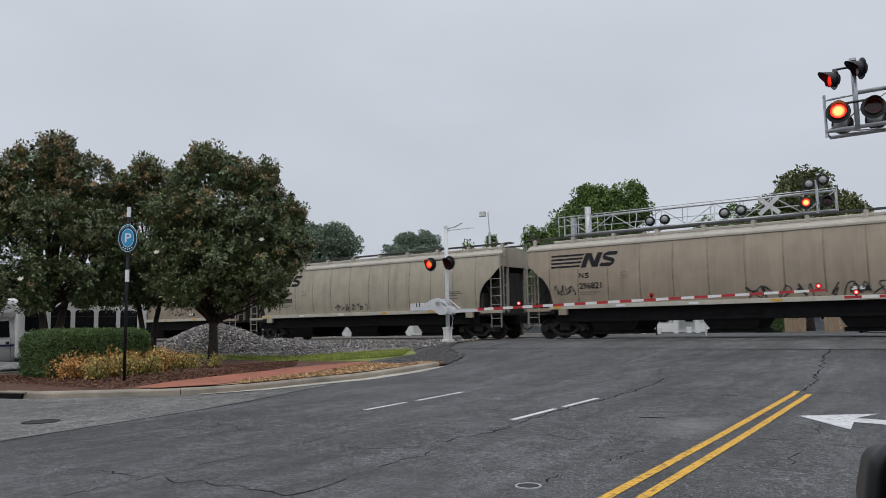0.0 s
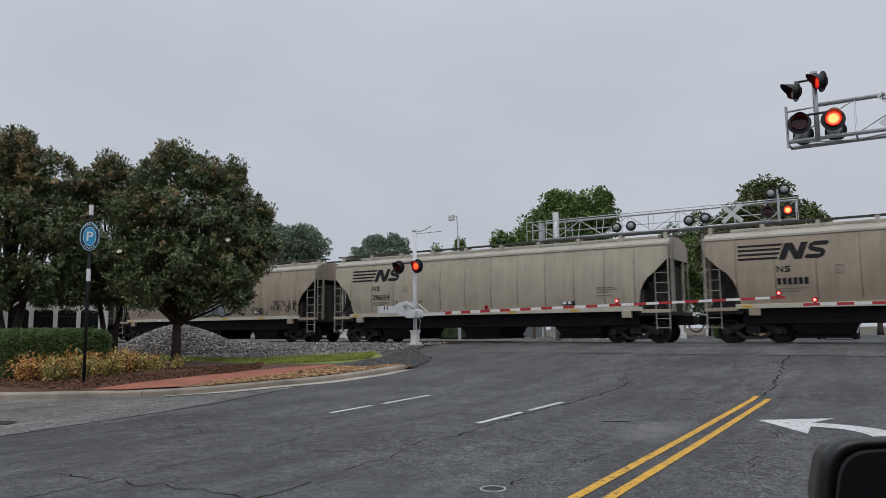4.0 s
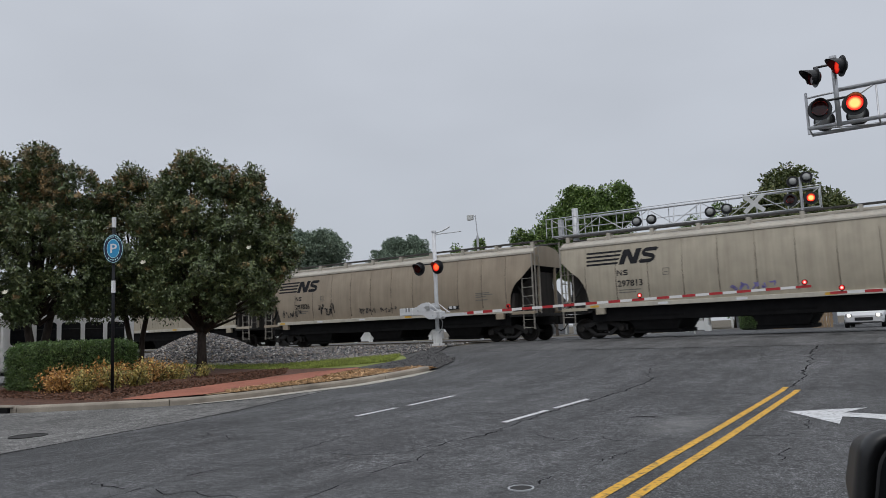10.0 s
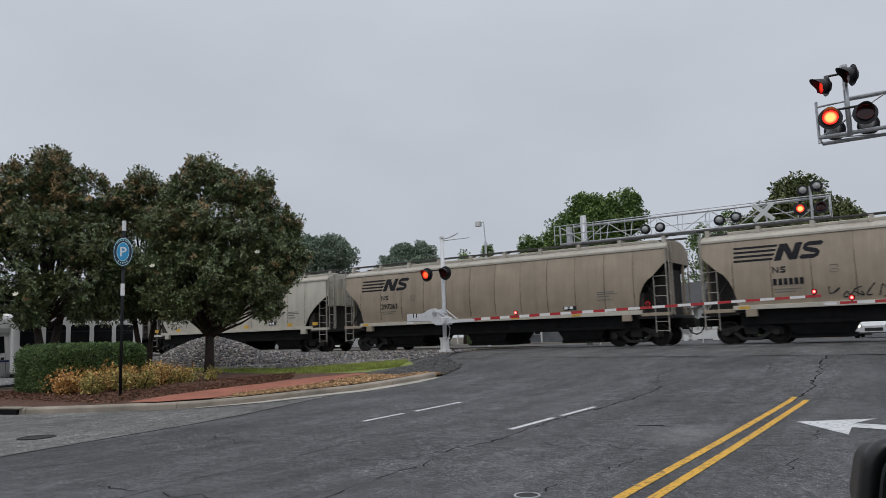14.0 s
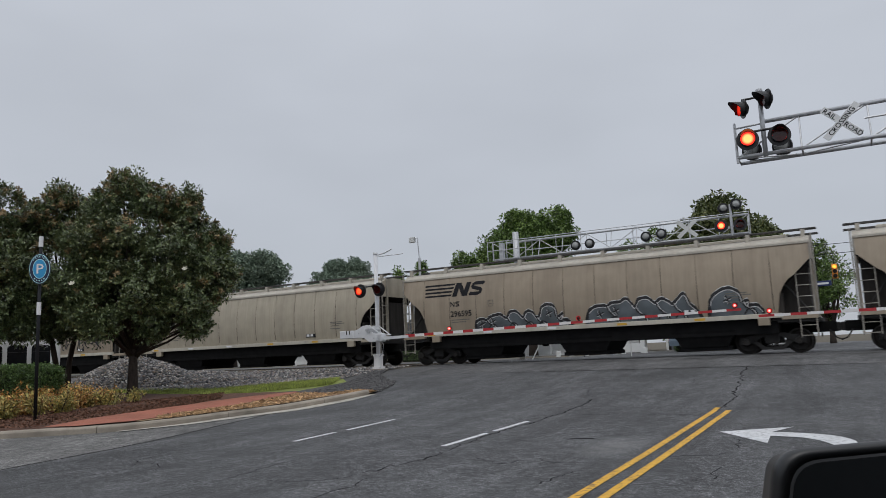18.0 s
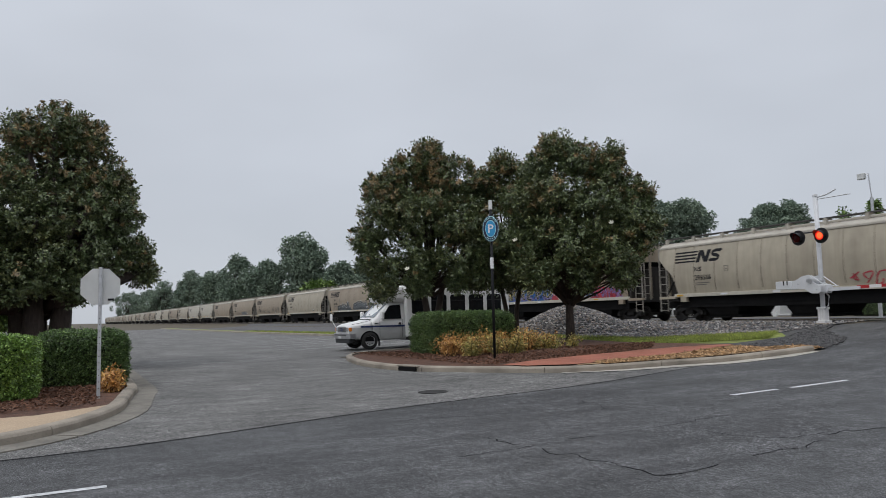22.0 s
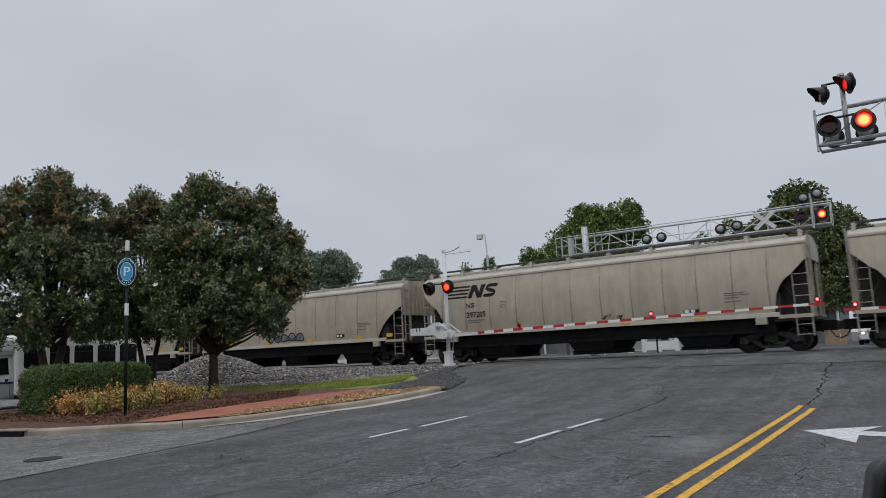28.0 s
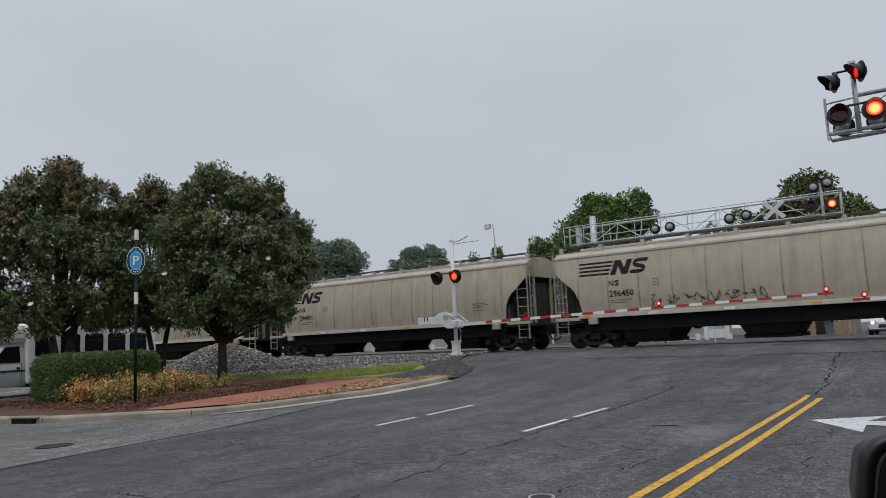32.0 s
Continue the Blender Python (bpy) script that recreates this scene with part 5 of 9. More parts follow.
def bubble(ob, rng, x0, x1, z0, z1, n, fill_, edge, b=False, extra=None):
    """Blown-up letters: filled round shapes with a thick outline and inner strokes."""
    w = (x1 - x0) / n
    outlines, inner = [], []
    for k in range(n):
        cx, cz = x0 + w * (k + 0.5), (z0 + z1) / 2 + rng.uniform(-0.04, 0.04)
        ring = []
        for q in range(10):
            a = 2 * math.pi * q / 10
            r = 1 + 0.22 * math.sin(3 * a + k) + rng.uniform(-0.08, 0.08)
            ring.append((cx + 0.56 * w * r * math.cos(a), min(z1 + 0.05, max(z0, cz + 0.5 * (z1 - z0) * r * math.sin(a)))))
        decal(ob, "paint_fill", ring, b, fill_ if not extra else rng.choice(extra), 0.014 + 0.001 * (k % 3)).matrix_basis = pose(0.0 if b else 0.4, 0, 0)
        outlines.append(ring + [ring[0]])
        inner.append([(cx + w * rng.uniform(-0.3, 0.3), z0 + (z1 - z0) * rng.uniform(0.2, 0.8)) for _ in range(4)])
    strokes(ob, outlines, edge, 0.075, b)
    strokes(ob, inner, edge, 0.045, b)
    return outlines


rg = random.Random(11)
# loose tags: car, from, to, low, high, letters, width of the line
for n, x0, x1, z0, z1, k, w in ((-1, 1.0, 2.0, 1.95, 2.35, 5, 0.035), (-1, 9.0, 14.6, 1.5, 1.95, 11, 0.04), (-2, 6.4, 8.9, 1.6, 1.9, 8, 0.04), (2, 3.6, 5.4, 1.7, 2.05, 4, 0.03), (7, 1.1, 2.6, 1.75, 2.1, 6, 0.035), (7, 3.9, 5.1, 1.75, 2.35, 8, 0.045), (7, 6.8, 7.9, 1.7, 1.95, 5, 0.035), (7, 8.2, 9.4, 1.7, 1.9, 5, 0.03),
                                (13, 2.9, 4.2, 1.75, 2.25, 5, 0.06), (13, 5.3, 6.7, 1.7, 2.2, 5, 0.06), (13, 7.2, 9.4, 1.65, 1.9, 8, 0.035), (13, 10.6, 14.6, 1.75, 2.45, 8, 0.07), (25, 5.8, 7.9, 1.6, 1.95, 8, 0.045), (26, 10.3, 11.7, 1.75, 2.2, 6, 0.05), (28, 3.9, 8.4, 1.7, 2.1, 14, 0.03), (1, 13.8, 16.0, 1.75, 2.3, 10, 0.04),
                                (1, 12.1, 13.5, 1.55, 1.95, 6, 0.04), (3, 6.0, 8.5, 1.6, 2.0, 7, 0.04), (12, 4.0, 7.0, 1.6, 2.0, 8, 0.04), (10, 1.6, 5.0, 1.36, 1.46, 14, 0.02), (23, 2, 5, 1.36, 1.46, 12, 0.02), (-3, 5, 8, 1.6, 2.1, 8, 0.05), (-5, 7, 9, 1.6, 2.0, 6, 0.05), (24, 9, 10, 1.6, 1.8, 4, 0.03)):
    strokes(CARS[n], scribble(rg, x0, x1, z0, z1, k), "tag_black", w, n in B_CARS, label="scrawled black spray tag")
strokes(CARS[8], scribble(rg, 6.6, 8.2, 1.72, 1.95, 6), "tag_violet", 0.05)
strokes(CARS[9], scribble(rg, 7.4, 9.6, 1.6, 1.95, 4), "tag_violet", 0.05, True)
strokes(CARS[19], scribble(rg, 9.0, 10.6, 1.65, 1.85, 6), "tag_white", 0.05)
strokes(CARS[26], scribble(rg, 0.7, 1.3, 1.9, 3.2, 4), "tag_white", 0.02)
# the tall black letters
W = [[(3.9, 2.55), (4.35, 2.3), (4.85, 1.7), (5.05, 2.25), (5.5, 1.75), (5.95, 2.75)], [(6.05, 2.7), (6.1, 1.8)], [(6.1, 2.15), (6.75, 2.1)], [(6.75, 2.75), (6.7, 1.75)], [(7.4, 2.75), (7.5, 1.75)], [(7.35, 2.7), (8.1, 2.65), (8.05, 2.25), (7.5, 2.2), (8.3, 2.0), (8.1, 1.7), (7.5, 1.6)],
     [(9.2, 2.35), (8.95, 2.7), (8.7, 2.5), (8.65, 1.75), (9.15, 1.55)], [(9.45, 1.7), (9.4, 2.6), (9.75, 2.65), (9.85, 2.3), (9.5, 2.15), (10.05, 1.75)], [(10.3, 2.4), (10.15, 2.1), (10.2, 1.75), (10.5, 1.7), (10.6, 2.2), (10.4, 2.6), (10.2, 2.5)], [(10.85, 2.65), (11.1, 1.7), (11.3, 2.2), (11.6, 1.7), (11.85, 2.75)],
     [(12.2, 1.75), (12.5, 2.1), (12.2, 1.75), (12.9, 1.75), (13.5, 2.1), (14.2, 2.15), (14.6, 1.85)]]
strokes(CARS[4], W, "tag_black", 0.11, label="tall black sprayed letters")
bubble(CARS[1], rg, 5.2, 10.0, 1.5, 2.5, 5, "tag_silver", "tag_black")
strokes(CARS[1], [[(10.0, 1.62), (10.5, 1.7), (11.0, 2.15), (11.15, 1.75), (11.6, 1.6)]], "tag_black", 0.14)


def crest(ob, x0, k, top, z0, eyes):
    """A long sprayed piece: one slate body with a heavy black crest, a white line inside and outside it, letter strokes and crossed eyes."""
    line = [(x0 + x * k, z0 + y * k) for x, y in top]
    decal(ob, "paint_fill", line[::-1], False, "tag_slate", 0.012).matrix_basis = pose(0.4, 0, 0)
    strokes(ob, [[(x, z + 0.055) for x, z in line]], "tag_white", 0.05, lift=0.017)
    strokes(ob, [[(x, z - 0.01) for x, z in line]], "tag_black", 0.12, label="heavy black crest line")
    strokes(ob, [[(x + 0.015, z - 0.085) for x, z in line[1:-1]]], "tag_white", 0.026, lift=0.025)
    dark, pale = [], []
    for (xa, za), (xb, zb), (xc, zc) in zip(line, line[1:], line[2:]):
        if zb < za and zb < zc:                  # a valley: the stroke that parts two letters
            d = zb - z0
            dark.append([(xb, zb), (xb + 0.10, zb - 0.35 * d), (xb + 0.34, zb - 0.7 * d), (xb + 0.42, z0 - 0.05)])
            pale.append([(x + 0.05, z) for x, z in dark[-1]])
            dark.append([(xb + 0.05, z0 + 0.05), (xb + 0.2, z0 + 0.24), (xb + 0.4, z0 + 0.22), (xb + 0.5, z0)])
    for x, y in eyes:
        ex, ez = x0 + x * k, z0 + y * k
        dark += [[(ex - 0.14, ez - 0.05), (ex, ez), (ex + 0.15, ez + 0.07)], [(ex - 0.05, ez + 0.16), (ex, ez), (ex + 0.06, ez - 0.17)]]
        pale += [[(ex - 0.14, ez - 0.085), (ex, ez - 0.035), (ex + 0.15, ez + 0.035)], [(ex - 0.085, ez + 0.16), (ex - 0.035, ez), (ex + 0.02, ez - 0.17)]]
    strokes(ob, pale, "tag_white", 0.03, lift=0.028)
    strokes(ob, dark, "tag_black", 0.055, lift=0.031)


crest(CARS[15], 3.4, 0.0083, [(0, 0), (5, 47), (25, 60), (52, 62), (70, 56), (92, 72), (120, 79), (150, 82), (168, 67), (190, 62), (207, 90), (240, 92), (266, 67), (282, 60), (303, 88), (332, 82), (355, 52), (375, 67), (388, 104), (420, 116), (455, 100), (466, 46), (497, 68), (487, 36), (520, 32), (548, 0)], 1.45, [(42, 34), (105, 44), (425, 69)])
crest(CARS[15], 8.5, 0.0083, [(0, 0), (18, 62), (50, 86), (98, 90), (112, 84), (138, 100), (178, 102), (208, 116), (228, 96), (250, 72), (270, 108), (310, 112), (334, 92), (350, 86), (376, 104), (404, 90), (430, 76), (478, 120), (500, 76), (530, 44), (556, 0)], 1.45, [(76, 46), (155, 58)])
crest(CARS[15], 13.35, 0.0083, [(0, 0), (8, 60), (22, 96), (62, 124), (100, 128), (134, 106), (146, 62), (170, 70), (168, 46), (204, 46), (226, 22), (232, 0)], 1.45, [(85, 75)])
# a coloured piece: black letter bodies edged in yellow over a blue cloud
CLOUD = [(3.0, 1.48), (2.75, 1.95), (3.3, 1.8), (3.5, 2.2), (4.3, 2.35), (5.3, 2.4), (6.3, 2.42), (7.4, 2.52), (8.3, 2.6), (8.7, 2.35), (9.35, 2.3), (9.3, 2.0), (9.0, 1.75), (8.9, 1.48)]
decal(CARS[17], "paint_fill", CLOUD, False, "tag_blue", 0.010).matrix_basis = pose(0.4, 0, 0)
SHAPES = [[(3.3, 1.55), (3.2, 1.95)], [(3.62, 1.58), (3.6, 1.95), (3.85, 2.3), (4.2, 2.15), (4.0, 1.9), (4.25, 1.6)], [(4.75, 1.6), (4.55, 2.0), (4.85, 2.3), (5.15, 2.1), (4.85, 1.92), (5.2, 1.6)],
          [(5.5, 2.3), (5.95, 2.36), (6.25, 2.15), (5.75, 1.98), (5.6, 1.7), (6.1, 1.58)], [(6.6, 1.58), (6.75, 1.95), (6.6, 2.3), (7.05, 2.42), (7.25, 2.15), (6.85, 1.98)], [(7.55, 2.45), (7.75, 2.05), (7.6, 1.7), (8.05, 1.58), (8.3, 1.95), (8.45, 2.5)]]
strokes(CARS[17], SHAPES, "tag_yellow", 0.33, lift=0.014, label="yellow edge of sprayed letters")
strokes(CARS[17], SHAPES, "tag_black", 0.24, lift=0.018)
strokes(CARS[17], [[(x + 0.03, z + 0.03) for x, z in q] for q in SHAPES], "tag_white", 0.035, lift=0.022)
strokes(CARS[17], scribble(rg, 3.5, 8.4, 1.5, 1.8, 9), "tag_violet", 0.06, lift=0.025)
strokes(CARS[17], scribble(rg, 8.5, 9.2, 1.8, 2.3, 5), "tag_white", 0.04, lift=0.025)
decal(CARS[17], "paint_fill", [(8.7, 1.48), (9.0, 1.9), (9.8, 2.3), (10.8, 2.5), (12.0, 2.46), (12.8, 2.22), (13.8, 2.18), (15.0, 2.05), (15.4, 1.75), (15.4, 1.48)], False, "tag_red", 0.012)
bubble(CARS[17], rg, 9.0, 12.5, 1.5, 2.2, 5, "tag_violet", "tag_white", extra=["tag_violet", "tag_silver", "tag_red"])
strokes(CARS[17], scribble(rg, 12.6, 15.3, 1.5, 2.1, 9), "tag_violet", 0.05)
strokes(CARS[17], scribble(rg, 12.6, 15.3, 1.5, 2.1, 7), "tag_dark_red", 0.06)
strokes(CARS[17], scribble(rg, 8.9, 12.5, 1.5, 2.3, 8), "tag_blue", 0.04)
strokes(CARS[17], scribble(rg, 0.4, 1.6, 1.6, 2.0, 4), "tag_blue", 0.06)
strokes(CARS[18], scribble(rg, 10.5, 15.0, 1.5, 2.0, 8), "tag_red", 0.06)
bubble(CARS[-4], rg, 5.0, 11.0, 1.5, 2.2, 8, "tag_silver", "tag_black")
bubble(CARS[12], rg, 8.0, 12.0, 1.5, 2.1, 6, "tag_silver", "tag_black")
bubble(CARS[23], rg, 6.0, 9.0, 1.6, 2.0, 5, "tag_silver", "tag_black", True)


# ---- crossing signals ----
HALF = 0.7403          # seconds a lamp of a pair stays lit
mat("lamp_grey", (0.33, 0.34, 0.34), 0.5, vary=0.1)
FLASH = []             # lenses that turn between their lit and dark faces: (object, first pose, lit in the even half)


def lens(name, parent, m, r, lit, phase):
    """A lens disc: one face lit, the other dark; it turns over when its pair changes."""
    bm = B()
    n = 24
    for s, mi in ((-1, 0), (1, 1)):
        c = bm.verts.new((0, s * 0.022, 0))
        ring = [bm.verts.new((r * math.cos(2 * math.pi * k / n), s * 0.006, r * math.sin(2 * math.pi * k / n))) for k in range(n)]
        for k in range(n):
            f_ = bm.faces.new((c, ring[k], ring[(k + 1) % n]) if s < 0 else (c, ring[(k + 1) % n], ring[k]))
            f_.material_index = mi
    ob = part(name, bm, [lit, "lens_dark"], parent, m=m)
    if phase is not None:
        FLASH.append((ob, m, phase))
    return ob


def signal_lamp(root, x, z, y, aim, phase, r=0.30, lit="lens_lit", back_grey=False):
    """A crossing lamp on its arm: round black background, hooded tube, flashing lens; aim turns it about the post."""
    m = pose(x, y, z, 0, 0, aim)
    if back_grey:                               # seen from behind: a grey can
        bm = lathe(B(), [(0.19, 0.16), (0.20, 0.0), (r * 0.93, 0.0), (r * 0.93, -0.03), (0.2, -0.05), (0.19, -0.3)], 24, "y")
        can = part("lamp_housing", bm, "black_paint", root, m=m)
        bm = lathe(B(), [(0.001, 0.20), (0.13, 0.185), (0.18, 0.13), (0.19, 0.01)], 24, "y")
        return part("lamp_back", bm, "lamp_grey", can, "grey back of a lamp", smooth=True)
    bm = B()
    lathe(bm, [(0.001, 0.09), (0.13, 0.085), (0.16, 0.04), (0.19, 0.0), (r, 0.0), (r, -0.012), (0.185, -0.014), (0.182, -0.13)], 28, "y")
    lamp = part("lamp_housing", bm, "black_paint", root, m=m)
    # hood: the upper part of a tube, cut away below
    bm = B()
    n = 18
    a = [radians(-35 + 250 * k / n) for k in range(n + 1)]
    out = [[bm.verts.new((q * math.cos(t), yy, q * math.sin(t))) for q, yy in ((0.19, -0.013), (0.20, -0.16 - 0.22 * max(0, math.sin(t)))) for _ in (0,)] for t in a]
    inn = [[bm.verts.new((q * math.cos(t), yy, q * math.sin(t))) for q, yy in ((0.18, -0.013), (0.188, -0.16 - 0.22 * max(0, math.sin(t))))] for t in a]
    for k in range(n):
        bm.faces.new((out[k][0], out[k][1], out[k + 1][1], out[k + 1][0]))
        bm.faces.new((inn[k][0], inn[k + 1][0], inn[k + 1][1], inn[k][1]))
        bm.faces.new((out[k][1], inn[k][1], inn[k + 1][1], out[k + 1][1]))
    part("hood", bm, "black_paint", lamp)
    lens("lens", lamp, pose(0, -0.1, 0), 0.178, lit, phase)
    return lamp


def gate_arm(root, x0, x1, y, z0, z1, first, lights):
    """A long barrier arm with red and white stripes, and lamps on top."""
    n = int(abs(x1 - x0) / 0.44)
    d = 1 if x1 > x0 else -1
    def zz(x):
        return z0 + (z1 - z0) * (x - x0) / (x1 - x0)
    def hh(x):
        return 0.055 - 0.016 * (x - x0) / (x1 - x0)
    arm = None
    for k in range(n):
        a, b = x0 + (x1 - x0) * k / n, x0 + (x1 - x0) * (k + 1) / n
        bm = B()
        pts = [(a, zz(a) - hh(a)), (b, zz(b) - hh(b)), (b, zz(b) + hh(b)), (a, zz(a) + hh(a))]
        prism(bm, pts if d > 0 else pts[::-1], y - 0.035, y + 0.035)
        q = part("arm_stripe", bm, "white_stripe" if (k + first) % 2 else "red_stripe", root)
    for x, phase in lights:
        z = zz(x) + hh(x)
        bm = box(B(), x - 0.03, x + 0.03, y - 0.03, y + 0.03, z, z + 0.05, 0.008)
        can = part("arm_lamp", bm, "black_paint", root)
        lens("arm_lens", can, pose(x, y - 0.06, z + 0.10, 0, 0, 25), 0.06, "arm_light_lit", phase)
        part("lamp_can", lathe(B(), [(0.001, 0.07), (0.06, 0.06), (0.085, 0.03), (0.09, -0.02)], 14, "y"), "red_stripe", can, m=pose(x, y - 0.04, z + 0.10, 0, 0, 25))


def gate_signal():
    x, y = -17.91, 25.9
    z = gz(x, y)
    root = thing("crossing_gate", "silver crossing gate mast with lowered red and white arm", "crossing gate")
    part("mast", tube(B(), (x, y, z), (x, y, 5.84), 0.088, n=16), "silver_paint", root, smooth=True)
    part("mast_cap", lathe(B(), [(0.105, 5.80), (0.105, 5.88), (0.001, 5.9)], 14), "silver_paint", root, m=pose(x, y, 0))
    bm = box(B(), x - 0.24, x + 0.24, y - 0.24, y + 0.24, z - 0.1, z + 0.07, 0.02)
    part("foundation", bm, "concrete", root)
    bm = box(B(), x - 0.14, x + 0.14, y - 0.14, y + 0.14, z + 0.07, z + 0.66, 0.02)
    box(bm, x - 0.2, x + 0.2, y - 0.2, y + 0.2, z + 0.06, z + 0.16, 0.01)
    box(bm, x - 0.17, x + 0.17, y - 0.17, y + 0.17, z + 0.6, z + 0.68, 0.01)
    for q in (-1, 0, 1):
        box(bm, x + q * 0.11 - 0.02, x + q * 0.11 + 0.02, y - 0.16, y - 0.13, z + 0.1, z + 0.62)
    part("junction_box", bm, "white_stripe", root)
    for q in (-1, 1):
        part("anchor_bolt", tube(B(), (x + q * 0.24, y - 0.24, z + 0.05), (x + q * 0.24, y - 0.24, z + 0.16), 0.02, n=6), "galvanised", root)
    # mechanism, side arms and counterweights
    bm = box(B(), x - 0.16, x + 0.50, y - 0.48, y - 0.10, 2.02, 2.36, 0.04)
    part("gate_mechanism", bm, "silver_paint", root, "silver gate mechanism box")
    for s in (-1, 1):
        yy = y - 0.30 + s * 0.34
        bm = prism(B(), [(x + 0.42, 2.10), (x + 0.30, 2.02), (x - 0.02, 2.04), (x - 0.26, 2.20), (x - 0.46, 2.24), (x - 0.86, 2.22), (x - 0.86, 2.52), (x - 0.62, 2.56), (x - 0.34, 2.70), (x - 0.06, 2.74), (x + 0.06, 2.64), (x + 0.10, 2.46), (x + 0.42, 2.26)], yy - 0.02, yy + 0.02)
        arm_ = part("side_arm", bm, "silver_paint", root)
        for q, w_ in ((-0.10, 2.52), (-0.52, 2.40), (0.25, 2.16)):
            part("pivot_bolt", tube(B(), (x + q, yy - 0.035, w_), (x + q, yy + 0.035, w_), 0.07 if q == -0.10 else 0.03, n=10), "galvanised", arm_)
        bm = box(B(), x - 1.50, x - 0.80, yy - 0.06, yy + 0.06, 2.22, 2.54, 0.02)
        w = part("counterweight", bm, "silver_paint", root)
        for q in range(2):
            part("slot", box(B(), x - 1.16 + q * 0.16, x - 1.11 + q * 0.16, yy - 0.064, yy + 0.064, 2.38, 2.54), "dark_steel", w)
        part("stay_rod", tube(B(), (x + 0.02, yy, 2.72), (x + 0.62, yy, 2.28), 0.022, n=6), "silver_paint", root)
        part("stay_rod", tube(B(), (x + 0.12, yy, 2.30), (x + 0.66, yy, 2.30), 0.022, n=6), "silver_paint", root)
    part("gate_shaft", tube(B(), (x, y - 0.7, 2.5), (x, y + 0.12, 2.5), 0.1, n=12), "galvanised", root)
    part("cable_loop", path_tube(B(), [(x + 0.2, y - 0.2, 2.15), (x + 0.42, y - 0.2, 1.9), (x + 0.36, y - 0.2, 1.55), (x + 0.12, y - 0.1, 1.4)], [0.025] * 4, 6), "galvanised", root)
    bm = prism(B(), [(x + 0.5, 2.09), (x + 1.75, 2.12), (x + 1.75, 2.23), (x + 0.5, 2.22)], y - 0.36, y - 0.24)
    part("arm_sleeve", bm, "silver_paint", root)
    gate_arm(root, -16.3, -3.24, 25.62, 2.20, 2.44, 0, [(-14.2, 0), (-8.8, 1), (-3.42, None)])
    # lamps on their crossarm, the pole's top bracket
    part("crossarm", tube(B(), (x - 0.75, y - 0.12, 4.42), (x + 0.35, y - 0.12, 4.42), 0.03, n=8), "black_paint", root)
    for q, ph in ((-18.58, 0), (-17.6, 1)):
        signal_lamp(root, q, 4.24, y - 0.25, 0, ph, 0.30, "lens_side_lit")
        part("lamp_stem", tube(B(), (q, y - 0.15, 4.42), (q, y - 0.17, 4.3), 0.03, n=8), "black_paint", root)
    part("top_bracket", tube(B(), (x, y, 5.70), (x + 1.42, y, 5.70), 0.022, n=6), "silver_paint", root)
    part("top_brace", path_tube(B(), [(x, y, 5.76), (x + 0.45, y, 5.82), (x + 0.85, y, 5.96)], [0.03] * 3, 6), "silver_paint", root)


gate_signal()


def right_gate():
    """The barrier of the near lanes: its arm reaches in from the right of the road."""
    x, y = 9.2, 24.7
    z = gz(x, y)
    root = thing("crossing_gate", "silver crossing gate with lowered striped arm over the near lanes", "crossing gate")
    part("mast", tube(B(), (x, y, z), (x, y, 4.6), 0.068, n=14), "silver_paint", root, smooth=True)
    part("junction_box", box(B(), x - 0.19, x + 0.19, y - 0.19, y + 0.19, z, z + 0.72, 0.02), "silver_paint", root)
    part("gate_mechanism", box(B(), x - 0.3, x + 0.3, y - 0.5, y - 0.07, 1.95, 2.5, 0.04), "silver_paint", root)
    part("arm_sleeve", box(B(), 7.8, x, y - 0.36, y - 0.24, 2.05, 2.25, 0.01), "silver_paint", root)
    gate_arm(root, 7.8, -2.62, 24.6, 2.17, 2.16, 0, [(-2.3, None), (1.6, 1), (5.0, 0)])


right_gate()


def blade(root, x, y, z, ang, words, back=False):
    """One board of a crossbuck, with its words."""
    m = pose(x, y, z, 0, -ang, 0)
    ob = part("blade", box(B(), -0.545 if not back else -0.64, 0.545 if not back else 0.64, -0.006, 0.006, -0.087 if not back else -0.105, 0.087 if not back else 0.105, 0.004), "sign_back" if back else "sign_white", root, m=m)
    for w, cx in () if back else words:
        lettering("word", w, 0.172, "sign_black", ob, pose(cx, -0.008, -0.06, 90, 0, 0), bold=0.002, align="CENTER")
    return ob


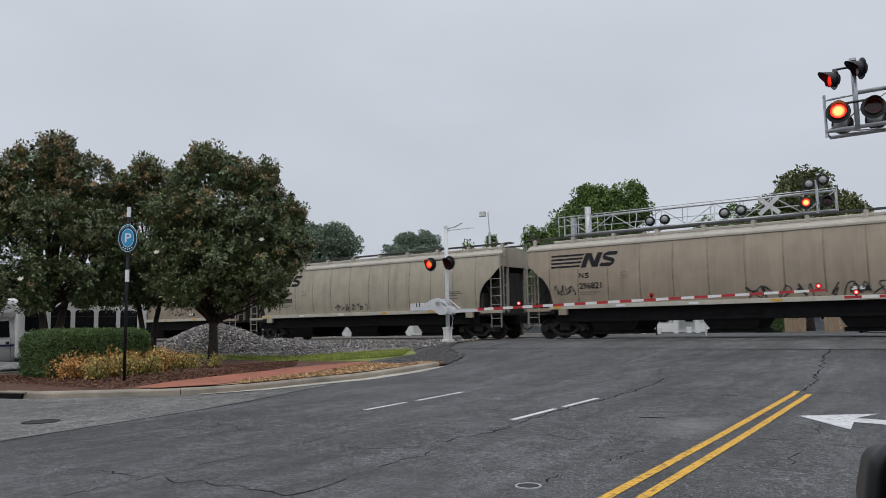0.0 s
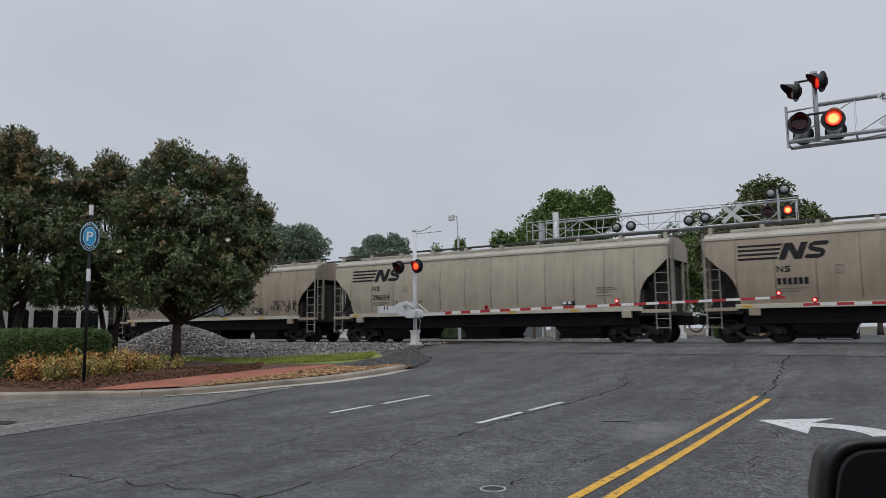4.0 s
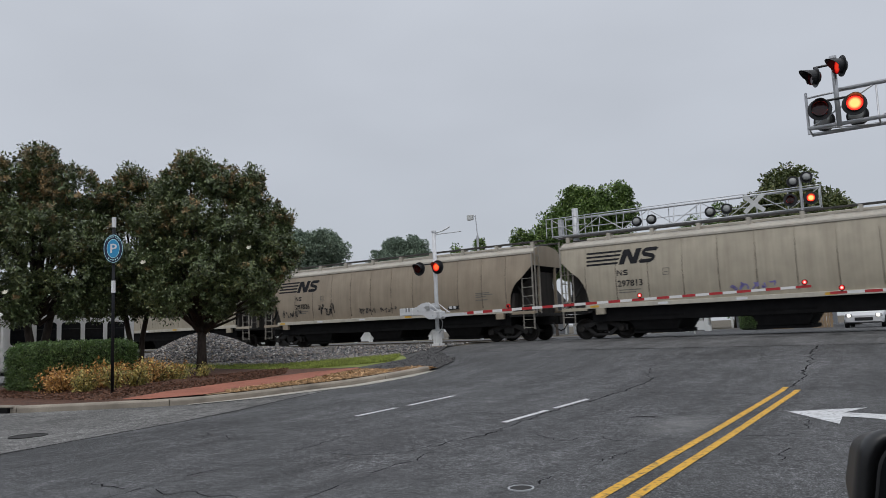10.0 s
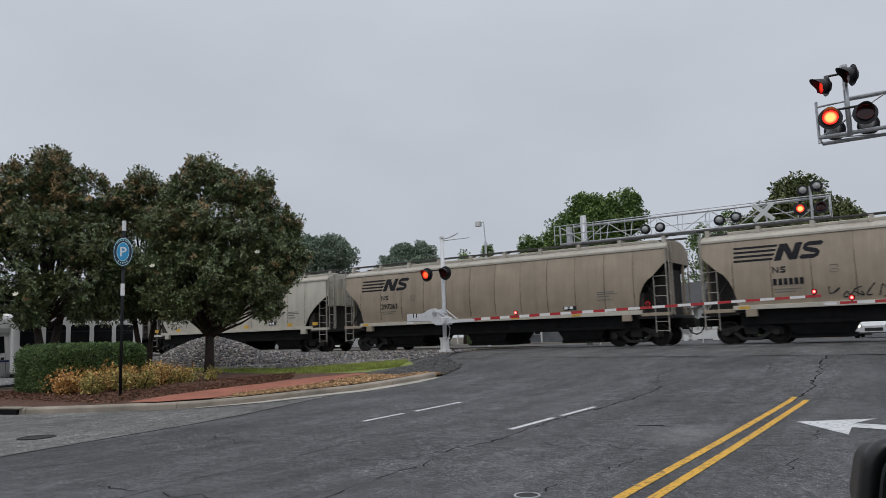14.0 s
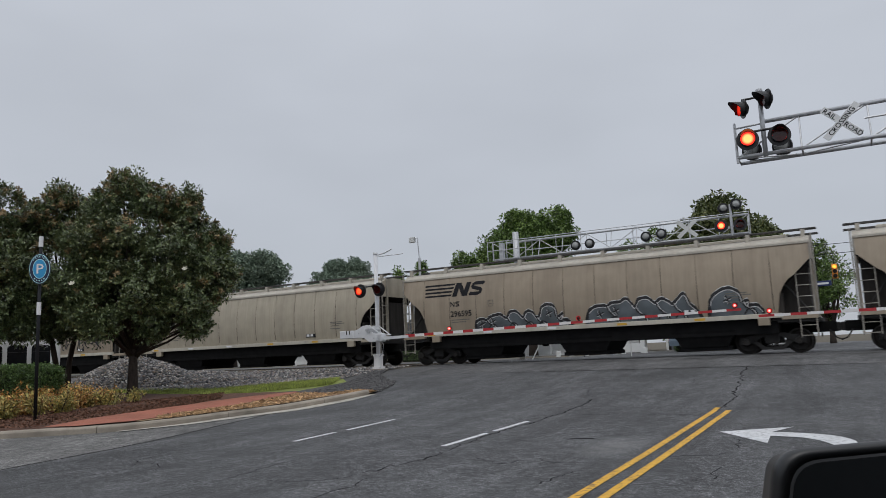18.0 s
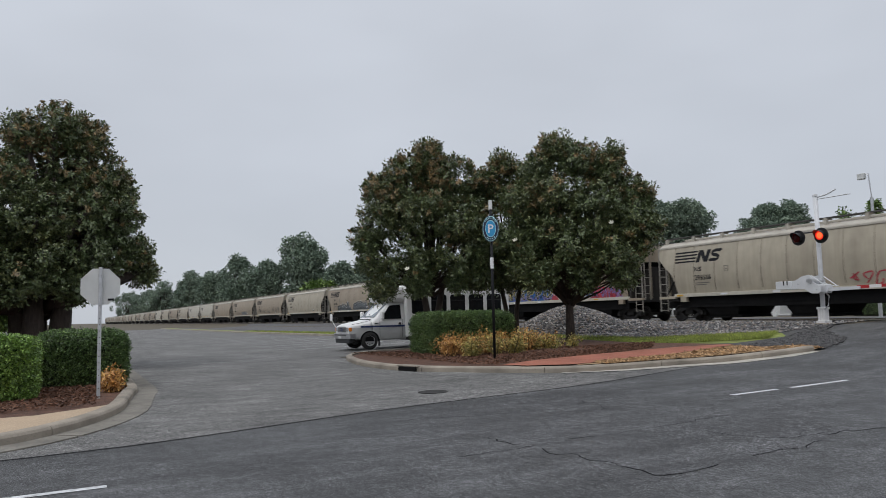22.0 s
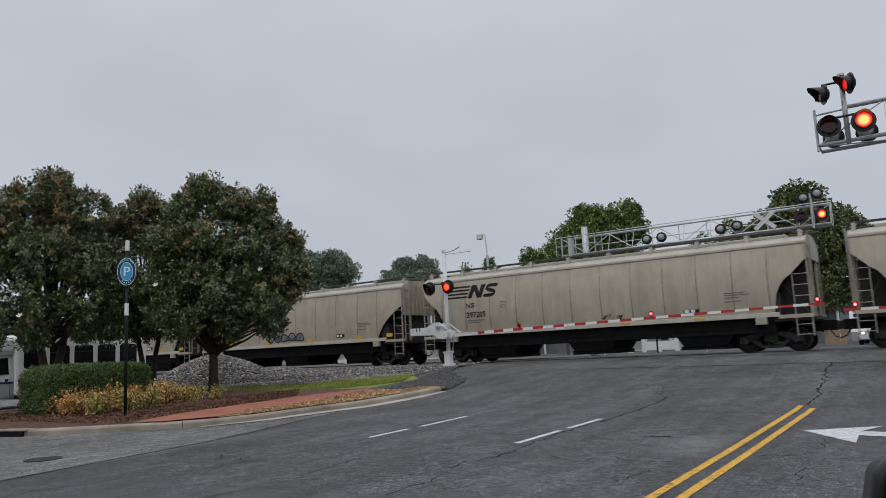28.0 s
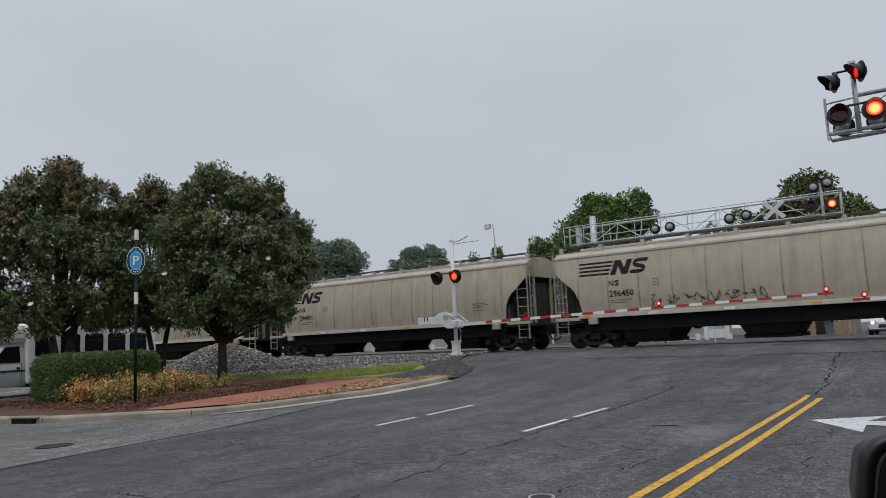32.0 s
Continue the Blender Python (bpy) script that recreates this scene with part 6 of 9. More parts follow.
def truss(root, x0, x1, y, z0, z1, step, mat_="galvanised", r=0.045, deep=0.6, flip=False, same=False):
    """A cantilever truss: three chords with uprights and slanting braces."""
    part("chord", tube(B(), (x0, y, z0), (x1, y, z0), r * 1.1, n=10), mat_, root, smooth=True)
    part("chord", tube(B(), (x0, y + deep, z0 - 0.03), (x1, y + deep, z0 - 0.03), r * 1.1, n=10), mat_, root, smooth=True)
    part("chord", tube(B(), (x0 + 0.65, y + deep / 2, z1), (x1, y + deep / 2, z1), r * 1.2, n=10), mat_, root, smooth=True)
    n = max(2, round((x1 - x0) / step))
    for k in range(n + 1):
        x = x0 + (x1 - x0) * k / n
        part("upright", tube(B(), (x, y, z0), (x, y + deep / 2 if k else y, z1), r * 0.45, n=6), mat_, root)
        part("cross_tie", tube(B(), (x, y, z0), (x, y + deep, z0 - 0.03), r * 0.5, n=6), mat_, root)
        if k < n:
            xb = x + (x1 - x0) / n
            a, b = ((x, z0), (xb, z1)) if same or (k % 2 == 0) != flip else ((x, z1), (xb, z0))
            if same:
                part("flat_brace", tube(B(), (x, y + deep * (k % 2), z0 - 0.02), (xb, y + deep * ((k + 1) % 2), z0 - 0.02), r * 0.45, n=6), mat_, root)
            part("brace", tube(B(), (a[0], y + 0.02, a[1]), (b[0], y + deep / 2, b[1]), r * 0.5, n=6), mat_, root)


def near_cantilever():
    y = 20.0
    root = thing("signal_cantilever", "galvanised cantilever with flashing red lamps and crossbuck over the road", "signal gantry")
    truss(root, -2.24, 8.4, y, 6.165, 7.10, 1.52, r=0.045, flip=True, same=True)
    part("mid_rail", tube(B(), (0.7, y, 6.66), (8.4, y, 6.66), 0.022, n=6), "galvanised", root)
    part("end_post", tube(B(), (-2.24, y, 6.02), (-2.24, y, 7.08), 0.035, n=8), "galvanised", root)
    part("end_rail", tube(B(), (-2.24, y, 6.95), (-1.55, y, 6.98), 0.025, n=8), "galvanised", root)
    part("lamp_post", tube(B(), (-1.56, y - 0.02, 6.10), (-1.56, y - 0.02, 7.84), 0.06, n=12), "galvanised", root, smooth=True)
    part("post_cap", lathe(B(), [(0.085, 7.82), (0.085, 7.88), (0.001, 7.9)], 12), "galvanised", root, m=pose(-1.56, y - 0.02, 0))
    part("lamp_bar", tube(B(), (-1.9, y - 0.08, 6.78), (-1.2, y - 0.08, 6.78), 0.03, n=8), "black_paint", root)
    part("lamp_bar", tube(B(), (-2.0, y - 0.1, 7.66), (-1.4, y - 0.1, 7.66), 0.03, n=8), "black_paint", root)
    signal_lamp(root, -1.94, 6.57, y - 0.15, 8, 0, 0.275)
    signal_lamp(root, -1.19, 6.55, y - 0.15, 8, 1, 0.275)
    for q in (-1.93, -1.19):
        signal_lamp(root, q, 6.42, y + 0.5, 172, None, 0.275, back_grey=True)
    signal_lamp(root, -1.95, 7.38, y - 0.22, -62, 0, 0.25, "lens_deep_lit")
    signal_lamp(root, -1.36, 7.53, y - 0.22, -62, 1, 0.26, "lens_deep_lit")
    signal_lamp(root, 1.70, 6.62, y - 0.15, 8, 0, 0.31)
    signal_lamp(root, 2.45, 6.62, y - 0.15, 8, 1, 0.31)
    cb = thing("crossbuck_sign", "white crossbuck reading railroad crossing on a gantry", "sign")
    blade(cb, 0.21, y - 0.10, 6.65, -44, (("RAIL", -0.33), ("ROAD", 0.33)))
    blade(cb, 0.21, y - 0.12, 6.65, 46, (("CROSSING", 0.0),))
    part("pole", tube(B(), (8.4, y + 0.3, gz(8.4, y)), (8.4, y + 0.3, 7.6), 0.16, n=16), "galvanised", root, smooth=True)
    part("footing", box(B(), 8.0, 8.8, y - 0.1, y + 0.7, gz(8.4, y) - 0.2, gz(8.4, y) + 0.15, 0.03), "concrete", root)


near_cantilever()


def far_cantilever():
    y = 39.0
    root = thing("signal_cantilever", "galvanised walkway cantilever beyond the tracks, lamps facing both ways", "signal gantry")
    truss(root, -18.4, -4.2, y, 6.74, 7.75, 1.42, r=0.05, deep=0.8, flip=True)
    for z in (7.25, 7.95):
        part("handrail", tube(B(), (-16.6, y + 0.7, z), (-4.2, y + 0.7, z - 0.02), 0.025, n=6), "galvanised", root)
    for k in range(9):
        x = -16.2 + k * 1.5
        part("rail_post", tube(B(), (x, y + 0.7, 6.74), (x, y + 0.7, 7.95), 0.022, n=6), "galvanised", root)
    part("walkway", box(B(), -17.8, -4.2, y + 0.05, y + 0.75, 6.66, 6.71, 0.006), "galvanised", root)
    part("pole", tube(B(), (-17.1, y + 0.4, gz(-17, y)), (-17.1, y + 0.4, 8.35), 0.18, n=16), "galvanised", root, smooth=True)
    part("pole_bracket", box(B(), -18.02, -17.78, y - 0.05, y + 0.3, 6.62, 7.75, 0.02), "galvanised", root)
    for x in (-18.75, -18.4, -17.5, -16.7, -16.3):
        part("cage_post", tube(B(), (x, y - 0.1, 6.7), (x, y - 0.1, 7.85), 0.028, n=6), "galvanised", root)
    for z in (7.3, 7.82):
        part("cage_rail", tube(B(), (-18.75, y - 0.1, z), (-16.2, y - 0.1, z), 0.024, n=6), "galvanised", root)
    part("end_frame", tube(B(), (-4.2, y, 6.7), (-4.2, y, 7.6), 0.03, n=6), "galvanised", root)
    part("lamp_post", tube(B(), (-4.98, y, 6.6), (-4.98, y, 8.3), 0.07, n=10), "galvanised", root)
    signal_lamp(root, -5.46, 7.20, y - 0.2, 10, 0, 0.32)
    signal_lamp(root, -4.55, 7.18, y - 0.2, 10, 1, 0.32)
    for x, z in ((-5.3, 8.12), (-4.68, 8.25), (-13.27, 7.08), (-12.45, 7.10), (-9.33, 7.12), (-8.50, 7.18)):
        signal_lamp(root, x, z, y - 0.05, 190, None, 0.30, back_grey=True)
    cb = thing("crossbuck_sign", "grey back of a crossbuck on the far gantry", "sign")
    for a in (-42, 42):
        blade(cb, -7.15, y - 0.12 - 0.01 * (a > 0), 7.27, a, (), True)


far_cantilever()


# ---- signs ----
def parking_sign():
    x, y = -18.34, 11.22
    z = gz(x, y) + 0.1
    root = thing("parking_sign", "blue oval parking sign on a dark pole in the shrubs", "sign", pose(x, y, z, 0, 0, 52))
    part("pole", tube(B(), (0, 0, -0.1), (0, 0, 4.55), 0.042, n=12), "sign_black", root, smooth=True)
    part("pole_tip", tube(B(), (0, 0, 4.5), (0, 0, 4.78), 0.055, n=12), "sign_white", root)
    part("pole_band", tube(B(), (0, 0, 2.72), (0, 0, 3.05), 0.055, n=12), "sign_white", root)
    def oval(a, c, n=32):
        return [(a * math.cos(2 * math.pi * k / n), 3.91 + c * math.sin(2 * math.pi * k / n)) for k in range(n)]
    part("sign_plate", prism(B(), oval(0.25, 0.40), -0.10, -0.06), "sign_navy", root)
    part("rim", prism(B(), oval(0.235, 0.38), -0.106, -0.10), "light_teal", root)
    part("inner_ring", prism(B(), oval(0.222, 0.363), -0.112, -0.106), "sign_navy", root)
    part("disc_rim", prism(B(), oval(0.158, 0.258), -0.115, -0.112), "light_teal", root)
    part("disc", prism(B(), oval(0.146, 0.242), -0.118, -0.115), "sign_blue", root)
    lettering("letter", "P", 0.36, "sign_white", root, pose(0.0, -0.122, 3.79, 90, 0, 0), bold=0.004, align="CENTER")
    for k, ch in enumerate("PARKING"):
        a = radians(90 - (k - 3) * 15)
        lettering("letter", ch, 0.075, "light_teal", root, pose(0.19 * math.cos(a), -0.1135, 3.91 + 0.298 * math.sin(a), 90, (k - 3) * 11, 0), align="CENTER")
    for k in range(5):
        a = radians(-90 + (k - 2) * 17)
        part("writing_bar", box(B(), -0.014, 0.014, -0.004, 0, -0.016, 0.016), "light_teal", root, m=pose(0.19 * math.cos(a), -0.113, 3.91 + 0.31 * math.sin(a)))


mat("light_teal", (0.46, 0.78, 0.80), 0.4)
parking_sign()


def stop_sign():
    x, y = -15.3, 0.50
    root = thing("stop_sign", "grey unpainted back of an octagonal sign on a steel post", "sign", pose(x, y, 0.1, 0, 0, 84))
    part("post", box(B(), -0.032, 0.032, -0.02, 0.02, -0.2, 2.50, 0.006), "galvanised", root)
    part("plate", prism(B(), [(0.375 * math.cos(radians(22.5 + 45 * k)), 2.13 + 0.375 * math.sin(radians(22.5 + 45 * k))) for k in range(8)], 0.035, 0.045), "sign_back", root)
    part("maker_sticker", box(B(), 0.13, 0.24, 0.03, 0.0345, 1.86, 1.90), "sign_black", root)
    for z in (1.9, 2.36):
        part("bolt", tube(B(), (0, -0.045, z), (0, 0.05, z), 0.018, n=6), "galvanised", root)
    for k in range(14):
        part("post_hole", tube(B(), (0, -0.0305, 0.2 + k * 0.12), (0, -0.032, 0.2 + k * 0.12), 0.008, n=6), "sign_black", root)


stop_sign()


# ---- the shuttle van ----
def wheel(root, x, y, r=0.37, w=0.22, out=-1):
    bm = lathe(B(), [(r * 0.6, -w / 2), (r * 0.93, -w / 2), (r, -w * 0.35), (r, w * 0.35), (r * 0.93, w / 2), (r * 0.6, w / 2)], 26, "x")
    ty = part("tyre", bm, "tyre", root, smooth=True, m=pose(x, y, r))
    bm = lathe(B(), [(0.001, out * w * 0.30), (r * 0.2, out * w * 0.34), (r * 0.25, out * w * 0.2), (r * 0.5, out * w * 0.25), (r * 0.62, out * w * 0.45), (r * 0.62, 0)], 22, "x")
    rim = part("rim", bm, "wheel_paint", ty, smooth=True)
    for k in range(8):
        a = 2 * math.pi * k / 8
        part("hand_hole", tube(B(), (out * w * 0.262, r * 0.4 * math.cos(a), r * 0.4 * math.sin(a)), (out * w * 0.27, r * 0.4 * math.cos(a), r * 0.4 * math.sin(a)), 0.03, n=6), "black_plastic", rim)


def shuttle_van():
    """A cutaway shuttle: a rounded van nose and cab, and a tall white passenger box. Nose to -y."""
    root = thing("shuttle_van", "white and silver shuttle bus with dark blue stripe, parked", "van", pose(-31.0, 11.0, gz(-31, 13) + 0.0))

    def side_loft(secs, name, material):
        """Rounded cross-sections (y, half width, floor, shoulder, top, top half width) joined; material 1 below the waist."""
        bm = B()
        rings = []
        for y, hw, z0, zs, zt, tw in secs:
            half = [(hw * 0.96, z0), (hw, z0 + 0.08), (hw, z0 + (zs - z0) * 0.5), (hw, 0.96), (hw, zs - 0.06), (hw * 0.985, zs), (tw + (hw - tw) * 0.55, zs + (zt - zs) * 0.55), (tw + 0.03, zt - 0.07), (tw - 0.04, zt - 0.015), (tw - 0.16, zt), (tw * 0.4, zt + 0.02)]
            half = [(x_, max(z_, z0)) for x_, z_ in half]
            rings.append([bm.verts.new((-x_, y, z_)) for x_, z_ in half] + [bm.verts.new((x_, y, z_)) for x_, z_ in half[::-1]])
        k_ = len(rings[0])
        for a_, b_ in zip(rings, rings[1:]):
            for k in range(k_):
                f_ = bm.faces.new((a_[k], a_[(k + 1) % k_], b_[(k + 1) % k_], b_[k]))
                f_.smooth = True
                f_.material_index = 1 if k in (0, 1, 2, k_ - 2, k_ - 3, k_ - 4) else 0
        bm.faces.new(rings[0])
        bm.faces.new(rings[-1][::-1])
        bmesh.ops.recalc_face_normals(bm, faces=bm.faces)
        return part(name, bm, [material, "van_grey"], root)

    side_loft([(0.06, 0.84, 0.60, 0.98, 1.02, 0.74), (0.12, 0.91, 0.52, 1.02, 1.08, 0.80), (0.25, 0.97, 0.48, 1.05, 1.13, 0.84), (0.6, 1.0, 0.45, 1.09, 1.20, 0.86), (1.0, 1.0, 0.45, 1.12, 1.27, 0.86), (1.12, 1.0, 0.45, 1.14, 1.29, 0.86)], "nose", "van_white_top")
    side_loft([(1.10, 1.0, 0.42, 1.15, 1.30, 0.86), (1.25, 1.0, 0.40, 1.18, 1.40, 0.85), (1.55, 1.0, 0.40, 1.22, 1.68, 0.82), (1.9, 1.0, 0.40, 1.26, 1.98, 0.79), (2.1, 1.0, 0.40, 1.28, 2.08, 0.78), (2.4, 1.0, 0.40, 1.3, 2.13, 0.78), (2.75, 1.0, 0.40, 1.3, 2.15, 0.78)], "cab", "van_white_top")
    part("bonnet_seam", path_tube(B(), [(-0.82, 0.2, 1.115), (-0.85, 0.6, 1.185), (-0.85, 1.05, 1.275)], [0.008] * 3, 5), "black_plastic", root)
    part("bonnet_seam", path_tube(B(), [(0.82, 0.2, 1.115), (0.85, 0.6, 1.185), (0.85, 1.05, 1.275)], [0.008] * 3, 5), "black_plastic", root)
    part("cowl_grille", box(B(), -0.72, 0.72, 1.10, 1.22, 1.300, 1.345, 0.01), "black_plastic", root)
    END = 8.3
    part("passenger_box", box(B(), -1.12, 1.12, 2.72, END, 0.50, 2.85, 0.09), "white_vinyl", root)
    part("roof_cap", box(B(), -1.0, 1.0, 1.7, 2.85, 2.08, 2.82, 0.2), "white_vinyl", root)
    # glass
    bm = B()
    bm.faces.new([bm.verts.new(p) for p in ((-0.80, 1.24, 1.415), (0.80, 1.24, 1.415), (0.72, 1.93, 2.02), (-0.72, 1.93, 2.02))])
    part("windscreen", bm, "windscreen_glass", root)
    for x_ in (-0.1, 0.55):
        part("wiper", tube(B(), (x_, 1.22, 1.42), (x_ - 0.5, 1.36, 1.55), 0.012, n=5), "black_plastic", root)

    def pane(y0, y1, z0, z1, r, x0, x1):
        """A window with rounded corners, across the side."""
        pts = []
        for cy, cz, a0 in ((y1 - r, z1 - r, 0), (y0 + r, z1 - r, 90), (y0 + r, z0 + r, 180), (y1 - r, z0 + r, 270)):
            pts += [(cy + r * math.cos(radians(a0 + 30 * q)), cz + r * math.sin(radians(a0 + 30 * q))) for q in range(4)]
        return prism(B(), pts, min(x0, x1), max(x0, x1), "x")

    for s in (-1, 1):
        bm = B()
        q = [(s * 1.012, 1.50, 1.33), (s * 1.012, 2.52, 1.33), (s * 0.885, 2.52, 1.97), (s * 0.90, 1.98, 1.93)]
        bm.faces.new([bm.verts.new(p) for p in (q if s > 0 else q[::-1])])
        part("cab_window", bm, "bus_glass", root)
        part("door_seam", box(B(), min(s * 1.0, s * 1.006), max(s * 1.0, s * 1.006), 2.56, 2.572, 0.5, 1.32), "black_plastic", root)
        part("door_seam", box(B(), min(s * 1.0, s * 1.006), max(s * 1.0, s * 1.006), 1.46, 1.472, 0.55, 1.26), "black_plastic", root)
        part("door_handle", box(B(), min(s * 1.0, s * 1.03), max(s * 1.0, s * 1.03), 2.38, 2.5, 1.06, 1.16, 0.008), "black_plastic", root)
        part("side_badge", box(B(), min(s * 1.0, s * 1.012), max(s * 1.0, s * 1.012), 1.22, 1.4, 1.12, 1.16), "black_plastic", root)
        part("waist_stripe", box(B(), min(s * 1.0, s * 1.010), max(s * 1.0, s * 1.010), 0.55, 2.7, 0.97, 1.05), "blue_stripe", root)
        part("box_stripe", box(B(), min(s * 1.12, s * 1.126), max(s * 1.12, s * 1.126), 2.8, END - 0.1, 1.02, 1.12), "blue_stripe", root)
        part("top_stripe", box(B(), min(s * 1.12, s * 1.126), max(s * 1.12, s * 1.126), 4.6, END - 0.1, 1.36, 1.43), "light_blue", root)
        for k in range(5):
            a = 3.0 + k * 1.0
            w = part("window", pane(a, a + 0.80, 1.52, 2.40, 0.12, s * 1.11, s * 1.128), "bus_glass", root)
            part("window_rail", box(B(), min(s * 1.128, s * 1.133), max(s * 1.128, s * 1.133), a, a + 0.80, 2.12, 2.14), "black_plastic", w)
        for yw, r in ((0.98, 0.38), (6.5, 0.38)):
            # filled half-discs, near-black for the shade in the wheel wells
            part("wheel_arch", prism(B(), [(yw + 0.47 * math.cos(math.pi * k / 12), 0.36 + 0.47 * math.sin(math.pi * k / 12)) for k in range(13)], min(s * 0.99, s * 1.006) if yw < 3 else min(s * 1.10, s * 1.128), max(s * 0.99, s * 1.006) if yw < 3 else max(s * 1.1, s * 1.128), "x"), "under_black", root)
            wheel(root, s * (0.92 if yw < 3 else 1.03), yw, r, 0.23, s)
        part("mud_flap", box(B(), min(s * 0.8, s * 0.99), max(s * 0.8, s * 0.99), 1.46, 1.48, 0.14, 0.5), "black_plastic", root)
        mr = part("mirror", box(B(), min(s * 1.10, s * 1.34), max(s * 1.10, s * 1.34), 1.42, 1.56, 1.32, 1.68, 0.05), "white_vinyl", root, "white door mirror")
        part("mirror_arm", tube(B(), (s * 0.98, 1.6, 1.30), (s * 1.16, 1.5, 1.36), 0.025, n=6), "white_vinyl", mr)
        part("headlight", box(B(), min(s * 0.50, s * 0.76), max(s * 0.50, s * 0.76), 0.03, 0.14, 0.82, 0.99, 0.015), "headlamp_glass", root)
        part("side_lamp", box(B(), min(s * 0.76, s * 0.93), max(s * 0.76, s * 0.93), 0.06, 0.30, 0.82, 0.99, 0.02), "amber", root)
    part("mirror_bracket", tube(B(), (-0.9, 0.1, 0.95), (-1.02, -0.1, 1.35), 0.018, n=5), "white_vinyl", root)
    part("blind_spot_mirror", box(B(), -1.10, -0.94, -0.16, -0.06, 1.28, 1.60, 0.04), "white_vinyl", root)
    part("grille", box(B(), -0.49, 0.49, 0.035, 0.10, 0.80, 1.0, 0.02), "black_plastic", root)
    for z in (0.80, 1.0):
        part("grille_bar", box(B(), -0.51, 0.51, 0.02, 0.045, z - 0.014, z + 0.014), "chrome_dull", root)
    for z in (0.85, 0.90, 0.95):
        part("grille_slat", box(B(), -0.48, 0.48, 0.028, 0.04, z - 0.005, z + 0.005), "chrome_dull", root)
    part("badge", lathe(B(), [(0.001, -0.02), (0.08, -0.015), (0.09, 0)], 16, "y"), "blue_stripe", root, m=pose(0, 0.03, 0.90))
    bm = B()
    prism(bm, [(-1.0, 0.34), (-1.0, 0.06), (-0.8, -0.06), (0.8, -0.06), (1.0, 0.06), (1.0, 0.34), (0.94, 0.34), (0.94, 0.1), (0.76, 0.0), (-0.76, 0.0), (-0.94, 0.1), (-0.94, 0.34)], 0.50, 0.72, "z")
    bp = part("bumper", bm, "chrome_dull", root, "dull chrome front bumper")
    part("bumper_strip", box(B(), -0.8, 0.8, -0.07, -0.058, 0.64, 0.68), "black_plastic", bp)
    part("number_plate", box(B(), -0.16, 0.16, -0.075, -0.062, 0.50, 0.62, 0.004), "sign_white", root)
    part("air_dam", box(B(), -0.9, 0.9, 0.05, 0.3, 0.30, 0.50, 0.03), "black_plastic", root)
    part("entry_step", box(B(), -1.12, 1.12, 2.8, END - 0.1, 0.36, 0.52, 0.03), "black_plastic", root)


mat("van_white_top", (0.80, 0.80, 0.80), 0.3, vary=0.04, scale=2)
mat("chrome_dull", (0.42, 0.42, 0.43), 0.35, metal=0.7)
mat("headlamp_glass", (0.55, 0.56, 0.58), 0.1, metal=0.4)
shuttle_van()


# ---- plants ----
def leaf_cloud(rng, centres, radii, per, length, width, droop=0.25, squash=0.8, outward=0.6):
    """Vertices and faces of many folded leaves round clump centres."""
    n = len(centres) * per
    c = np.repeat(np.asarray(centres, float), per, 0)
    r = np.repeat(np.asarray(radii, float), per)
    d = rng.normal(size=(n, 3))
    d /= np.linalg.norm(d, axis=1)[:, None]
    p = c + d * (r * rng.uniform(0.35, 1.0, n) ** 0.5)[:, None] * np.array([1, 1, squash])
    axis = d * outward + rng.normal(size=(n, 3)) * 0.5
    axis[:, 2] -= droop * rng.uniform(0, 1, n)
    axis /= np.linalg.norm(axis, axis=1)[:, None]
    up = rng.normal(size=(n, 3)) * 0.6 + np.array([0, 0, 1.0])
    side = np.cross(axis, up)
    side /= np.linalg.norm(side, axis=1)[:, None] + 1e-9
    nrm = np.cross(side, axis)
    L = (length * rng.uniform(0.7, 1.25, n))[:, None]
    w = (width * rng.uniform(0.8, 1.2, n))[:, None]
    v = np.stack([p, p + axis * L * 0.5 + side * w * 0.5 + nrm * w * 0.18, p + axis * L, p + axis * L * 0.5 - side * w * 0.5 + nrm * w * 0.18], 1).reshape(-1, 3)
    i = np.arange(n)[:, None] * 4
    f = np.concatenate([i + np.array([[0, 1, 2]]), i + np.array([[0, 2, 3]])], 0)
    return v, f


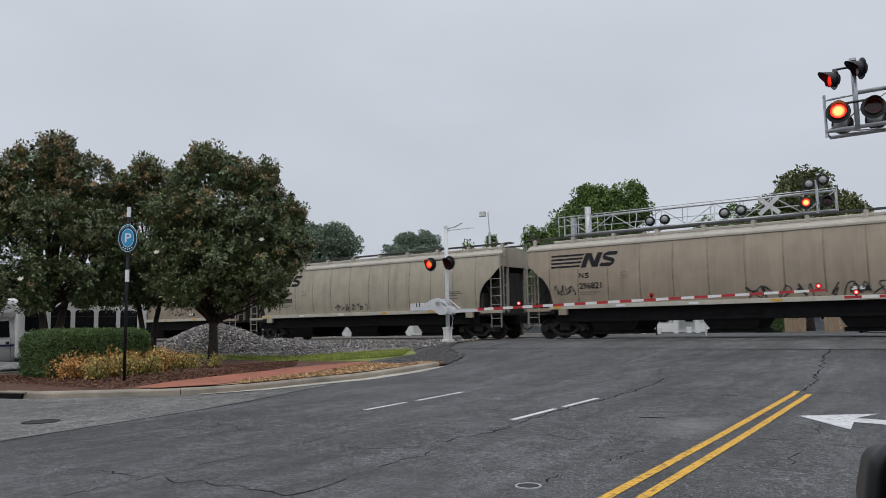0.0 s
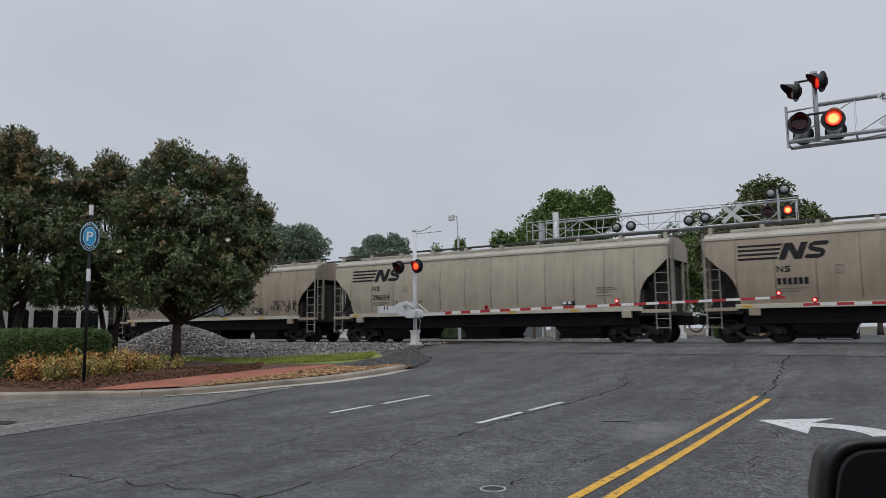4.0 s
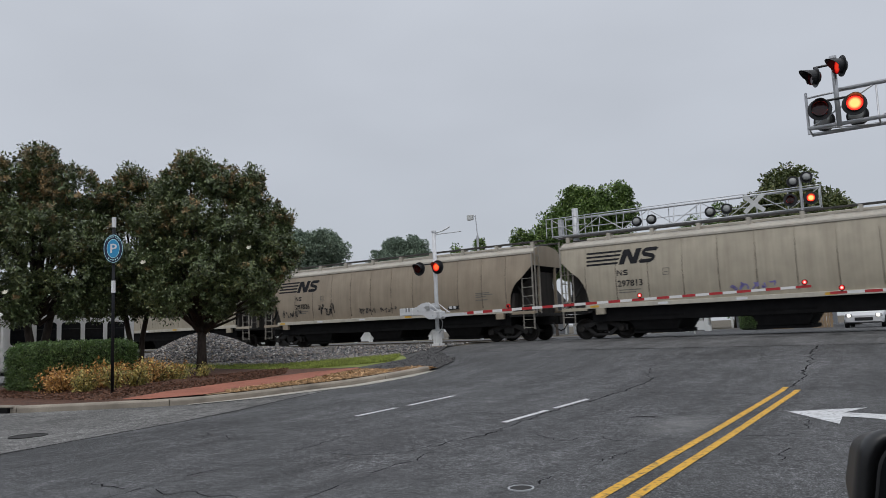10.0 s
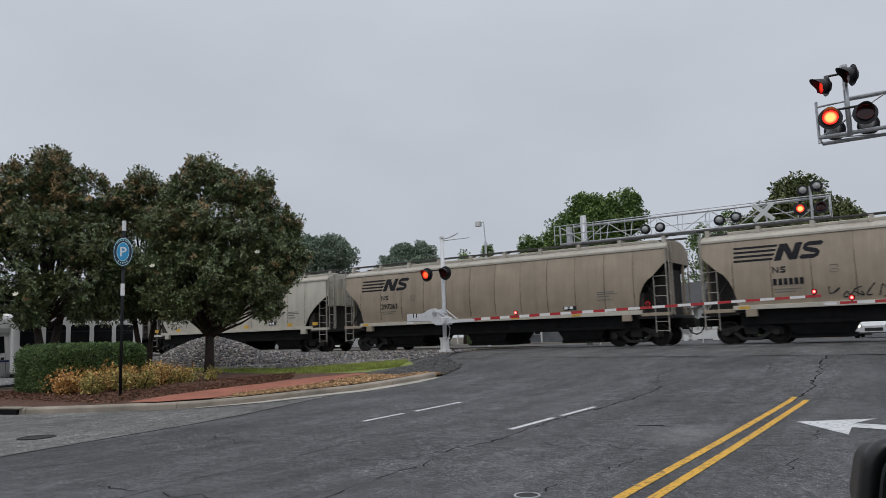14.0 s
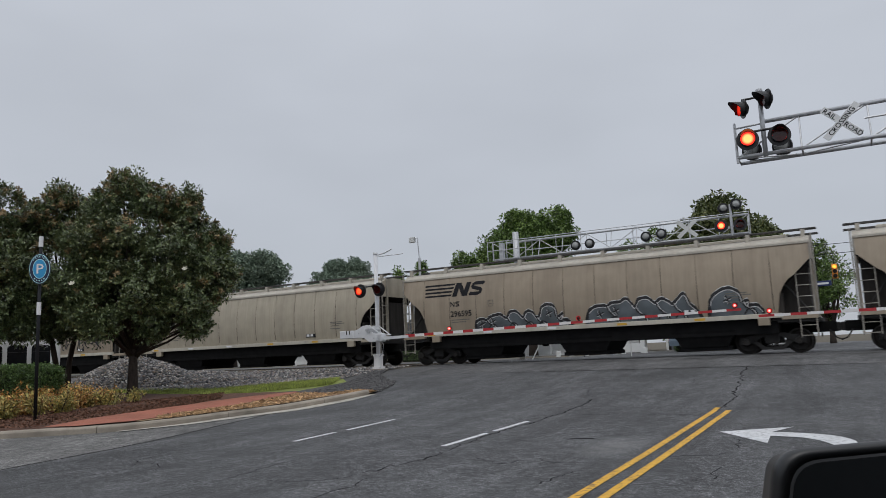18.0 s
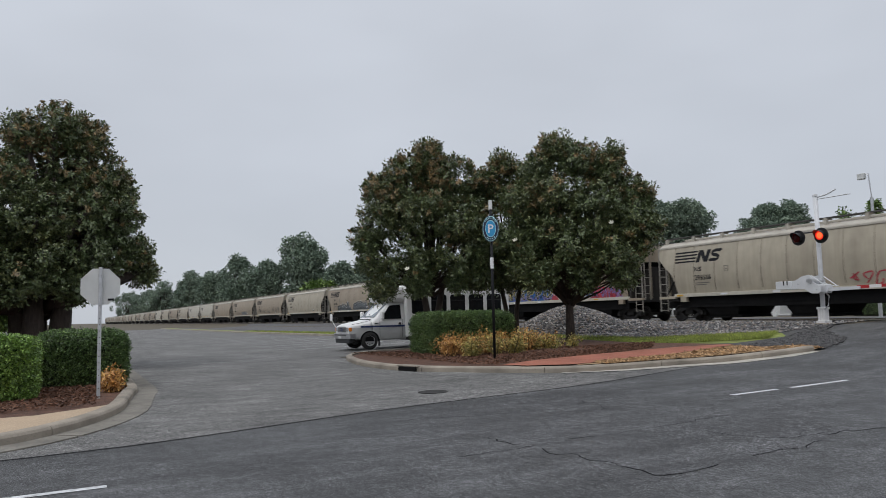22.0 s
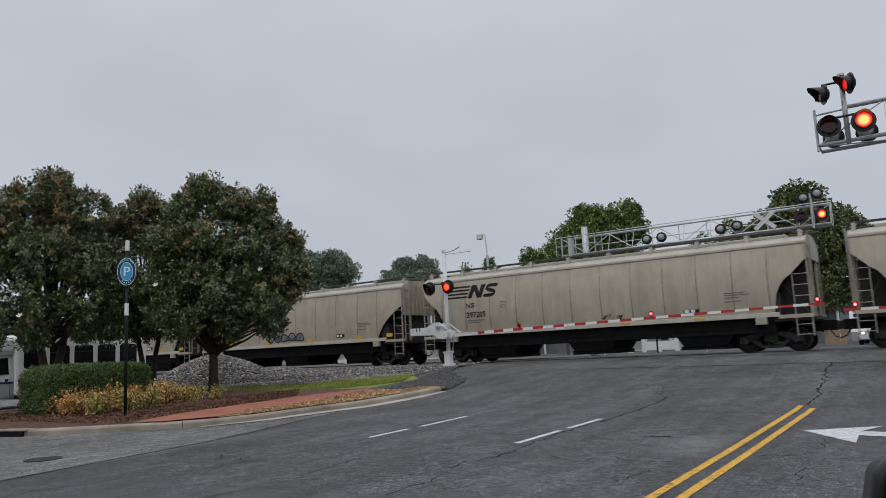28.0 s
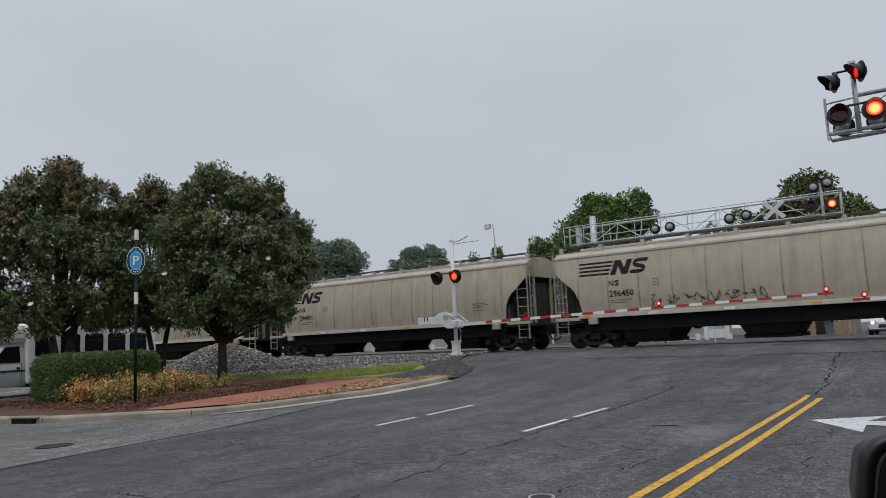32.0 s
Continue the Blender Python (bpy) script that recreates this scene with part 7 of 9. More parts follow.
def rosettes(rng, centres, axes, per, length, width):
    """Whorls of stiff folded leaves, each whorl round the end of a twig that points along its axis."""
    m = len(centres)
    n = m * per
    c, a = np.repeat(np.asarray(centres, float), per, 0), np.repeat(np.asarray(axes, float), per, 0)
    t1 = np.cross(a, rng.normal(size=(n, 3)) * 0.05 + np.repeat(rng.normal(size=(m, 3)), per, 0))
    t1 /= np.linalg.norm(t1, axis=1)[:, None] + 1e-9
    t2 = np.cross(a, t1)
    phi = (np.tile(np.arange(per) * 2.4, m) + rng.uniform(-0.3, 0.3, n))[:, None]
    th = np.radians(rng.uniform(18, 112, n))[:, None]
    d = np.cos(th) * a + np.sin(th) * (np.cos(phi) * t1 + np.sin(phi) * t2)
    nrm = a - d * (a * d).sum(1)[:, None]
    nrm /= np.linalg.norm(nrm, axis=1)[:, None] + 1e-9
    side = np.cross(d, nrm)
    p = c + a * rng.uniform(-0.13, 0.05, n)[:, None]
    L = (length * rng.uniform(0.7, 1.25, n))[:, None]
    w = (width * rng.uniform(0.8, 1.2, n))[:, None]
    v = np.stack([p, p + d * L * 0.55 + side * w * 0.5 + nrm * w * 0.16, p + d * L - nrm * L * 0.10, p + d * L * 0.55 - side * w * 0.5 + nrm * w * 0.16], 1).reshape(-1, 3)
    i = np.arange(n)[:, None] * 4
    return v, np.concatenate([i + np.array([[0, 1, 2]]), i + np.array([[0, 2, 3]])], 0)


def leaf_object(name, v, f, material, parent, label=""):
    me = bpy.data.meshes.new(name)
    me.vertices.add(len(v))
    me.vertices.foreach_set("co", np.asarray(v, np.float32).ravel())
    me.loops.add(len(f) * 3)
    me.loops.foreach_set("vertex_index", np.asarray(f, np.int32).ravel())
    me.polygons.add(len(f))
    me.polygons.foreach_set("loop_start", np.arange(len(f), dtype=np.int32) * 3)
    me.update(calc_edges=True)
    me.materials.append(MATS[material])
    ob = new(name, me)
    ob.parent = parent
    if label:
        ob["label"] = label
    return ob


def lump(bm, c, r, seed, rough=0.25):
    """A rough dark mass inside a crown."""
    s = bmesh.ops.create_icosphere(bm, subdivisions=2, radius=1.0)
    for q in s["verts"]:
        k = 1 + rough * noise.noise(q.co * 1.7 + Vector((seed, 0, 0)))
        q.co = Vector(c) + Vector((q.co.x * r[0], q.co.y * r[1], q.co.z * r[2])) * k


def tree(name, label, x, y, boughs, trunk_h, trunk_r, seed, flowers=0, stems=1, depth=1.9, back=True, spread=0.18):
    """A magnolia: boughs (across, height, radius) as seen from the street, filled out front and back, each a bunch of leaf rosettes with gaps between."""
    rng = np.random.default_rng(seed)
    g = gz(x, y) - 0.05
    root = thing(name, label, "tree", pose(x, y, g))
    d_ = math.hypot(x, y)
    fw, rt = np.array([x / d_, y / d_]), np.array([y / d_, -x / d_])
    bm = B()
    for k in range(stems):
        a = 2 * math.pi * k / max(1, stems) + seed
        off = spread * (stems > 1)
        tops = [(off * math.cos(a), off * math.sin(a), -0.1), (off * 1.3 * math.cos(a), off * 1.3 * math.sin(a), trunk_h * 0.5), (off * (3 if spread < 0.3 else 1.5) * math.cos(a), off * (3 if spread < 0.3 else 1.5) * math.sin(a), trunk_h)]
        path_tube(bm, tops, [trunk_r * 1.4 / stems ** 0.5, trunk_r / stems ** 0.5, trunk_r * 0.85 / stems ** 0.5], 9)
    part("trunk", bm, "bark", root, smooth=True)
    width = max(abs(s) + r for s, z, r in boughs)

    def gap(q):
        """Whether light falls through the crown here."""
        across = q[0] * rt[0] + q[1] * rt[1]
        return noise.noise(Vector((across * 1.5 + seed * 3.1, q[2] * 1.9, seed))) > 0.35 and q[2] > trunk_h + 0.8

    centres, axes, fillers, fill_r = [], [], [], []
    for s, z, r in boughs:
        reach = depth * math.sqrt(max(0.05, 1 - (s / width) ** 2)) * (1.0 if z < 6 else 0.55)
        for q in (-1, 0, 1) if back else (-1, 0):
            f = q * reach * rng.uniform(0.75, 1.1)
            rr = r * (0.95 if q else 0.98)
            zc = z - g - 0.25 * abs(q) * (z > 6)
            c = np.array([rt[0] * s + fw[0] * f, rt[1] * s + fw[1] * f, zc])
            st = Vector((0, 0, trunk_h * rng.uniform(0.75, 1.0)))
            e_ = Vector(c)
            mid = (st + e_) / 2 + Vector((rng.uniform(-0.3, 0.3), rng.uniform(-0.3, 0.3), rng.uniform(-0.1, 0.4)))
            if (st - e_).length > 0.6:
                part("limb", path_tube(B(), [st, mid, e_], [trunk_r * 0.42, trunk_r * 0.26, trunk_r * 0.08], 5), "bark", root, smooth=True)
            n = int((128 if q < 1 else 60) * rr ** 1.8) + 14
            d = rng.normal(size=(n, 3))
            d /= np.linalg.norm(d, axis=1)[:, None]
            keep = np.array([noise.noise(Vector((v_[0] * 2.1 + seed, v_[1] * 2.1 + s, v_[2] * 2.1 + z))) for v_ in d]) > -0.14
            d = d[keep]
            k_ = rng.uniform(0.35, 1.0, len(d)) ** 0.5
            tuft = 0.22
            centres.append(c + d * (k_ * np.maximum(0.1, rr - tuft * 0.4))[:, None] * np.array([1, 1, 0.84]))
            for _ in range(int(5 + 10 * rr)):
                g_ = rng.normal(size=3)
                spot = c + g_ / np.linalg.norm(g_) * rr * rng.uniform(0.15, 0.72)
                if gap(spot):
                    continue
                fillers.append(spot)
                fill_r.append(0.34 * rng.uniform(0.8, 1.25))
            aim = d * 0.8 + np.array([0, 0, 0.45]) + rng.normal(size=d.shape) * 0.3
            axes.append(aim / np.linalg.norm(aim, axis=1)[:, None])
    cc, ax = np.concatenate(centres), np.concatenate(axes)
    leafy = np.array([not gap(q) for q in cc])
    cc, ax = cc[leafy], ax[leafy]
    # bronze young growth towards the tips of the crown and in patches
    patch = np.array([noise.noise(Vector((q[0] * 0.55 + seed, q[1] * 0.55, q[2] * 0.55))) for q in cc])
    young = rng.uniform(0, 1, len(cc)) < np.clip(-0.02 + 0.62 * np.clip((cc[:, 2] - 5.0) / 2.6, 0, 1) + 0.45 * patch * (cc[:, 2] > 3.0) + 0.10 * (cc @ np.array([rt[0], rt[1], 0]) > 0.55 * width), 0.01, 0.7)
    for nm, pick, mm, lb in (("crown", ~young, "magnolia_leaf", "glossy dark green leaves"), ("young_growth", young, "magnolia_bronze_leaf", "bronze young leaves and rusty undersides")):
        v, f = rosettes(rng, cc[pick], ax[pick], 18, 0.135, 0.054)
        if nm == "crown":
            v2, f2 = leaf_cloud(rng, fillers, fill_r, 76, 0.135, 0.058, droop=0.1, squash=0.85, outward=0.7)
            v, f = np.concatenate([v, v2]), np.concatenate([f, f2 + len(v)])
        leaf_object(nm, v, f, mm, root, lb)
    k = 0
    while k < flowers:
        c = cc[rng.integers(len(cc))]
        if c[0] * fw[0] + c[1] * fw[1] > -depth * 0.8:
            continue
        k += 1
        bm = B()
        for q in range(6):
            a = 2 * math.pi * q / 6
            p = [(0, 0, 0), (0.07 * math.cos(a - 0.5), 0.07 * math.sin(a - 0.5), 0.04), (0.11 * math.cos(a), 0.11 * math.sin(a), 0.07), (0.07 * math.cos(a + 0.5), 0.07 * math.sin(a + 0.5), 0.04)]
            bm.faces.new([bm.verts.new(t) for t in p])
        part("blossom", bm, "blossom", root, "creamy white blossom", m=pose(c[0] - fw[0] * 0.3, c[1] - fw[1] * 0.3, c[2] + 0.1, 50, 0, 40))
    return root


tree("magnolia_tree", "dense dark green magnolia with rusty leaf undersides", -22.5, 17.25,
     [(s_ * 0.93 - 0.17, 1.62 + (z_ - 1.5) * 0.945, r_ * 0.95) for s_, z_, r_ in ((-0.3, 8.35, 0.85), (0.75, 7.8, 1.1), (-1.0, 7.4, 0.95), (1.95, 7.2, 1.0), (2.75, 6.4, 0.92), (-1.7, 5.9, 1.0), (-2.0, 4.4, 1.0), (-1.7, 3.3, 0.8), (-0.1, 6.1, 1.4), (1.45, 5.5, 1.5), (2.8, 5.0, 0.95), (3.0, 4.1, 0.85), (-1.1, 4.5, 1.35), (0.5, 4.0, 1.6), (2.0, 3.7, 1.35), (-0.9, 2.9, 0.9), (0.85, 2.7, 0.75), (2.4, 2.8, 0.7), (2.15, 7.7, 0.75), (3.2, 5.9, 0.7), (3.5, 4.7, 0.7))], 1.85, 0.165, 3, 2)
tree("magnolia_tree", "broad dark green magnolia behind the hedge with a white blossom", -26.2, 13.2,
     [(0, 8.15, 0.95), (-1.05, 7.55, 0.95), (1.1, 7.3, 1.05), (-2.0, 6.85, 1.0), (-2.6, 4.7, 0.9), (-1.9, 5.4, 1.3), (-0.45, 5.6, 1.55), (1.2, 5.3, 1.35), (-2.25, 3.8, 0.95), (-0.75, 3.7, 1.35), (1.15, 3.8, 1.3), (-2.0, 2.65, 0.75), (-0.55, 2.7, 0.65), (1.0, 2.85, 0.6), (1.9, 3.0, 0.6), (1.95, 4.35, 0.9), (-0.1, 7.2, 1.1), (0.2, 6.5, 1.1), (-1.2, 6.4, 1.1)], 2.9, 0.2, 8, 1, 2, 1.3, False)
tree("magnolia_tree", "dark green magnolia standing between two others", -25.6, 16.6,
     [(-0.23, 7.89, 0.72), (-0.09, 6.63, 1.08), (1.35, 5.19, 0.90), (-1.80, 5.19, 0.90), (-1.17, 6.09, 0.90), (0.72, 5.91, 0.90), (-1.17, 4.83, 1.17), (0.54, 4.65, 1.26), (-0.36, 4.11, 1.08), (-1.35, 3.93, 0.81), (1.08, 3.75, 0.90), (-0.3, 3.1, 0.95), (-1.4, 3.1, 0.9), (0.9, 3.1, 0.9), (1.8, 3.6, 0.9), (1.6, 4.9, 1.0), (-0.95, 7.25, 0.8), (0.55, 7.4, 0.85), (1.5, 6.5, 0.85), (-1.6, 6.7, 0.8)], 3.0, 0.14, 14, 0, 2, 1.0, False)
tree("magnolia_tree", "tall dark magnolia behind clipped hedges at the corner", -28.0, -0.7,
     [(s_ * 0.9, z_, r_ * 0.95) for s_, z_, r_ in ((0.3, 8.4, 1.25), (-0.75, 8.1, 0.9), (1.35, 8.1, 1.05), (-1.2, 6.8, 1.0), (0.25, 6.7, 1.55), (1.9, 6.8, 1.2), (2.6, 6.35, 0.7), (-1.8, 5.15, 1.4), (-0.35, 5.1, 1.7), (1.35, 5.2, 1.7), (2.5, 5.1, 1.0), (3.1, 3.95, 0.9), (1.75, 3.75, 1.35), (-0.15, 3.5, 1.7), (-1.85, 3.5, 1.5), (3.55, 3.3, 0.5), (-3.1, 4.1, 1.5), (-3.4, 2.8, 1.3), (0.95, 2.7, 0.85), (-1.0, 2.65, 0.9), (-2.4, 2.0, 0.9))], 2.5, 0.75, 21, 0, 5, spread=0.5)


def hedge(label, x0, x1, y0, y1, h, seed, leafm, n):
    """A clipped hedge: boxy leaf mass over a solid heart, coloured dark as shade."""
    rng = np.random.default_rng(seed)
    z = gz((x0 + x1) / 2, (y0 + y1) / 2) + 0.08
    root = thing("hedge", label, "hedge", pose((x0 + x1) / 2, (y0 + y1) / 2, z))
    a, b = (x1 - x0) / 2, (y1 - y0) / 2
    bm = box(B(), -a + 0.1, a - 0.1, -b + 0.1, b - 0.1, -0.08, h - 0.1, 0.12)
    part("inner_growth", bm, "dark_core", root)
    # surface points of the rounded block
    p = rng.uniform(-1, 1, (n, 3))
    face = rng.choice(5, n, p=np.array([b * h, b * h, a * h, a * h, 1.6 * a * b]) / (2 * b * h + 2 * a * h + 1.6 * a * b))
    for k in range(4):
        p[face == k, k // 2] = 1 if k % 2 else -1
    p[face == 4, 2] = 1
    q = np.sign(p) * np.abs(p) ** 1.0
    ln = (np.abs(p) ** 7).sum(1) ** (1 / 7)
    q = p / ln[:, None]
    c = np.stack([q[:, 0] * a, q[:, 1] * b, h / 2 + q[:, 2] * h / 2], 1) + rng.normal(size=(n, 3)) * 0.03
    c += np.array([0.05 * noise.noise(Vector((t[0] * 2, t[1] * 2, t[2] * 2 + seed))) for t in c])[:, None]
    v, f = leaf_cloud(rng, c, np.full(n, 0.05), 5, 0.052, 0.032, droop=0.0)
    leaf_object("foliage", v, f, leafm, root)
    return root


hedge("clipped dark green box hedge on the planted island", -23.9, -21.7, 11.0, 14.3, 1.42, 31, "hedge_leaf", 12000)
hedge("clipped bright green box hedge at the street corner", -18.0, -15.5, -1.85, -0.6, 1.16, 33, "young_hedge_leaf", 12000)
hedge("clipped green box hedge behind another at the corner", -21.5, -18.2, -0.6, 1.22, 1.22, 35, "hedge_leaf", 11000)
hedge("clipped hedge row by the corner tree", -27, -24.5, -9.5, -2.6, 1.3, 36, "young_hedge_leaf", 4500)


def shrub(x, y, r, h, seed, leafm="shrub_leaf", label="low shrub with yellow-orange leaves"):
    rng = np.random.default_rng(seed)
    root = thing("shrub", label, "shrub", pose(x, y, gz(x, y) + 0.08), group="shrubs on the island")
    bm = B()
    cs = []
    for k in range(9):
        a, t = rng.uniform(0, 6.28), rng.uniform(0.1, 0.9)
        e_ = (r * t * math.cos(a), r * t * math.sin(a), h * rng.uniform(0.55, 1.0))
        tube(bm, (0, 0, -0.05), e_, 0.012, 0.005, 5, False)
        for q in range(4):
            s = 0.35 + 0.65 * q / 3
            cs.append((e_[0] * s, e_[1] * s, e_[2] * s))
    part("branching_stem", bm, "bark", root)
    v, f = leaf_cloud(rng, cs, np.full(len(cs), 0.17), 15, 0.08, 0.045, droop=0.3)
    leaf_object("leaves", v, f, leafm if seed % 3 else "shrub_green_leaf", root)


rs = random.Random(4)
for k in range(26):
    t = k / 25
    shrub(-20.6 + 0.9 * math.sin(k * 2.1) + 0.3 * t - 0.9 * (t > 0.6), 10.75 + 4.7 * t + 0.3 * math.sin(k * 1.3), 0.55, (0.62 + 0.25 * rs.random()) * (1 - 0.35 * (t > 0.8)), 50 + k)
shrub(-16.6, 0.75, 0.22, 0.35, 91)
shrub(-17.3, 0.85, 0.25, 0.45, 92)


def stones(name, label, spots, material, size, seed):
    """Loose crushed stones, each a rough little solid."""
    rng = np.random.default_rng(seed)
    n = len(spots)
    base = np.array([(1, 0, 0), (-1, 0, 0), (0, 1, 0), (0, -1, 0), (0, 0, 1), (0, 0, -1)], float)
    tri = np.array([(4, 0, 2), (4, 2, 1), (4, 1, 3), (4, 3, 0), (5, 2, 0), (5, 1, 2), (5, 3, 1), (5, 0, 3)])
    sc = size * rng.uniform(0.5, 1.2, (n, 1, 1)) * rng.uniform(0.6, 1.3, (n, 6, 1))
    q = rng.normal(size=(n, 3, 3))
    q, _ = np.linalg.qr(q)
    v = np.einsum("kj,nji->nki", base, q) * sc * np.array([1, 1, 0.75]) + np.asarray(spots)[:, None, :]
    f = (tri[None] + 6 * np.arange(n)[:, None, None]).reshape(-1, 3)
    ob = leaf_object(name, v.reshape(-1, 3), f, material, None)
    return tagged(ob, label, "gravel", "", "stuff")


def island_random(m):
    m_ = MATS[m]
    n, l = m_.node_tree.nodes, m_.node_tree.links
    b = n["Principled BSDF"]
    old = b.inputs["Base Color"].links[0].from_socket
    g = n.new("ShaderNodeNewGeometry")
    mr = n.new("ShaderNodeMapRange")
    mr.inputs["To Min"].default_value, mr.inputs["To Max"].default_value = 0.45, 1.75
    l.new(g.outputs["Random Per Island"], mr.inputs[0])
    sc = n.new("ShaderNodeVectorMath")
    sc.operation = "SCALE"
    l.new(old, sc.inputs[0])
    l.new(mr.outputs[0], sc.inputs["Scale"])
    l.new(sc.outputs[0], b.inputs["Base Color"])


def stone_tones(m, stops):
    """A tone for each loose stone out of a few."""
    n, l = MATS[m].node_tree.nodes, MATS[m].node_tree.links
    b = n["Principled BSDF"]
    g = n.new("ShaderNodeNewGeometry")
    rp = n.new("ShaderNodeValToRGB")
    el = rp.color_ramp.elements
    el[0].position, el[0].color = stops[0][0], (*stops[0][1], 1)
    el[1].position, el[1].color = stops[-1][0], (*stops[-1][1], 1)
    for pos, c in stops[1:-1]:
        el.new(pos).color = (*c, 1)
    l.new(g.outputs["Random Per Island"], rp.inputs[0])
    l.new(rp.outputs[0], b.inputs["Base Color"])


stone_tones("stone", ((0, (0.05, 0.05, 0.053)), (0.35, (0.12, 0.118, 0.12)), (0.6, (0.24, 0.235, 0.24)), (0.78, (0.22, 0.165, 0.12)), (1, (0.52, 0.51, 0.49))))
for m_name in ("dark_stone", "dry_litter", "grass_blade", "mulch_chip"):
    if m_name == "mulch_chip":
        mat("mulch_chip", (0.115, 0.056, 0.034), 0.9, vary=0.3)
    island_random(m_name)


def pile_z(x, y):
    """A long heap of gravel by the tracks."""
    g = gz(x, y)
    d1 = ((x + 29.0) / 4.2) ** 2 + ((y - 22.2) / 2.0) ** 2
    d2 = ((x + 25.6) / 3.4) ** 2 + ((y - 23.2) / 1.6) ** 2
    h = max(1.26 * max(0, 1 - d1 ** 0.75), 0.42 * max(0, 1 - d2 ** 0.7))
    return g + 0.03 + h


pv, pf = [], []
NX, NY = 60, 24
for j in range(NY + 1):
    for i in range(NX + 1):
        x, y = -34.5 + 13 * i / NX, 19.8 + 5.4 * j / NY
        pv.append((x, y, pile_z(x, y) + 0.05 * noise.noise(Vector((x * 3, y * 3, 0)))))
for j in range(NY):
    for i in range(NX):
        k = j * (NX + 1) + i
        pf.append((k, k + 1, k + NX + 2, k + NX + 1))
tagged(pydata("gravel_pile", pv, pf, "ballast"), "heap of grey crushed stone beside the tracks", "gravel pile", "", "structure")
rg2 = np.random.default_rng(7)
sp = []
for _ in range(15000):
    x, y = rg2.uniform(-34, -22), rg2.uniform(20, 24.5)
    z = pile_z(x, y)
    if z - gz(x, y) > 0.08:
        sp.append((x, y, z + 0.02))
stones("pile_stones", "crushed grey stones on the heap", sp, "stone", 0.082, 9)
sp = [(x, y, gz(x, y) + 0.05) for x, y in zip(rg2.uniform(-34, -17.2, 5200), rg2.uniform(22.3, 27.9, 5200)) if x < -17.4 - 0.25 * max(0, 23 - y) and not (y > 20 and x > -16)]
stones("ballast_stones", "dark crushed stones along the tracks", sp, "stone", 0.06, 10)
sp = [(x, y, gz(x, y) + 0.03) for x, y in zip(rg2.uniform(-17.6, -12.8, 4200), rg2.uniform(17.6, 25.4, 4200)) if float(np.interp(y, [17.6, 18.6, 21.8, 25.4], [-15.6, -15.8, -16.4, -17.8])) < x < float(np.interp(y, [17.6, 18.6, 20.3, 21.6, 23.6, 25.4], [-14.2, -12.9, -13.5, -14.2, -16.3, -17.15]))]
stones("loose_stones", "loose stones spilled at the edge of the asphalt", sp, "dark_stone", 0.045, 12)


sp = []
for a, b in rg2.uniform(0, 1, (3200, 2)):
    x = -28 + 10.2 * a
    y0 = float(np.interp(x, [-28, -24.4, -20.8, -19.0, -17.4], [20.2, 19.65, 20.1, 21.5, 22.7]))
    sp.append((x, y0 + (22.8 - y0) * b, gz(x, y0 + (22.8 - y0) * b) + 0.07))
stones("ballast_stones", "crushed grey stones spread beside the grass", sp, "stone", 0.07, 11)


def blades(name, label, area, n, length, width, material, seed, lay=0.2):
    """Grass blades, straw or bark chips strewn over the ground: area gives a spot from two random numbers."""
    rng = np.random.default_rng(seed)
    v, f = [], []
    p = np.array([area(a, b) for a, b in rng.uniform(0, 1, (n, 2))])
    ax = rng.normal(size=(n, 3))
    ax[:, 2] = np.abs(ax[:, 2]) * (1 - lay) * 2 + (0.05 if lay > 0.5 else 0.6)
    ax /= np.linalg.norm(ax, axis=1)[:, None]
    sd_ = np.cross(ax, rng.normal(size=(n, 3)))
    sd_ /= np.linalg.norm(sd_, axis=1)[:, None]
    L = (length * rng.uniform(0.5, 1.3, n))[:, None]
    vv = np.stack([p - sd_ * width, p + sd_ * width, p + ax * L], 1).reshape(-1, 3)
    ff = np.arange(n * 3).reshape(-1, 3)
    return tagged(leaf_object(name, vv, ff, material, None), label, "ground cover", "", "stuff")


def strip(a0, a1, b0, b1, dz):
    """A spot on the land between two edges."""
    def spot(s, t):
        x = (a0[0] + (a1[0] - a0[0]) * s) * (1 - t) + (b0[0] + (b1[0] - b0[0]) * s) * t
        y = (a0[1] + (a1[1] - a0[1]) * s) * (1 - t) + (b0[1] + (b1[1] - b0[1]) * s) * t
        return (x, y, gz(x, y) + dz)
    return spot


blades("grass_blades", "short yellow-green grass by the gravel", strip((-20.8, 20.0), (-17.35, 22.5), (-18.9, 18.15), (-16.4, 20.8), 0.055), 16000, 0.12, 0.010, "grass_blade", 61)
blades("grass_blades", "thin grass under the magnolia", strip((-28, 20.2), (-20.8, 20.0), (-27, 19.0), (-18.9, 18.1), 0.06), 8000, 0.10, 0.008, "grass_blade", 62)
blades("bark_chips", "loose bark chips on the island bed", strip((-26.0, 9.5), (-18.6, 17.8), (-16.4, 9.7), (-17.2, 16.3), 0.17), 12000, 0.09, 0.02, "mulch_chip", 63, 0.9)
blades("bark_chips", "loose bark chips on the corner bed", strip((-22, 0.9), (-13.9, 0.4), (-20, -4), (-13.0, -4), 0.15), 9000, 0.09, 0.02, "mulch_chip", 64, 0.9)
blades("leaf_litter", "tan dry leaf litter along the kerb", strip((-14.8, 12.0), (-15.0, 17.4), (-14.15, 11.8), (-13.3, 17.1), 0.18), 3200, 0.10, 0.025, "dry_litter", 65, 0.9)
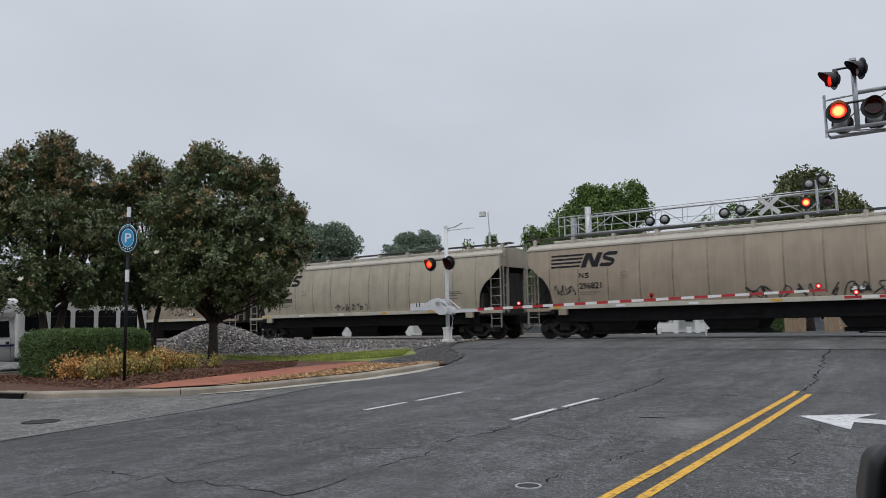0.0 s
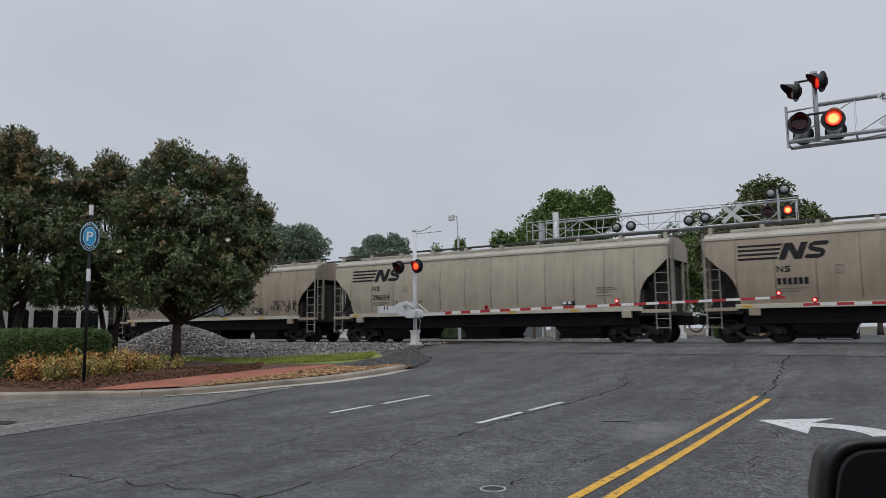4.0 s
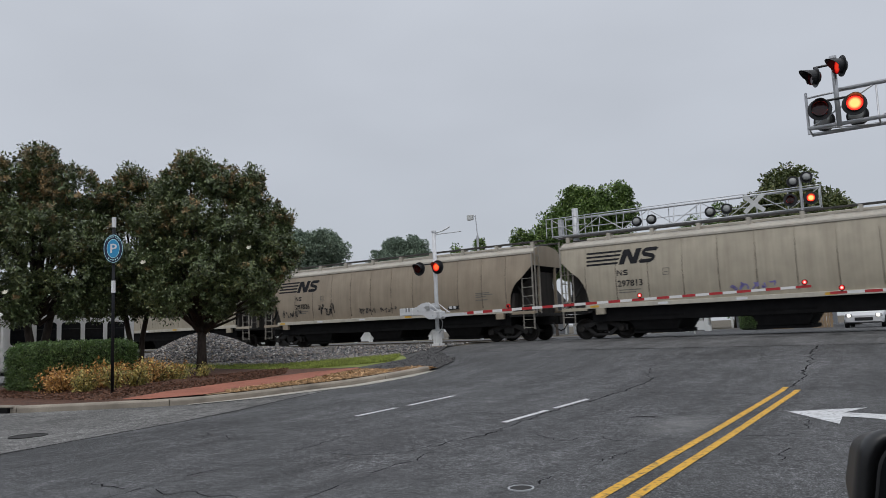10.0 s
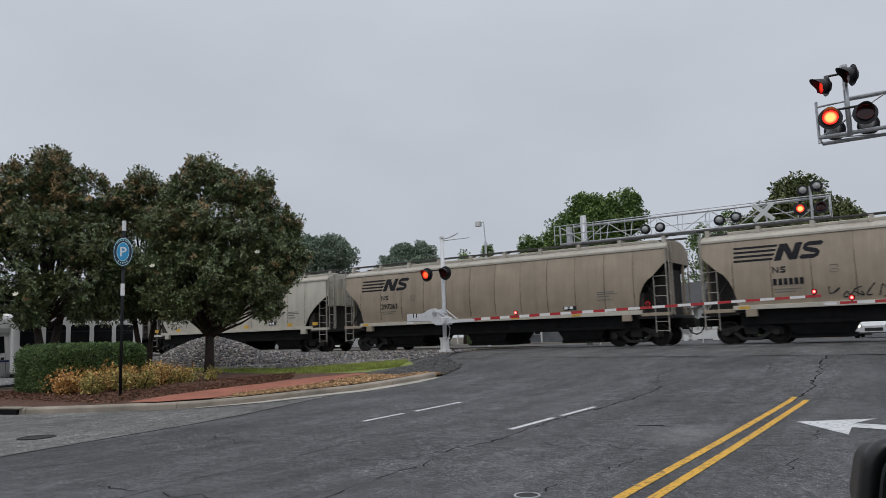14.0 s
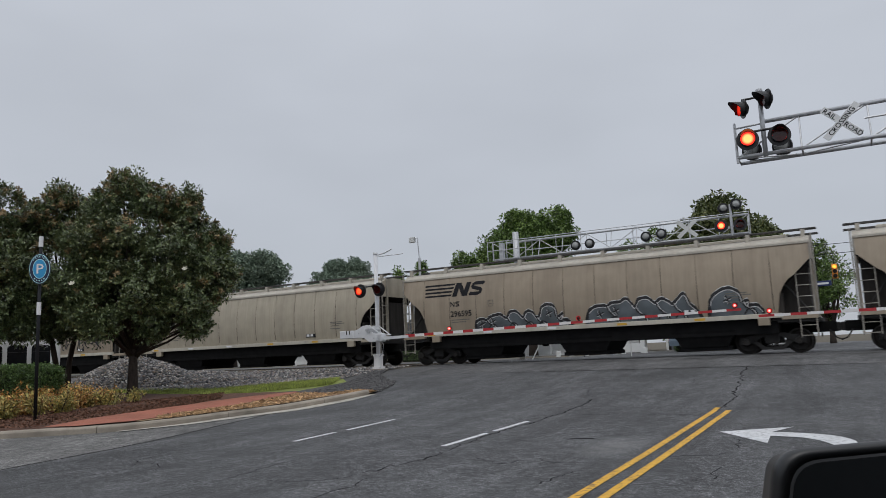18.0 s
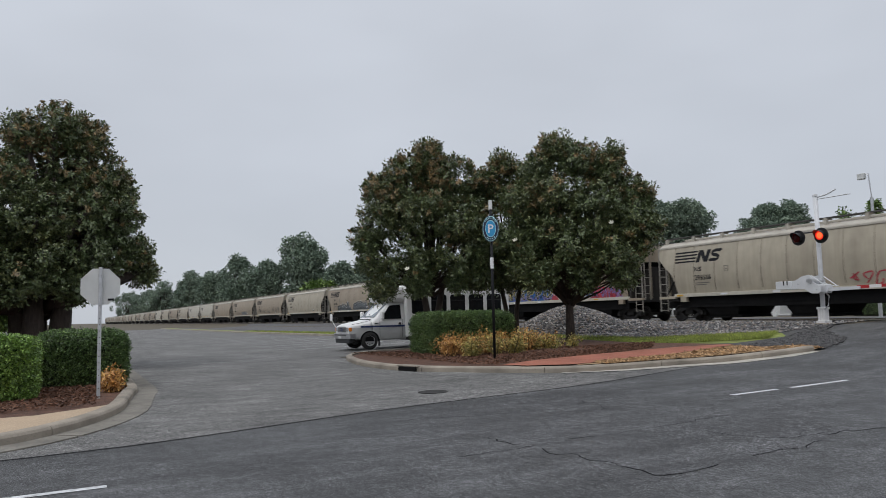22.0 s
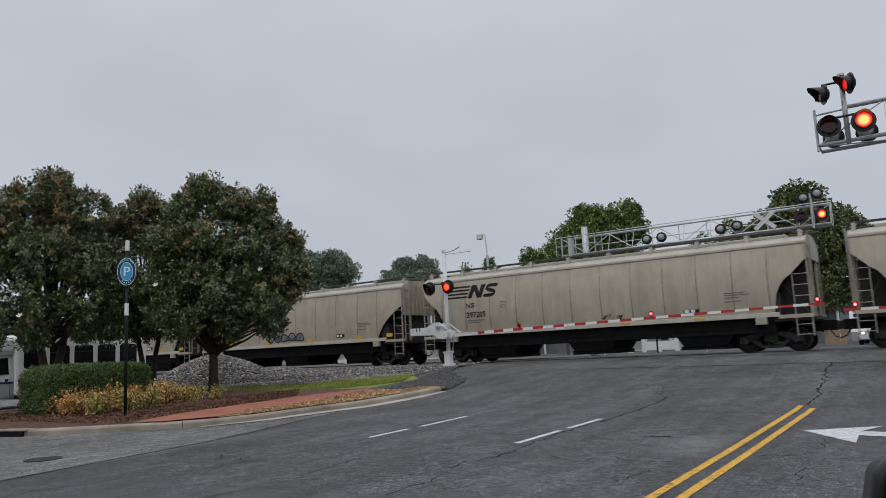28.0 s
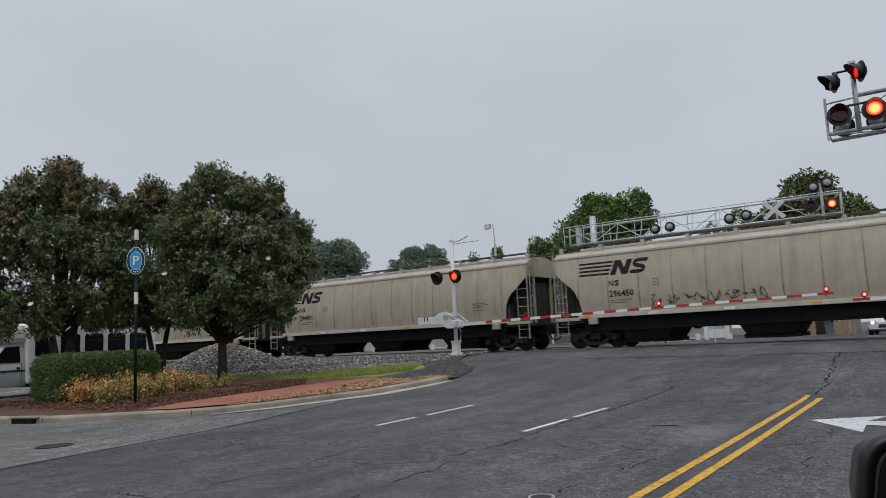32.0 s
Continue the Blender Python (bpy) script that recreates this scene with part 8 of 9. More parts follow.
blades("leaf_litter", "tan dry litter at the end of the kerb", strip((-15.0, 17.3), (-13.9, 18.9), (-13.2, 17.2), (-12.95, 18.5), 0.08), 1800, 0.09, 0.025, "dry_litter", 66, 0.9)
blades("verge_grass", "dry grass along the car park", strip((-80, 18.5), (-32, 18.5), (-80, 17.3), (-32, 17.3), 0.09), 9000, 0.16, 0.02, "grass_blade", 67)


# ---- beyond the tracks ----
def at(az, dist):
    """A spot by bearing (degrees left of +y) and distance from the origin."""
    return -dist * math.sin(radians(az)), dist * math.cos(radians(az))


def crown_tree(name, label, x, y, lobes, trunk_h, trunk_r, material, clumps, per, leaf, seed, stems=1, lean=(0, 0), core=0.55):
    """A tree of lobes: (dx, dy, z, rx, ry, rz) each, with trunk, limbs, a leafy crown and a dark heart."""
    rng = np.random.default_rng(seed)
    z0 = gz(x, y) - 0.05
    root = thing(name, label, "tree", pose(x, y, z0))
    tot = sum(l_[3] * l_[5] for l_ in lobes)
    # trunk and limbs
    bm = B()
    for k in range(stems):
        a = 2 * math.pi * k / max(1, stems) + seed
        off = 0.18 * (stems > 1)
        tops = [(off * math.cos(a), off * math.sin(a), -0.1), (off * 1.3 * math.cos(a) + lean[0] * 0.3, off * 1.3 * math.sin(a) + lean[1] * 0.3, trunk_h * 0.5), (off * 3 * math.cos(a) + lean[0], off * 3 * math.sin(a) + lean[1], trunk_h)]
        path_tube(bm, tops, [trunk_r * 1.35 / stems ** 0.5, trunk_r / stems ** 0.5, trunk_r * 0.85 / stems ** 0.5], 9)
    part("trunk", bm, "bark", root, smooth=True)
    for i, (dx, dy, z, rx_, ry_, rz_) in enumerate(lobes):
        for k in range(3):
            a = rng.uniform(0, 6.28)
            e_ = Vector((dx + 0.5 * rx_ * math.cos(a), dy + 0.5 * ry_ * math.sin(a), z + rz_ * rng.uniform(-0.3, 0.5)))
            s_ = Vector((lean[0], lean[1], trunk_h * rng.uniform(0.8, 1.0)))
            mid = (s_ + e_) / 2 + Vector((rng.uniform(-0.3, 0.3), rng.uniform(-0.3, 0.3), 0.2))
            part("limb", path_tube(B(), [s_, mid, e_], [trunk_r * 0.5, trunk_r * 0.32, trunk_r * 0.1], 6), "bark", root, smooth=True)
    vs, fs, base = [], [], 0
    centres, radii = [], []
    for dx, dy, z, rx_, ry_, rz_ in lobes:
        n = max(4, int(clumps * rx_ * rz_ / tot))
        d = rng.normal(size=(n, 3))
        d /= np.linalg.norm(d, axis=1)[:, None]
        rr = rng.uniform(0.45, 1.04, n) ** 0.6
        bumpy = np.array([1 + 0.16 * noise.noise(Vector((q[0] * 2.2 + seed, q[1] * 2.2, q[2] * 2.2))) for q in d])
        trim = 0.75 * leaf[2]
        c = np.array([dx, dy, z]) + d * (rr * bumpy)[:, None] * np.array([rx_ - trim, ry_ - trim, rz_ - trim * 0.8])
        centres.append(c)
        radii.append(rng.uniform(0.7, 1.3, n) * leaf[2])
    v, f = leaf_cloud(rng, np.concatenate(centres), np.concatenate(radii), per, leaf[0], leaf[1])
    leaf_object("crown", v, f, material, root)
    if core:
        bm = B()
        for i, (dx, dy, z, rx_, ry_, rz_) in enumerate(lobes):
            lump(bm, (dx, dy, z), (rx_ * core, ry_ * core, rz_ * core), seed + i)
        part("inner_foliage", bm, material, root)
    return root


def far_tree(az, dist, el, half, material, seed, clumps=90, per=60, label="leafy green tree beyond the tracks", low=0.25, leaf=0.3):
    x, y = at(az, dist)
    top = 1.5 + dist * math.tan(radians(el + 0.25)) - gz(x, y)
    w = dist * math.tan(radians(half * 1.22))
    lo = top * low
    rng = random.Random(seed)
    mid = (top + lo) / 2
    lobes = [(0, 0, mid, w * 0.85, w * 0.85, (top - lo) * 0.42)]
    for k in range(5):
        a = rng.uniform(0, 6.28)
        lobes.append((w * 0.55 * math.cos(a), w * 0.55 * math.sin(a), lo + (top - lo) * rng.uniform(0.25, 0.8), w * 0.48, w * 0.48, (top - lo) * 0.22))
    lobes.append((w * rng.uniform(-0.2, 0.2), 0, top - (top - lo) * 0.17, w * 0.45, w * 0.45, (top - lo) * 0.17))
    clumps = int(clumps * (3.0 if dist < 150 else 1.7))
    return crown_tree("tree", label, x, y, lobes, max(lo * 1.1, 1.5), 0.025 * top, material, clumps, per, (leaf, leaf * 0.55, leaf * 1.9), seed, core=0)


far_tree(22.6, 78, 10.7, 3.6, "oak_leaf", 101, 380, 80, "bright green spreading tree beyond the tracks")
far_tree(8.3, 62, 10.4, 4.4, "oak_dull_leaf", 102, 360, 80, "full green tree standing beyond the crossing", 0.08)
far_tree(4.6, 70, 7.6, 1.0, "oak_leaf", 103, 40, 50, low=0.1)
far_tree(27.3, 92, 7.8, 2.2, "oak_leaf", 104, 120, 60)
far_tree(31.0, 90, 7.2, 0.9, "oak_leaf", 105, 40, 50)
far_tree(33.0, 95, 6.6, 0.6, "oak_leaf", 113, 30, 50)
far_tree(45.6, 95, 8.0, 3.6, "haze_leaf", 106, 420, 70, "round tree behind the train, its green paled by painted haze")
far_tree(37.9, 105, 7.3, 2.4, "haze_leaf", 107, 420, 70, "round tree behind the train, its green paled by painted haze")
far_tree(14.5, 95, 7.9, 2.2, "oak_leaf", 108, 70, 60, low=0.1)
far_tree(1.5, 85, 6.5, 1.8, "oak_leaf", 109, 60, 60, low=0.1)
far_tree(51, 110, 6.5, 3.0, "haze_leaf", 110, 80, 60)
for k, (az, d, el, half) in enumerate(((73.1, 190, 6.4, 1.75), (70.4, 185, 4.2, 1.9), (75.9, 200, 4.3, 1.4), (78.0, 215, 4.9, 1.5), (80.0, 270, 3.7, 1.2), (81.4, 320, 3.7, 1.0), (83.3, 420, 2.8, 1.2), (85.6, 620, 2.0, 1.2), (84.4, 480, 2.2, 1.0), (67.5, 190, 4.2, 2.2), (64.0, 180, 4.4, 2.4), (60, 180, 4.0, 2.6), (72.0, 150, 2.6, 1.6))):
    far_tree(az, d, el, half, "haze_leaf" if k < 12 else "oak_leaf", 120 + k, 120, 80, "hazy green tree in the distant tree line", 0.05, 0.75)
for k, (az, d, el, half) in enumerate(((97.6, 46, 12.4, 3.2), (103.0, 55, 9.5, 5.0), (96.0, 60, 3.2, 3.0), (110, 60, 9, 5))):
    far_tree(az, d, el, half, "oak_leaf", 140 + k, 110, 60, "light green tree behind the corner bed", 0.15)


def far_house(x, y, w, d, h, roof, wall, label, porch=True):
    """A low building with windows, a pitched roof, and a porch with posts."""
    z = gz(x, y)
    root = thing("house", label, "house", pose(x, y, z))
    part("wall", box(B(), -w / 2, w / 2, 0, d, -0.3, h), wall, root)
    bm = prism(B(), [(-0.7, h), (d / 2, h + roof), (d + 0.7, h), (d + 0.7, h - 0.18), (-0.7, h - 0.18)], -w / 2 - 0.4, w / 2 + 0.4, "x")
    part("roof", bm, "shingle", root)
    n = max(2, int(w / 2.6))
    for k in range(n):
        xc = -w / 2 + w * (k + 0.5) / n
        win = part("window", box(B(), xc - 0.45, xc + 0.45, -0.05, 0.0, 0.9, 2.2), "house_white", root)
        part("pane", box(B(), xc - 0.38, xc + 0.38, -0.07, -0.05, 0.97, 1.52), "glass_dark", win)
        part("pane", box(B(), xc - 0.38, xc + 0.38, -0.07, -0.05, 1.58, 2.13), "glass_dark", win)
    if porch:
        for k in range(n + 1):
            xc = -w / 2 + w * k / n
            part("porch_post", box(B(), xc - 0.1, xc + 0.1, -2.0, -1.8, -0.2, h - 0.2, 0.01), "house_white", root)
        part("porch_roof", prism(B(), [(-2.2, h - 0.35), (0, h - 0.02), (0, h - 0.2), (-2.2, h - 0.5)], -w / 2 - 0.3, w / 2 + 0.3, "x"), "shingle", root)
    return root


far_house(-27.5, 76, 13, 8, 3.4, 2.6, "house_white", "white clapboard house with a dark roof beyond the tracks")
far_house(-46, 80, 12, 8, 3.2, 2.4, "house_grey", "grey house beyond the tracks")
far_house(-13.8, 84, 9, 8, 3.6, 2.8, "house_grey", "grey house with white windows beyond the crossing")
far_house(-62, 72, 14, 9, 3.0, 1.6, "house_white", "low white building beyond the tracks", False)
far_house(-85, 70, 14, 9, 3.0, 1.6, "house_white", "low white building beyond the tracks", False)


bx_, by_ = at(91.6, 62)
far_house(bx_, -3.3, 3.6, 2.2, 2.3, 0.4, "brick_red", "dark red brick building behind the corner tree", False)
bx_, by_ = at(95.4, 70)
far_house(bx_, by_, 4.5, 4, 2.2, 0.6, "house_white", "pale low building behind the corner hedges", False)


def low_wall(x0, x1, y, h, label):
    """A white panelled fence with thicker posts."""
    root = thing("white_fence", label, "fence")
    z = gz((x0 + x1) / 2, y)
    n = max(1, round((x1 - x0) / 1.9))
    for k in range(n + 1):
        x = x0 + (x1 - x0) * k / n
        part("post", box(B(), x - 0.14, x + 0.14, y - 0.14, y + 0.14, z - 0.2, z + h + 0.25, 0.02), "house_white", root)
        if k < n:
            part("panel", box(B(), x + 0.14, x + (x1 - x0) / n - 0.14, y - 0.04, y + 0.04, z + 0.1, z + h), "house_white", root)
    return root


low_wall(-18.6, -16.2, 52, 0.72, "white panelled wall beyond the tracks")
low_wall(-14.7, -13.3, 52, 0.72, "white panelled wall beside a gateway beyond the tracks")
low_wall(-19.4, -13.0, 51.4, 0.16, "long low white kerb wall beyond the tracks")
low_wall(-53.9, -51.5, 56, 0.40, "low white wall with taller posts behind the railway")
low_wall(-48.8, -46.9, 56, 0.42, "low white wall behind the railway")
low_wall(-45.1, -39.6, 56, 0.22, "broken low white wall behind the railway")
for x_ in (-53.8, -51.6):
    col = thing("white_column", "white square porch column behind the railway", "column", pose(x_, 56.4, gz(x_, 56)))
    part("shaft", box(B(), -0.16, 0.16, -0.16, 0.16, -0.1, 3.0, 0.02), "house_white", col)
    part("plinth", box(B(), -0.24, 0.24, -0.24, 0.24, -0.1, 0.3, 0.02), "house_white", col)
signal_post = thing("steel_post", "dark steel post beyond the tracks", "post", pose(-13.9, 41, gz(-13.9, 41)))
part("stake", tube(B(), (0, 0, -0.1), (0, 0, 1.3), 0.05, n=8), "dark_steel", signal_post)


def wood_fence(x0, x1, y, h, label):
    root = thing("wooden_fence", label, "fence")
    z = gz((x0 + x1) / 2, y)
    n = int((x1 - x0) / 0.16)
    for k in range(n):
        x = x0 + (x1 - x0) * k / n
        part("board", box(B(), x, x + 0.145, y - 0.015, y + 0.015, z, z + h + 0.04 * math.sin(k * 1.7)), "fence_wood", root)
    for q in (0.3, h - 0.3):
        part("fence_rail", box(B(), x0, x1, y + 0.015, y + 0.06, z + q, z + q + 0.09), "fence_wood", root)


wood_fence(-8.75, -7.5, 50, 0.95, "brown board fence beyond the tracks")
wood_fence(-6.5, -5.3, 50, 1.0, "pale brown board fence beyond the tracks")
hedge("dark green hedge beyond the tracks", -10.75, -8.9, 50, 51.2, 1.05, 37, "hedge_leaf", 2500)
hedge("dark hedge beyond the tracks", -32.5, -28.0, 50, 51.4, 1.0, 38, "hedge_leaf", 2500)


def car_body(root, secs, material):
    bm = B()
    rings = []
    for y, hw, z0, zs, zt, tw in secs:
        rings.append([bm.verts.new(p) for p in ((-hw * 0.95, y, z0), (-hw, y, (z0 + zs) / 2), (-hw * 0.97, y, zs), (-tw, y, zt - 0.03), (-tw * 0.8, y, zt), (tw * 0.8, y, zt), (tw, y, zt - 0.03), (hw * 0.97, y, zs), (hw, y, (z0 + zs) / 2), (hw * 0.95, y, z0))])
    for a, b in zip(rings, rings[1:]):
        for k in range(10):
            bm.faces.new((a[k], a[(k + 1) % 10], b[(k + 1) % 10], b[k]))
    bm.faces.new(rings[0])
    bm.faces.new(rings[-1][::-1])
    bmesh.ops.recalc_face_normals(bm, faces=bm.faces)
    return part("body", bm, material, root, smooth=False)


def white_car():
    root = thing("sedan_car", "silver-white sedan with lit headlights waiting beyond the crossing", "car", pose(-3.1, 42.0, gz(-3, 43)))
    car_body(root, [(0, 0.80, 0.30, 0.55, 0.62, 0.7), (0.2, 0.88, 0.25, 0.68, 0.78, 0.75), (1.1, 0.9, 0.22, 0.82, 0.95, 0.75), (1.9, 0.9, 0.22, 0.9, 1.38, 0.62), (2.9, 0.9, 0.22, 0.92, 1.44, 0.62), (3.7, 0.9, 0.24, 0.92, 1.2, 0.66), (4.5, 0.86, 0.3, 0.85, 1.0, 0.7)], "silver_paint")
    bm = B()
    bm.faces.new([bm.verts.new(p) for p in ((-0.72, 1.12, 0.97), (0.72, 1.12, 0.97), (0.58, 1.86, 1.38), (-0.58, 1.86, 1.38))])
    part("windscreen", bm, "glass_dark", root)
    for s in (-1, 1):
        part("headlight", box(B(), min(s * 0.5, s * 0.82), max(s * 0.5, s * 0.82), -0.02, 0.12, 0.55, 0.7, 0.02), "headlamp_glass", root)
        part("lit_bulb", lathe(B(), [(0.001, -0.03), (0.08, -0.02), (0.09, 0.0)], 12, "y"), "headlight_lit", root, "lit white headlight", m=pose(s * 0.64, -0.02, 0.62))
        for yw in (0.85, 3.6):
            wheel(root, s * 0.82, yw, 0.32, 0.2, s)
        part("door_mirror", box(B(), min(s * 0.92, s * 1.08), max(s * 0.92, s * 1.08), 1.3, 1.4, 0.95, 1.08, 0.02), "silver_paint", root)
    part("grille", box(B(), -0.4, 0.4, -0.02, 0.06, 0.36, 0.52, 0.01), "black_plastic", root)


white_car()


def pickup():
    root = thing("pickup_truck", "blue-grey pickup truck driving along the street beyond the tracks", "pickup truck", pose(-300, 49, gz(-30, 49), 0, 0, 90))
    car_body(root, [(0, 0.9, 0.45, 0.85, 0.95, 0.8), (0.3, 0.95, 0.4, 1.0, 1.08, 0.82), (1.3, 0.95, 0.38, 1.05, 1.14, 0.82), (2.0, 0.95, 0.38, 1.1, 1.72, 0.68), (3.1, 0.95, 0.38, 1.1, 1.76, 0.68), (3.4, 0.95, 0.38, 1.1, 1.2, 0.8), (5.4, 0.95, 0.42, 1.08, 1.14, 0.86)], "pickup_blue")
    for s in (-1, 1):
        bm = B()
        q = [(s * 0.9, 1.75, 1.12), (s * 0.9, 3.2, 1.12), (s * 0.74, 3.05, 1.66), (s * 0.74, 2.1, 1.66)]
        bm.faces.new([bm.verts.new(p) for p in (q if s > 0 else q[::-1])])
        part("side_window", bm, "glass_dark", root)
        part("tail_lamp", box(B(), min(s * 0.7, s * 0.93), max(s * 0.7, s * 0.93), 5.3, 5.43, 0.72, 1.04, 0.02), "tag_red", root, "red tail lamp")
        part("wheel_arch", prism(B(), [(4.77, 0.36), (3.83, 0.36), (3.86, 0.6), (4.0, 0.82), (4.3, 0.88), (4.6, 0.82), (4.74, 0.6)], min(s * 0.93, s * 0.965), max(s * 0.93, s * 0.965), "x"), "black_plastic", root)
        for yw in (0.95, 4.3):
            wheel(root, s * 0.86, yw, 0.37, 0.24, s)
    return root


mat("pickup_blue", (0.15, 0.20, 0.25), 0.3, vary=0.05, scale=2)
PICKUP = pickup()


def traffic_signal(x, y, z, lit, label):
    root = thing("traffic_signal", label, "traffic light", pose(x, y, z, 0, 0, 5))
    part("housing", box(B(), -0.19, 0.19, -0.1, 0.12, -0.55, 0.55, 0.02), "lamp_orange", root)
    for k, q in enumerate((0.35, 0.0, -0.35)):
        part("lamp_lens", lathe(B(), [(0.001, -0.12), (0.13, -0.11), (0.15, -0.1)], 16, "y"), lit if k == 0 else "black_paint", root, m=pose(0, 0, q))
        part("visor", lathe(B(), [(0.16, -0.1), (0.165, -0.28)], 16, "y"), "lamp_orange", root, m=pose(0, 0, q))
    part("hanger", tube(B(), (0, 0, 0.55), (0, 0, 1.3), 0.025, n=6), "dark_steel", root)
    return root


traffic_signal(-4.1, 62, 6.3, "lens_lit", "yellow traffic signal hanging over the far junction")
traffic_signal(-3.2, 62, 6.0, "lens_lit", "yellow traffic signal hanging over the far junction")
traffic_signal(-1.0, 62, 6.2, "signal_amber_lit", "yellow traffic signal hanging over the far junction")
for az_, el_ in ((11.75, 4.85), (11.2, 4.7)):
    sx, sy = at(az_, 56)
    traffic_signal(sx, sy, 1.4 + 56 * math.tan(radians(el_)), "black_paint", "yellow traffic signal on a wire seen past the train")
far_tree(12.2, 88, 8.6, 2.6, "oak_leaf", 161, 110, 60, low=0.03)
far_tree(10.0, 92, 7.5, 2.0, "oak_leaf", 162, 80, 60, low=0.03)
wire2 = thing("span_wire", "wire between wooden poles beyond the crossing", "span wire")
part("wire", tube(B(), (-26, 54.85, 7.5), (16, 54.85, 7.5), 0.02, n=5), "dark_steel", wire2)
for px_ in (-26, 16):
    part("wire_pole", tube(B(), (px_, 54.85, 0.4), (px_, 54.85, 8.0), 0.13, 0.1, 10), "timber", wire2)
span = thing("span_wire", "wire with a street sign over the far junction", "span wire")
part("wire", tube(B(), (-16, 62, 7.5), (10, 62, 7.6), 0.025, n=5), "dark_steel", span)
part("street_sign", box(B(), -3.0, -1.3, 61.95, 62.0, 5.15, 5.55, 0.01), "blue_stripe", span, "blue street name sign")
part("writing_bars", box(B(), -2.8, -1.5, 61.93, 61.948, 5.27, 5.42), "sign_white", span)
part("sign_hanger", tube(B(), (-2.2, 62, 5.5), (-2.2, 62, 7.55), 0.02, n=5), "dark_steel", span)
part("wire_pole", tube(B(), (-16, 62, 0.5), (-16, 62, 8.2), 0.14, 0.1, 10), "timber", span)
part("wire_pole", tube(B(), (10, 62, 0.5), (10, 62, 8.2), 0.14, 0.1, 10), "timber", span)


def flood_pole():
    x, y = at(31.2, 48)
    root = thing("flood_lamp", "grey floodlight on a steel pole beyond the tracks", "floodlight", pose(x, y, gz(x, y)))
    part("pole", tube(B(), (0, 0, 0), (0, 0, 6.9), 0.11, 0.08, 10), "galvanised", root)
    part("stem", tube(B(), (0, 0, 6.8), (-0.1, 0, 8.3), 0.035, n=8), "galvanised", root)
    part("arm", path_tube(B(), [(-0.1, 0, 8.2), (-0.3, 0, 8.35), (-0.5, 0, 8.3)], [0.03] * 3, 6), "galvanised", root)
    part("lamp_head", box(B(), -0.72, -0.3, -0.12, 0.12, 8.0, 8.36, 0.03), "sign_back", root)


flood_pole()
far_post = thing("white_post", "thin white post beside the tracks", "post", pose(-9.8, 36, gz(-9.8, 36)))
part("stake", tube(B(), (0, 0, -0.1), (0, 0, 1.0), 0.03, n=6), "house_white", far_post)
far_post = thing("leaning_board", "pale leaning board beyond the tracks", "board", pose(-15.4, 37.5, gz(-15, 37)))
part("plank", tube(B(), (-0.3, 0, -0.05), (0.25, 0, 0.9), 0.035, n=4), "house_white", far_post)


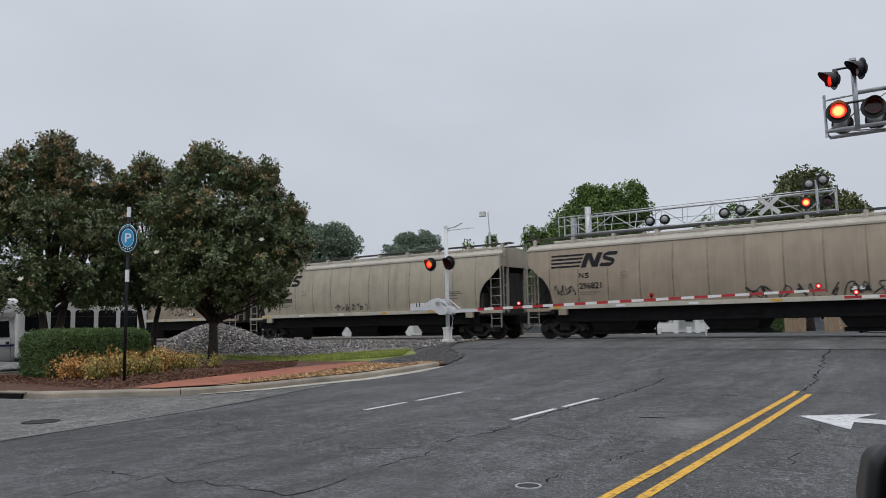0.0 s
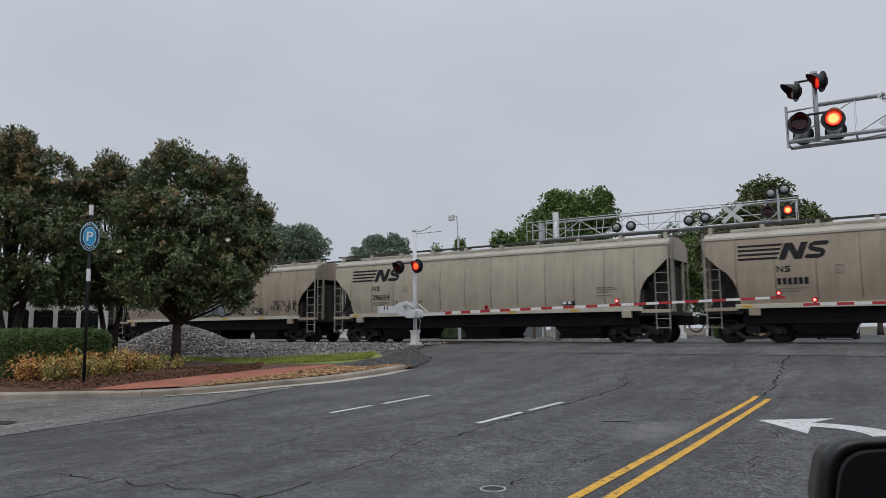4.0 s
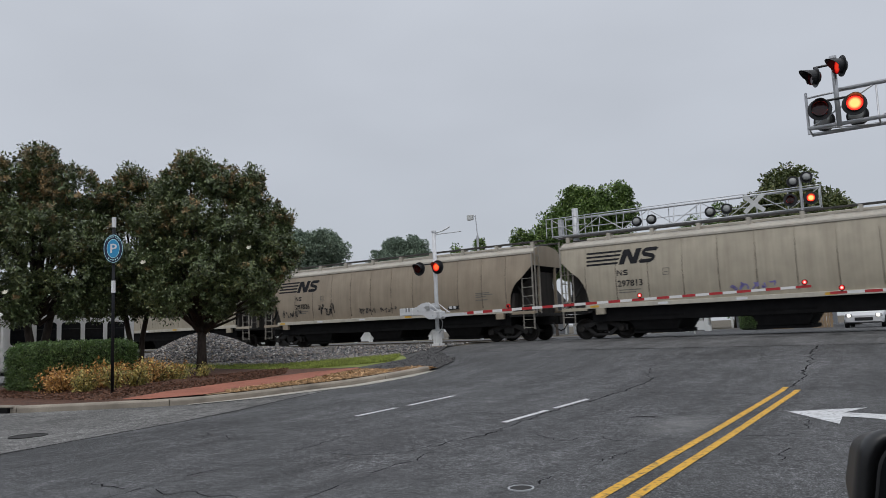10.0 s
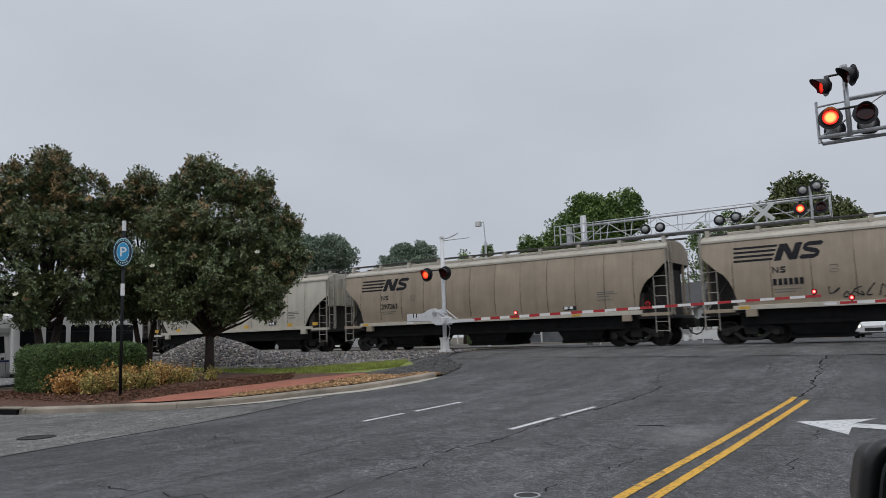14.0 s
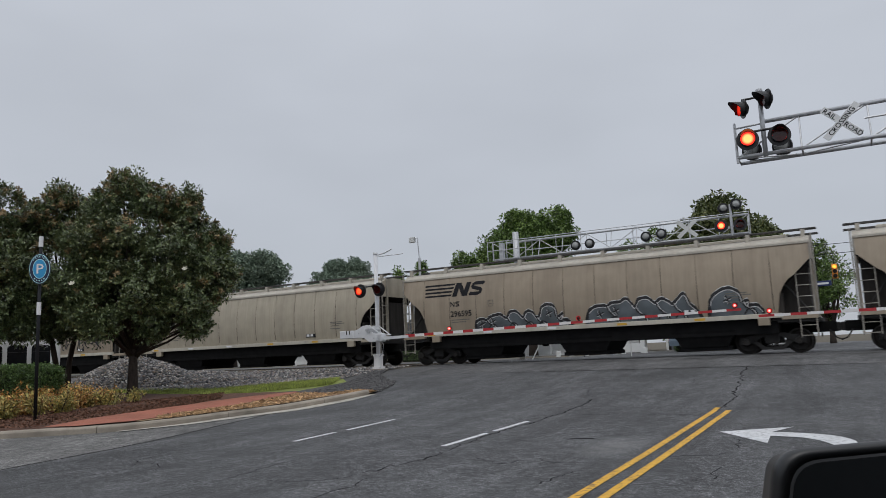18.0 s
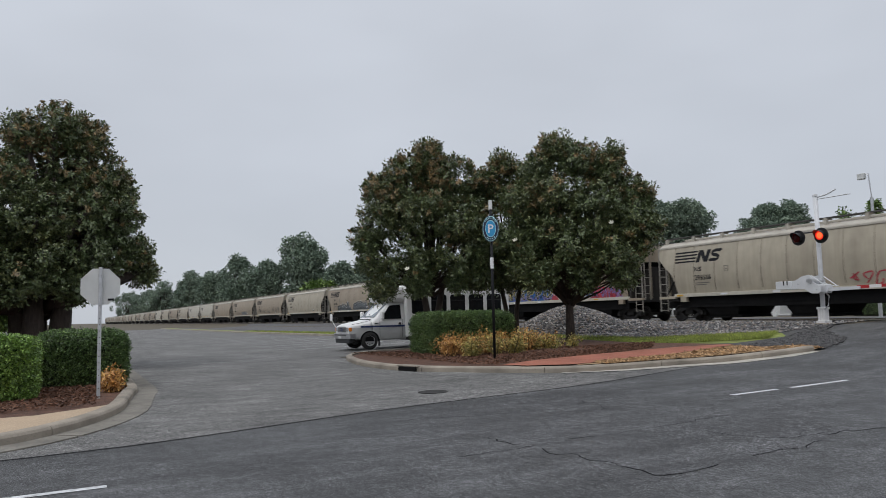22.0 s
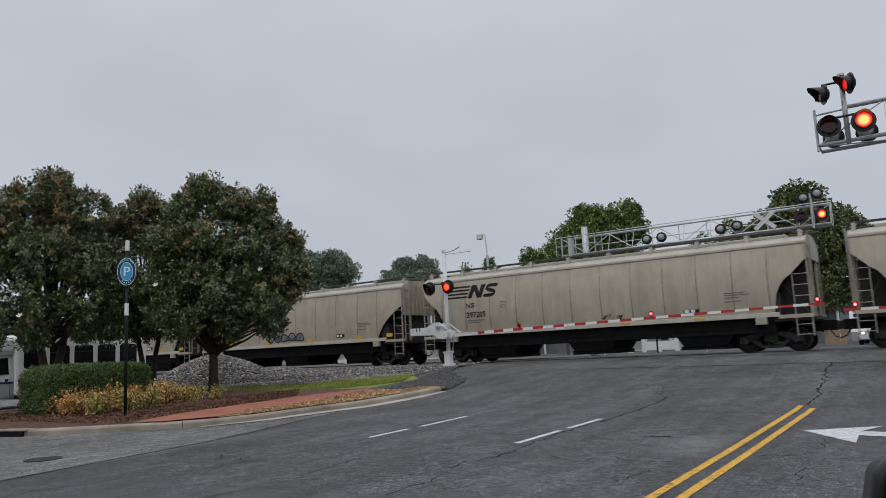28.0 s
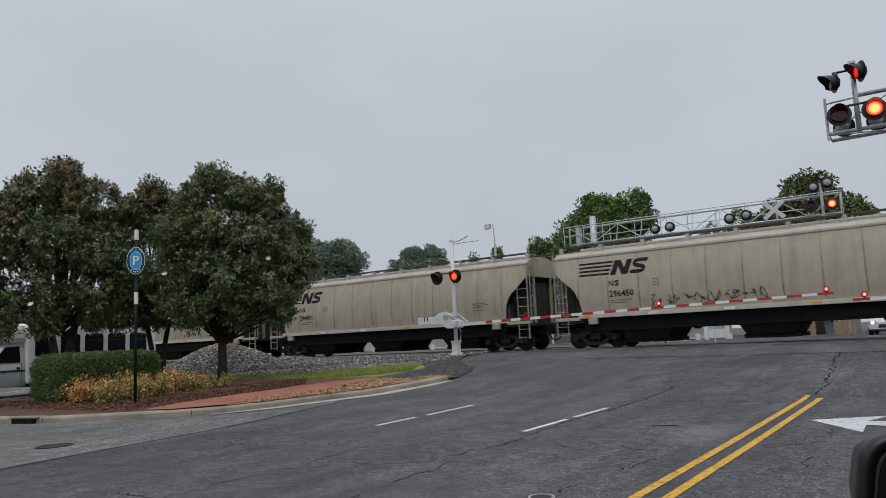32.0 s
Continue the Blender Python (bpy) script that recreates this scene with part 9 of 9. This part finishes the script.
# ---- the camera's own vehicle: a door mirror on its door ----
def own_mirror():
    m = MIRROR_POSE
    root = thing("own_vehicle_door", "black plastic door mirror on a dark vehicle door", "car door")
    corner = [((0.075, 0.0830), 0.020), ((-0.074, 0.0695), 0.036), ((-0.083, -0.062), 0.034), ((0.081, -0.056), 0.026)]

    def outline(inset, shift=0.0, n=7):
        """The leaning four-cornered edge of the mirror, its corners rounded, drawn in by some metres."""
        P_ = [Vector((x - math.copysign(inset, x) + shift, y - math.copysign(inset, y))) for (x, y), r in corner]
        pts = []
        for k in range(4):
            r = max(0.008, corner[k][1] - inset * 0.5)
            a, b = (P_[k - 1] - P_[k]).normalized() * r + P_[k], (P_[(k + 1) % 4] - P_[k]).normalized() * r + P_[k]
            for j in range(n + 1):
                t = j / n
                pts.append(tuple(a * (1 - t) ** 2 + P_[k] * 2 * t * (1 - t) + b * t * t))
        return pts
    bm = B()
    secs = [(outline(0.010, 0.003), -0.004), (outline(0.0035), 0.004), (outline(0.0), -0.010), (outline(0.008), -0.035), (outline(0.03), -0.10)]
    rings = [[bm.verts.new((x, y, z)) for x, y in ps] for ps, z in secs]
    n = len(rings[0])
    for a, b in zip(rings, rings[1:]):
        for k in range(n):
            bm.faces.new((a[k], a[(k + 1) % n], b[(k + 1) % n], b[k]))
    bm.faces.new(rings[-1])
    bm.faces.new(rings[0][::-1])
    hs = part("mirror_housing", bm, "mirror_shell", root, smooth=True, m=m)
    bm = B()
    o_, i_ = outline(0.0085, 0.003), outline(0.0115, 0.003)
    ro, ri = [bm.verts.new((x, y, 0.0075)) for x, y in o_], [bm.verts.new((x, y, 0.0085)) for x, y in i_]
    for k in range(len(ro)):
        bm.faces.new((ro[k], ro[(k + 1) % len(ro)], ri[(k + 1) % len(ri)], ri[k]))
    part("bezel", bm, "mirror_bezel", hs)
    bm = B()
    bm.faces.new([bm.verts.new((x, y, 0.006)) for x, y in outline(0.011, 0.003)])
    part("mirror_glass", bm, "mirror_glass", hs, m=pose(0, 0, 0, 0, 3, 0))
    # arm and door below the view
    c = m.translation
    part("mirror_arm", path_tube(B(), [(c.x, c.y + 0.05, c.z - 0.1), (c.x + 0.1, c.y + 0.03, c.z - 0.2), (c.x + 0.28, c.y, c.z - 0.27)], [0.035, 0.035, 0.05], 8), "black_plastic", root)
    part("door_panel", box(B(), c.x + 0.25, c.x + 0.33, c.y - 0.9, c.y + 0.35, 0.35, c.z - 0.22, 0.03), "black_paint", root)
    part("front_wing", box(B(), c.x + 0.25, c.x + 0.36, c.y + 0.36, c.y + 1.3, 0.35, c.z - 0.26, 0.03), "black_paint", root)
    wheel(root, c.x + 0.36, c.y + 0.8, 0.36, 0.2, -1)
    # unseen box, added so that the mirror glass reflects something dark
    part("cabin", box(B(), 0.17, 1.7, -1.8, 0.5, 0.35, 1.85, 0.12), "black_plastic", root, "unseen dark cabin box that the mirror reflects")


MIRROR_POSE = pose(-0.0377, 1.0259, 1.2895, 97.70, 2.49, 28.88)
own_mirror()


# ---- what moves ----
def motions():
    ts = [0, 1] + list(range(2, 33, 2))
    for n, ob in CARS.items():
        walk(ob, [(t, pose(car_x(n) - run_at(t), TRACK_Y, RAIL_Z)) for t in ts])
    # the flashing lenses: half a turn at every change
    step = 1 / FPS
    for ob, m, phase in FLASH:
        rows, k = [], 0
        lit = phase == 0                     # at the start the even lamps are lit
        rows.append((0.0, m @ pose(0, 0, 0, 0, 0, 0 if lit else 180)))
        ang = 0 if lit else 180
        t = 0.70
        while t < 31.9:
            f0 = round(t * FPS) / FPS
            for q in range(4):
                rows.append((f0 + (q - 1) * step, m @ pose(0, 0, 0, 0, 0, ang + 60 * q)))
            ang += 180
            k += 1
            t = 0.70 + k * HALF
        rows.append((32.0, m @ pose(0, 0, 0, 0, 0, ang)))
        walk(ob, rows)
    walk(PICKUP, [(t, pose(-5.2 + 18.6 * (t - 18.0), 49, gz(-30, 49), 0, 0, 90)) for t in (0, 8, 16, 24, 32)])
    # wheelsets turn while their car passes the crossing
    for n, ob in CARS.items():
        t0 = max(0.0, (car_x(n) - 6) / 16.6)
        t1 = min(32.0, (car_x(n) + 48) / 16.4)
        if t1 <= 0.3 or t0 >= 31.5:
            continue
        f0, f1 = frame(t0), frame(t1)
        for w in [c for c in ob.children_recursive if c.name.startswith("wheelset")]:
            base = w.matrix_basis.copy()
            rows = [] if f0 == 1 else [(0.0, base)]
            for f_ in range(f0, f1 + 1):
                t = (f_ - 1) / FPS
                rows.append((t, base @ pose(0, 0, 0, 0, -math.degrees((run_at(t) - run_at(t0)) / 0.457) % 360, 0)))
            if f1 < frame(32):
                rows.append((32.0, rows[-1][1]))
            walk(w, rows)


motions()
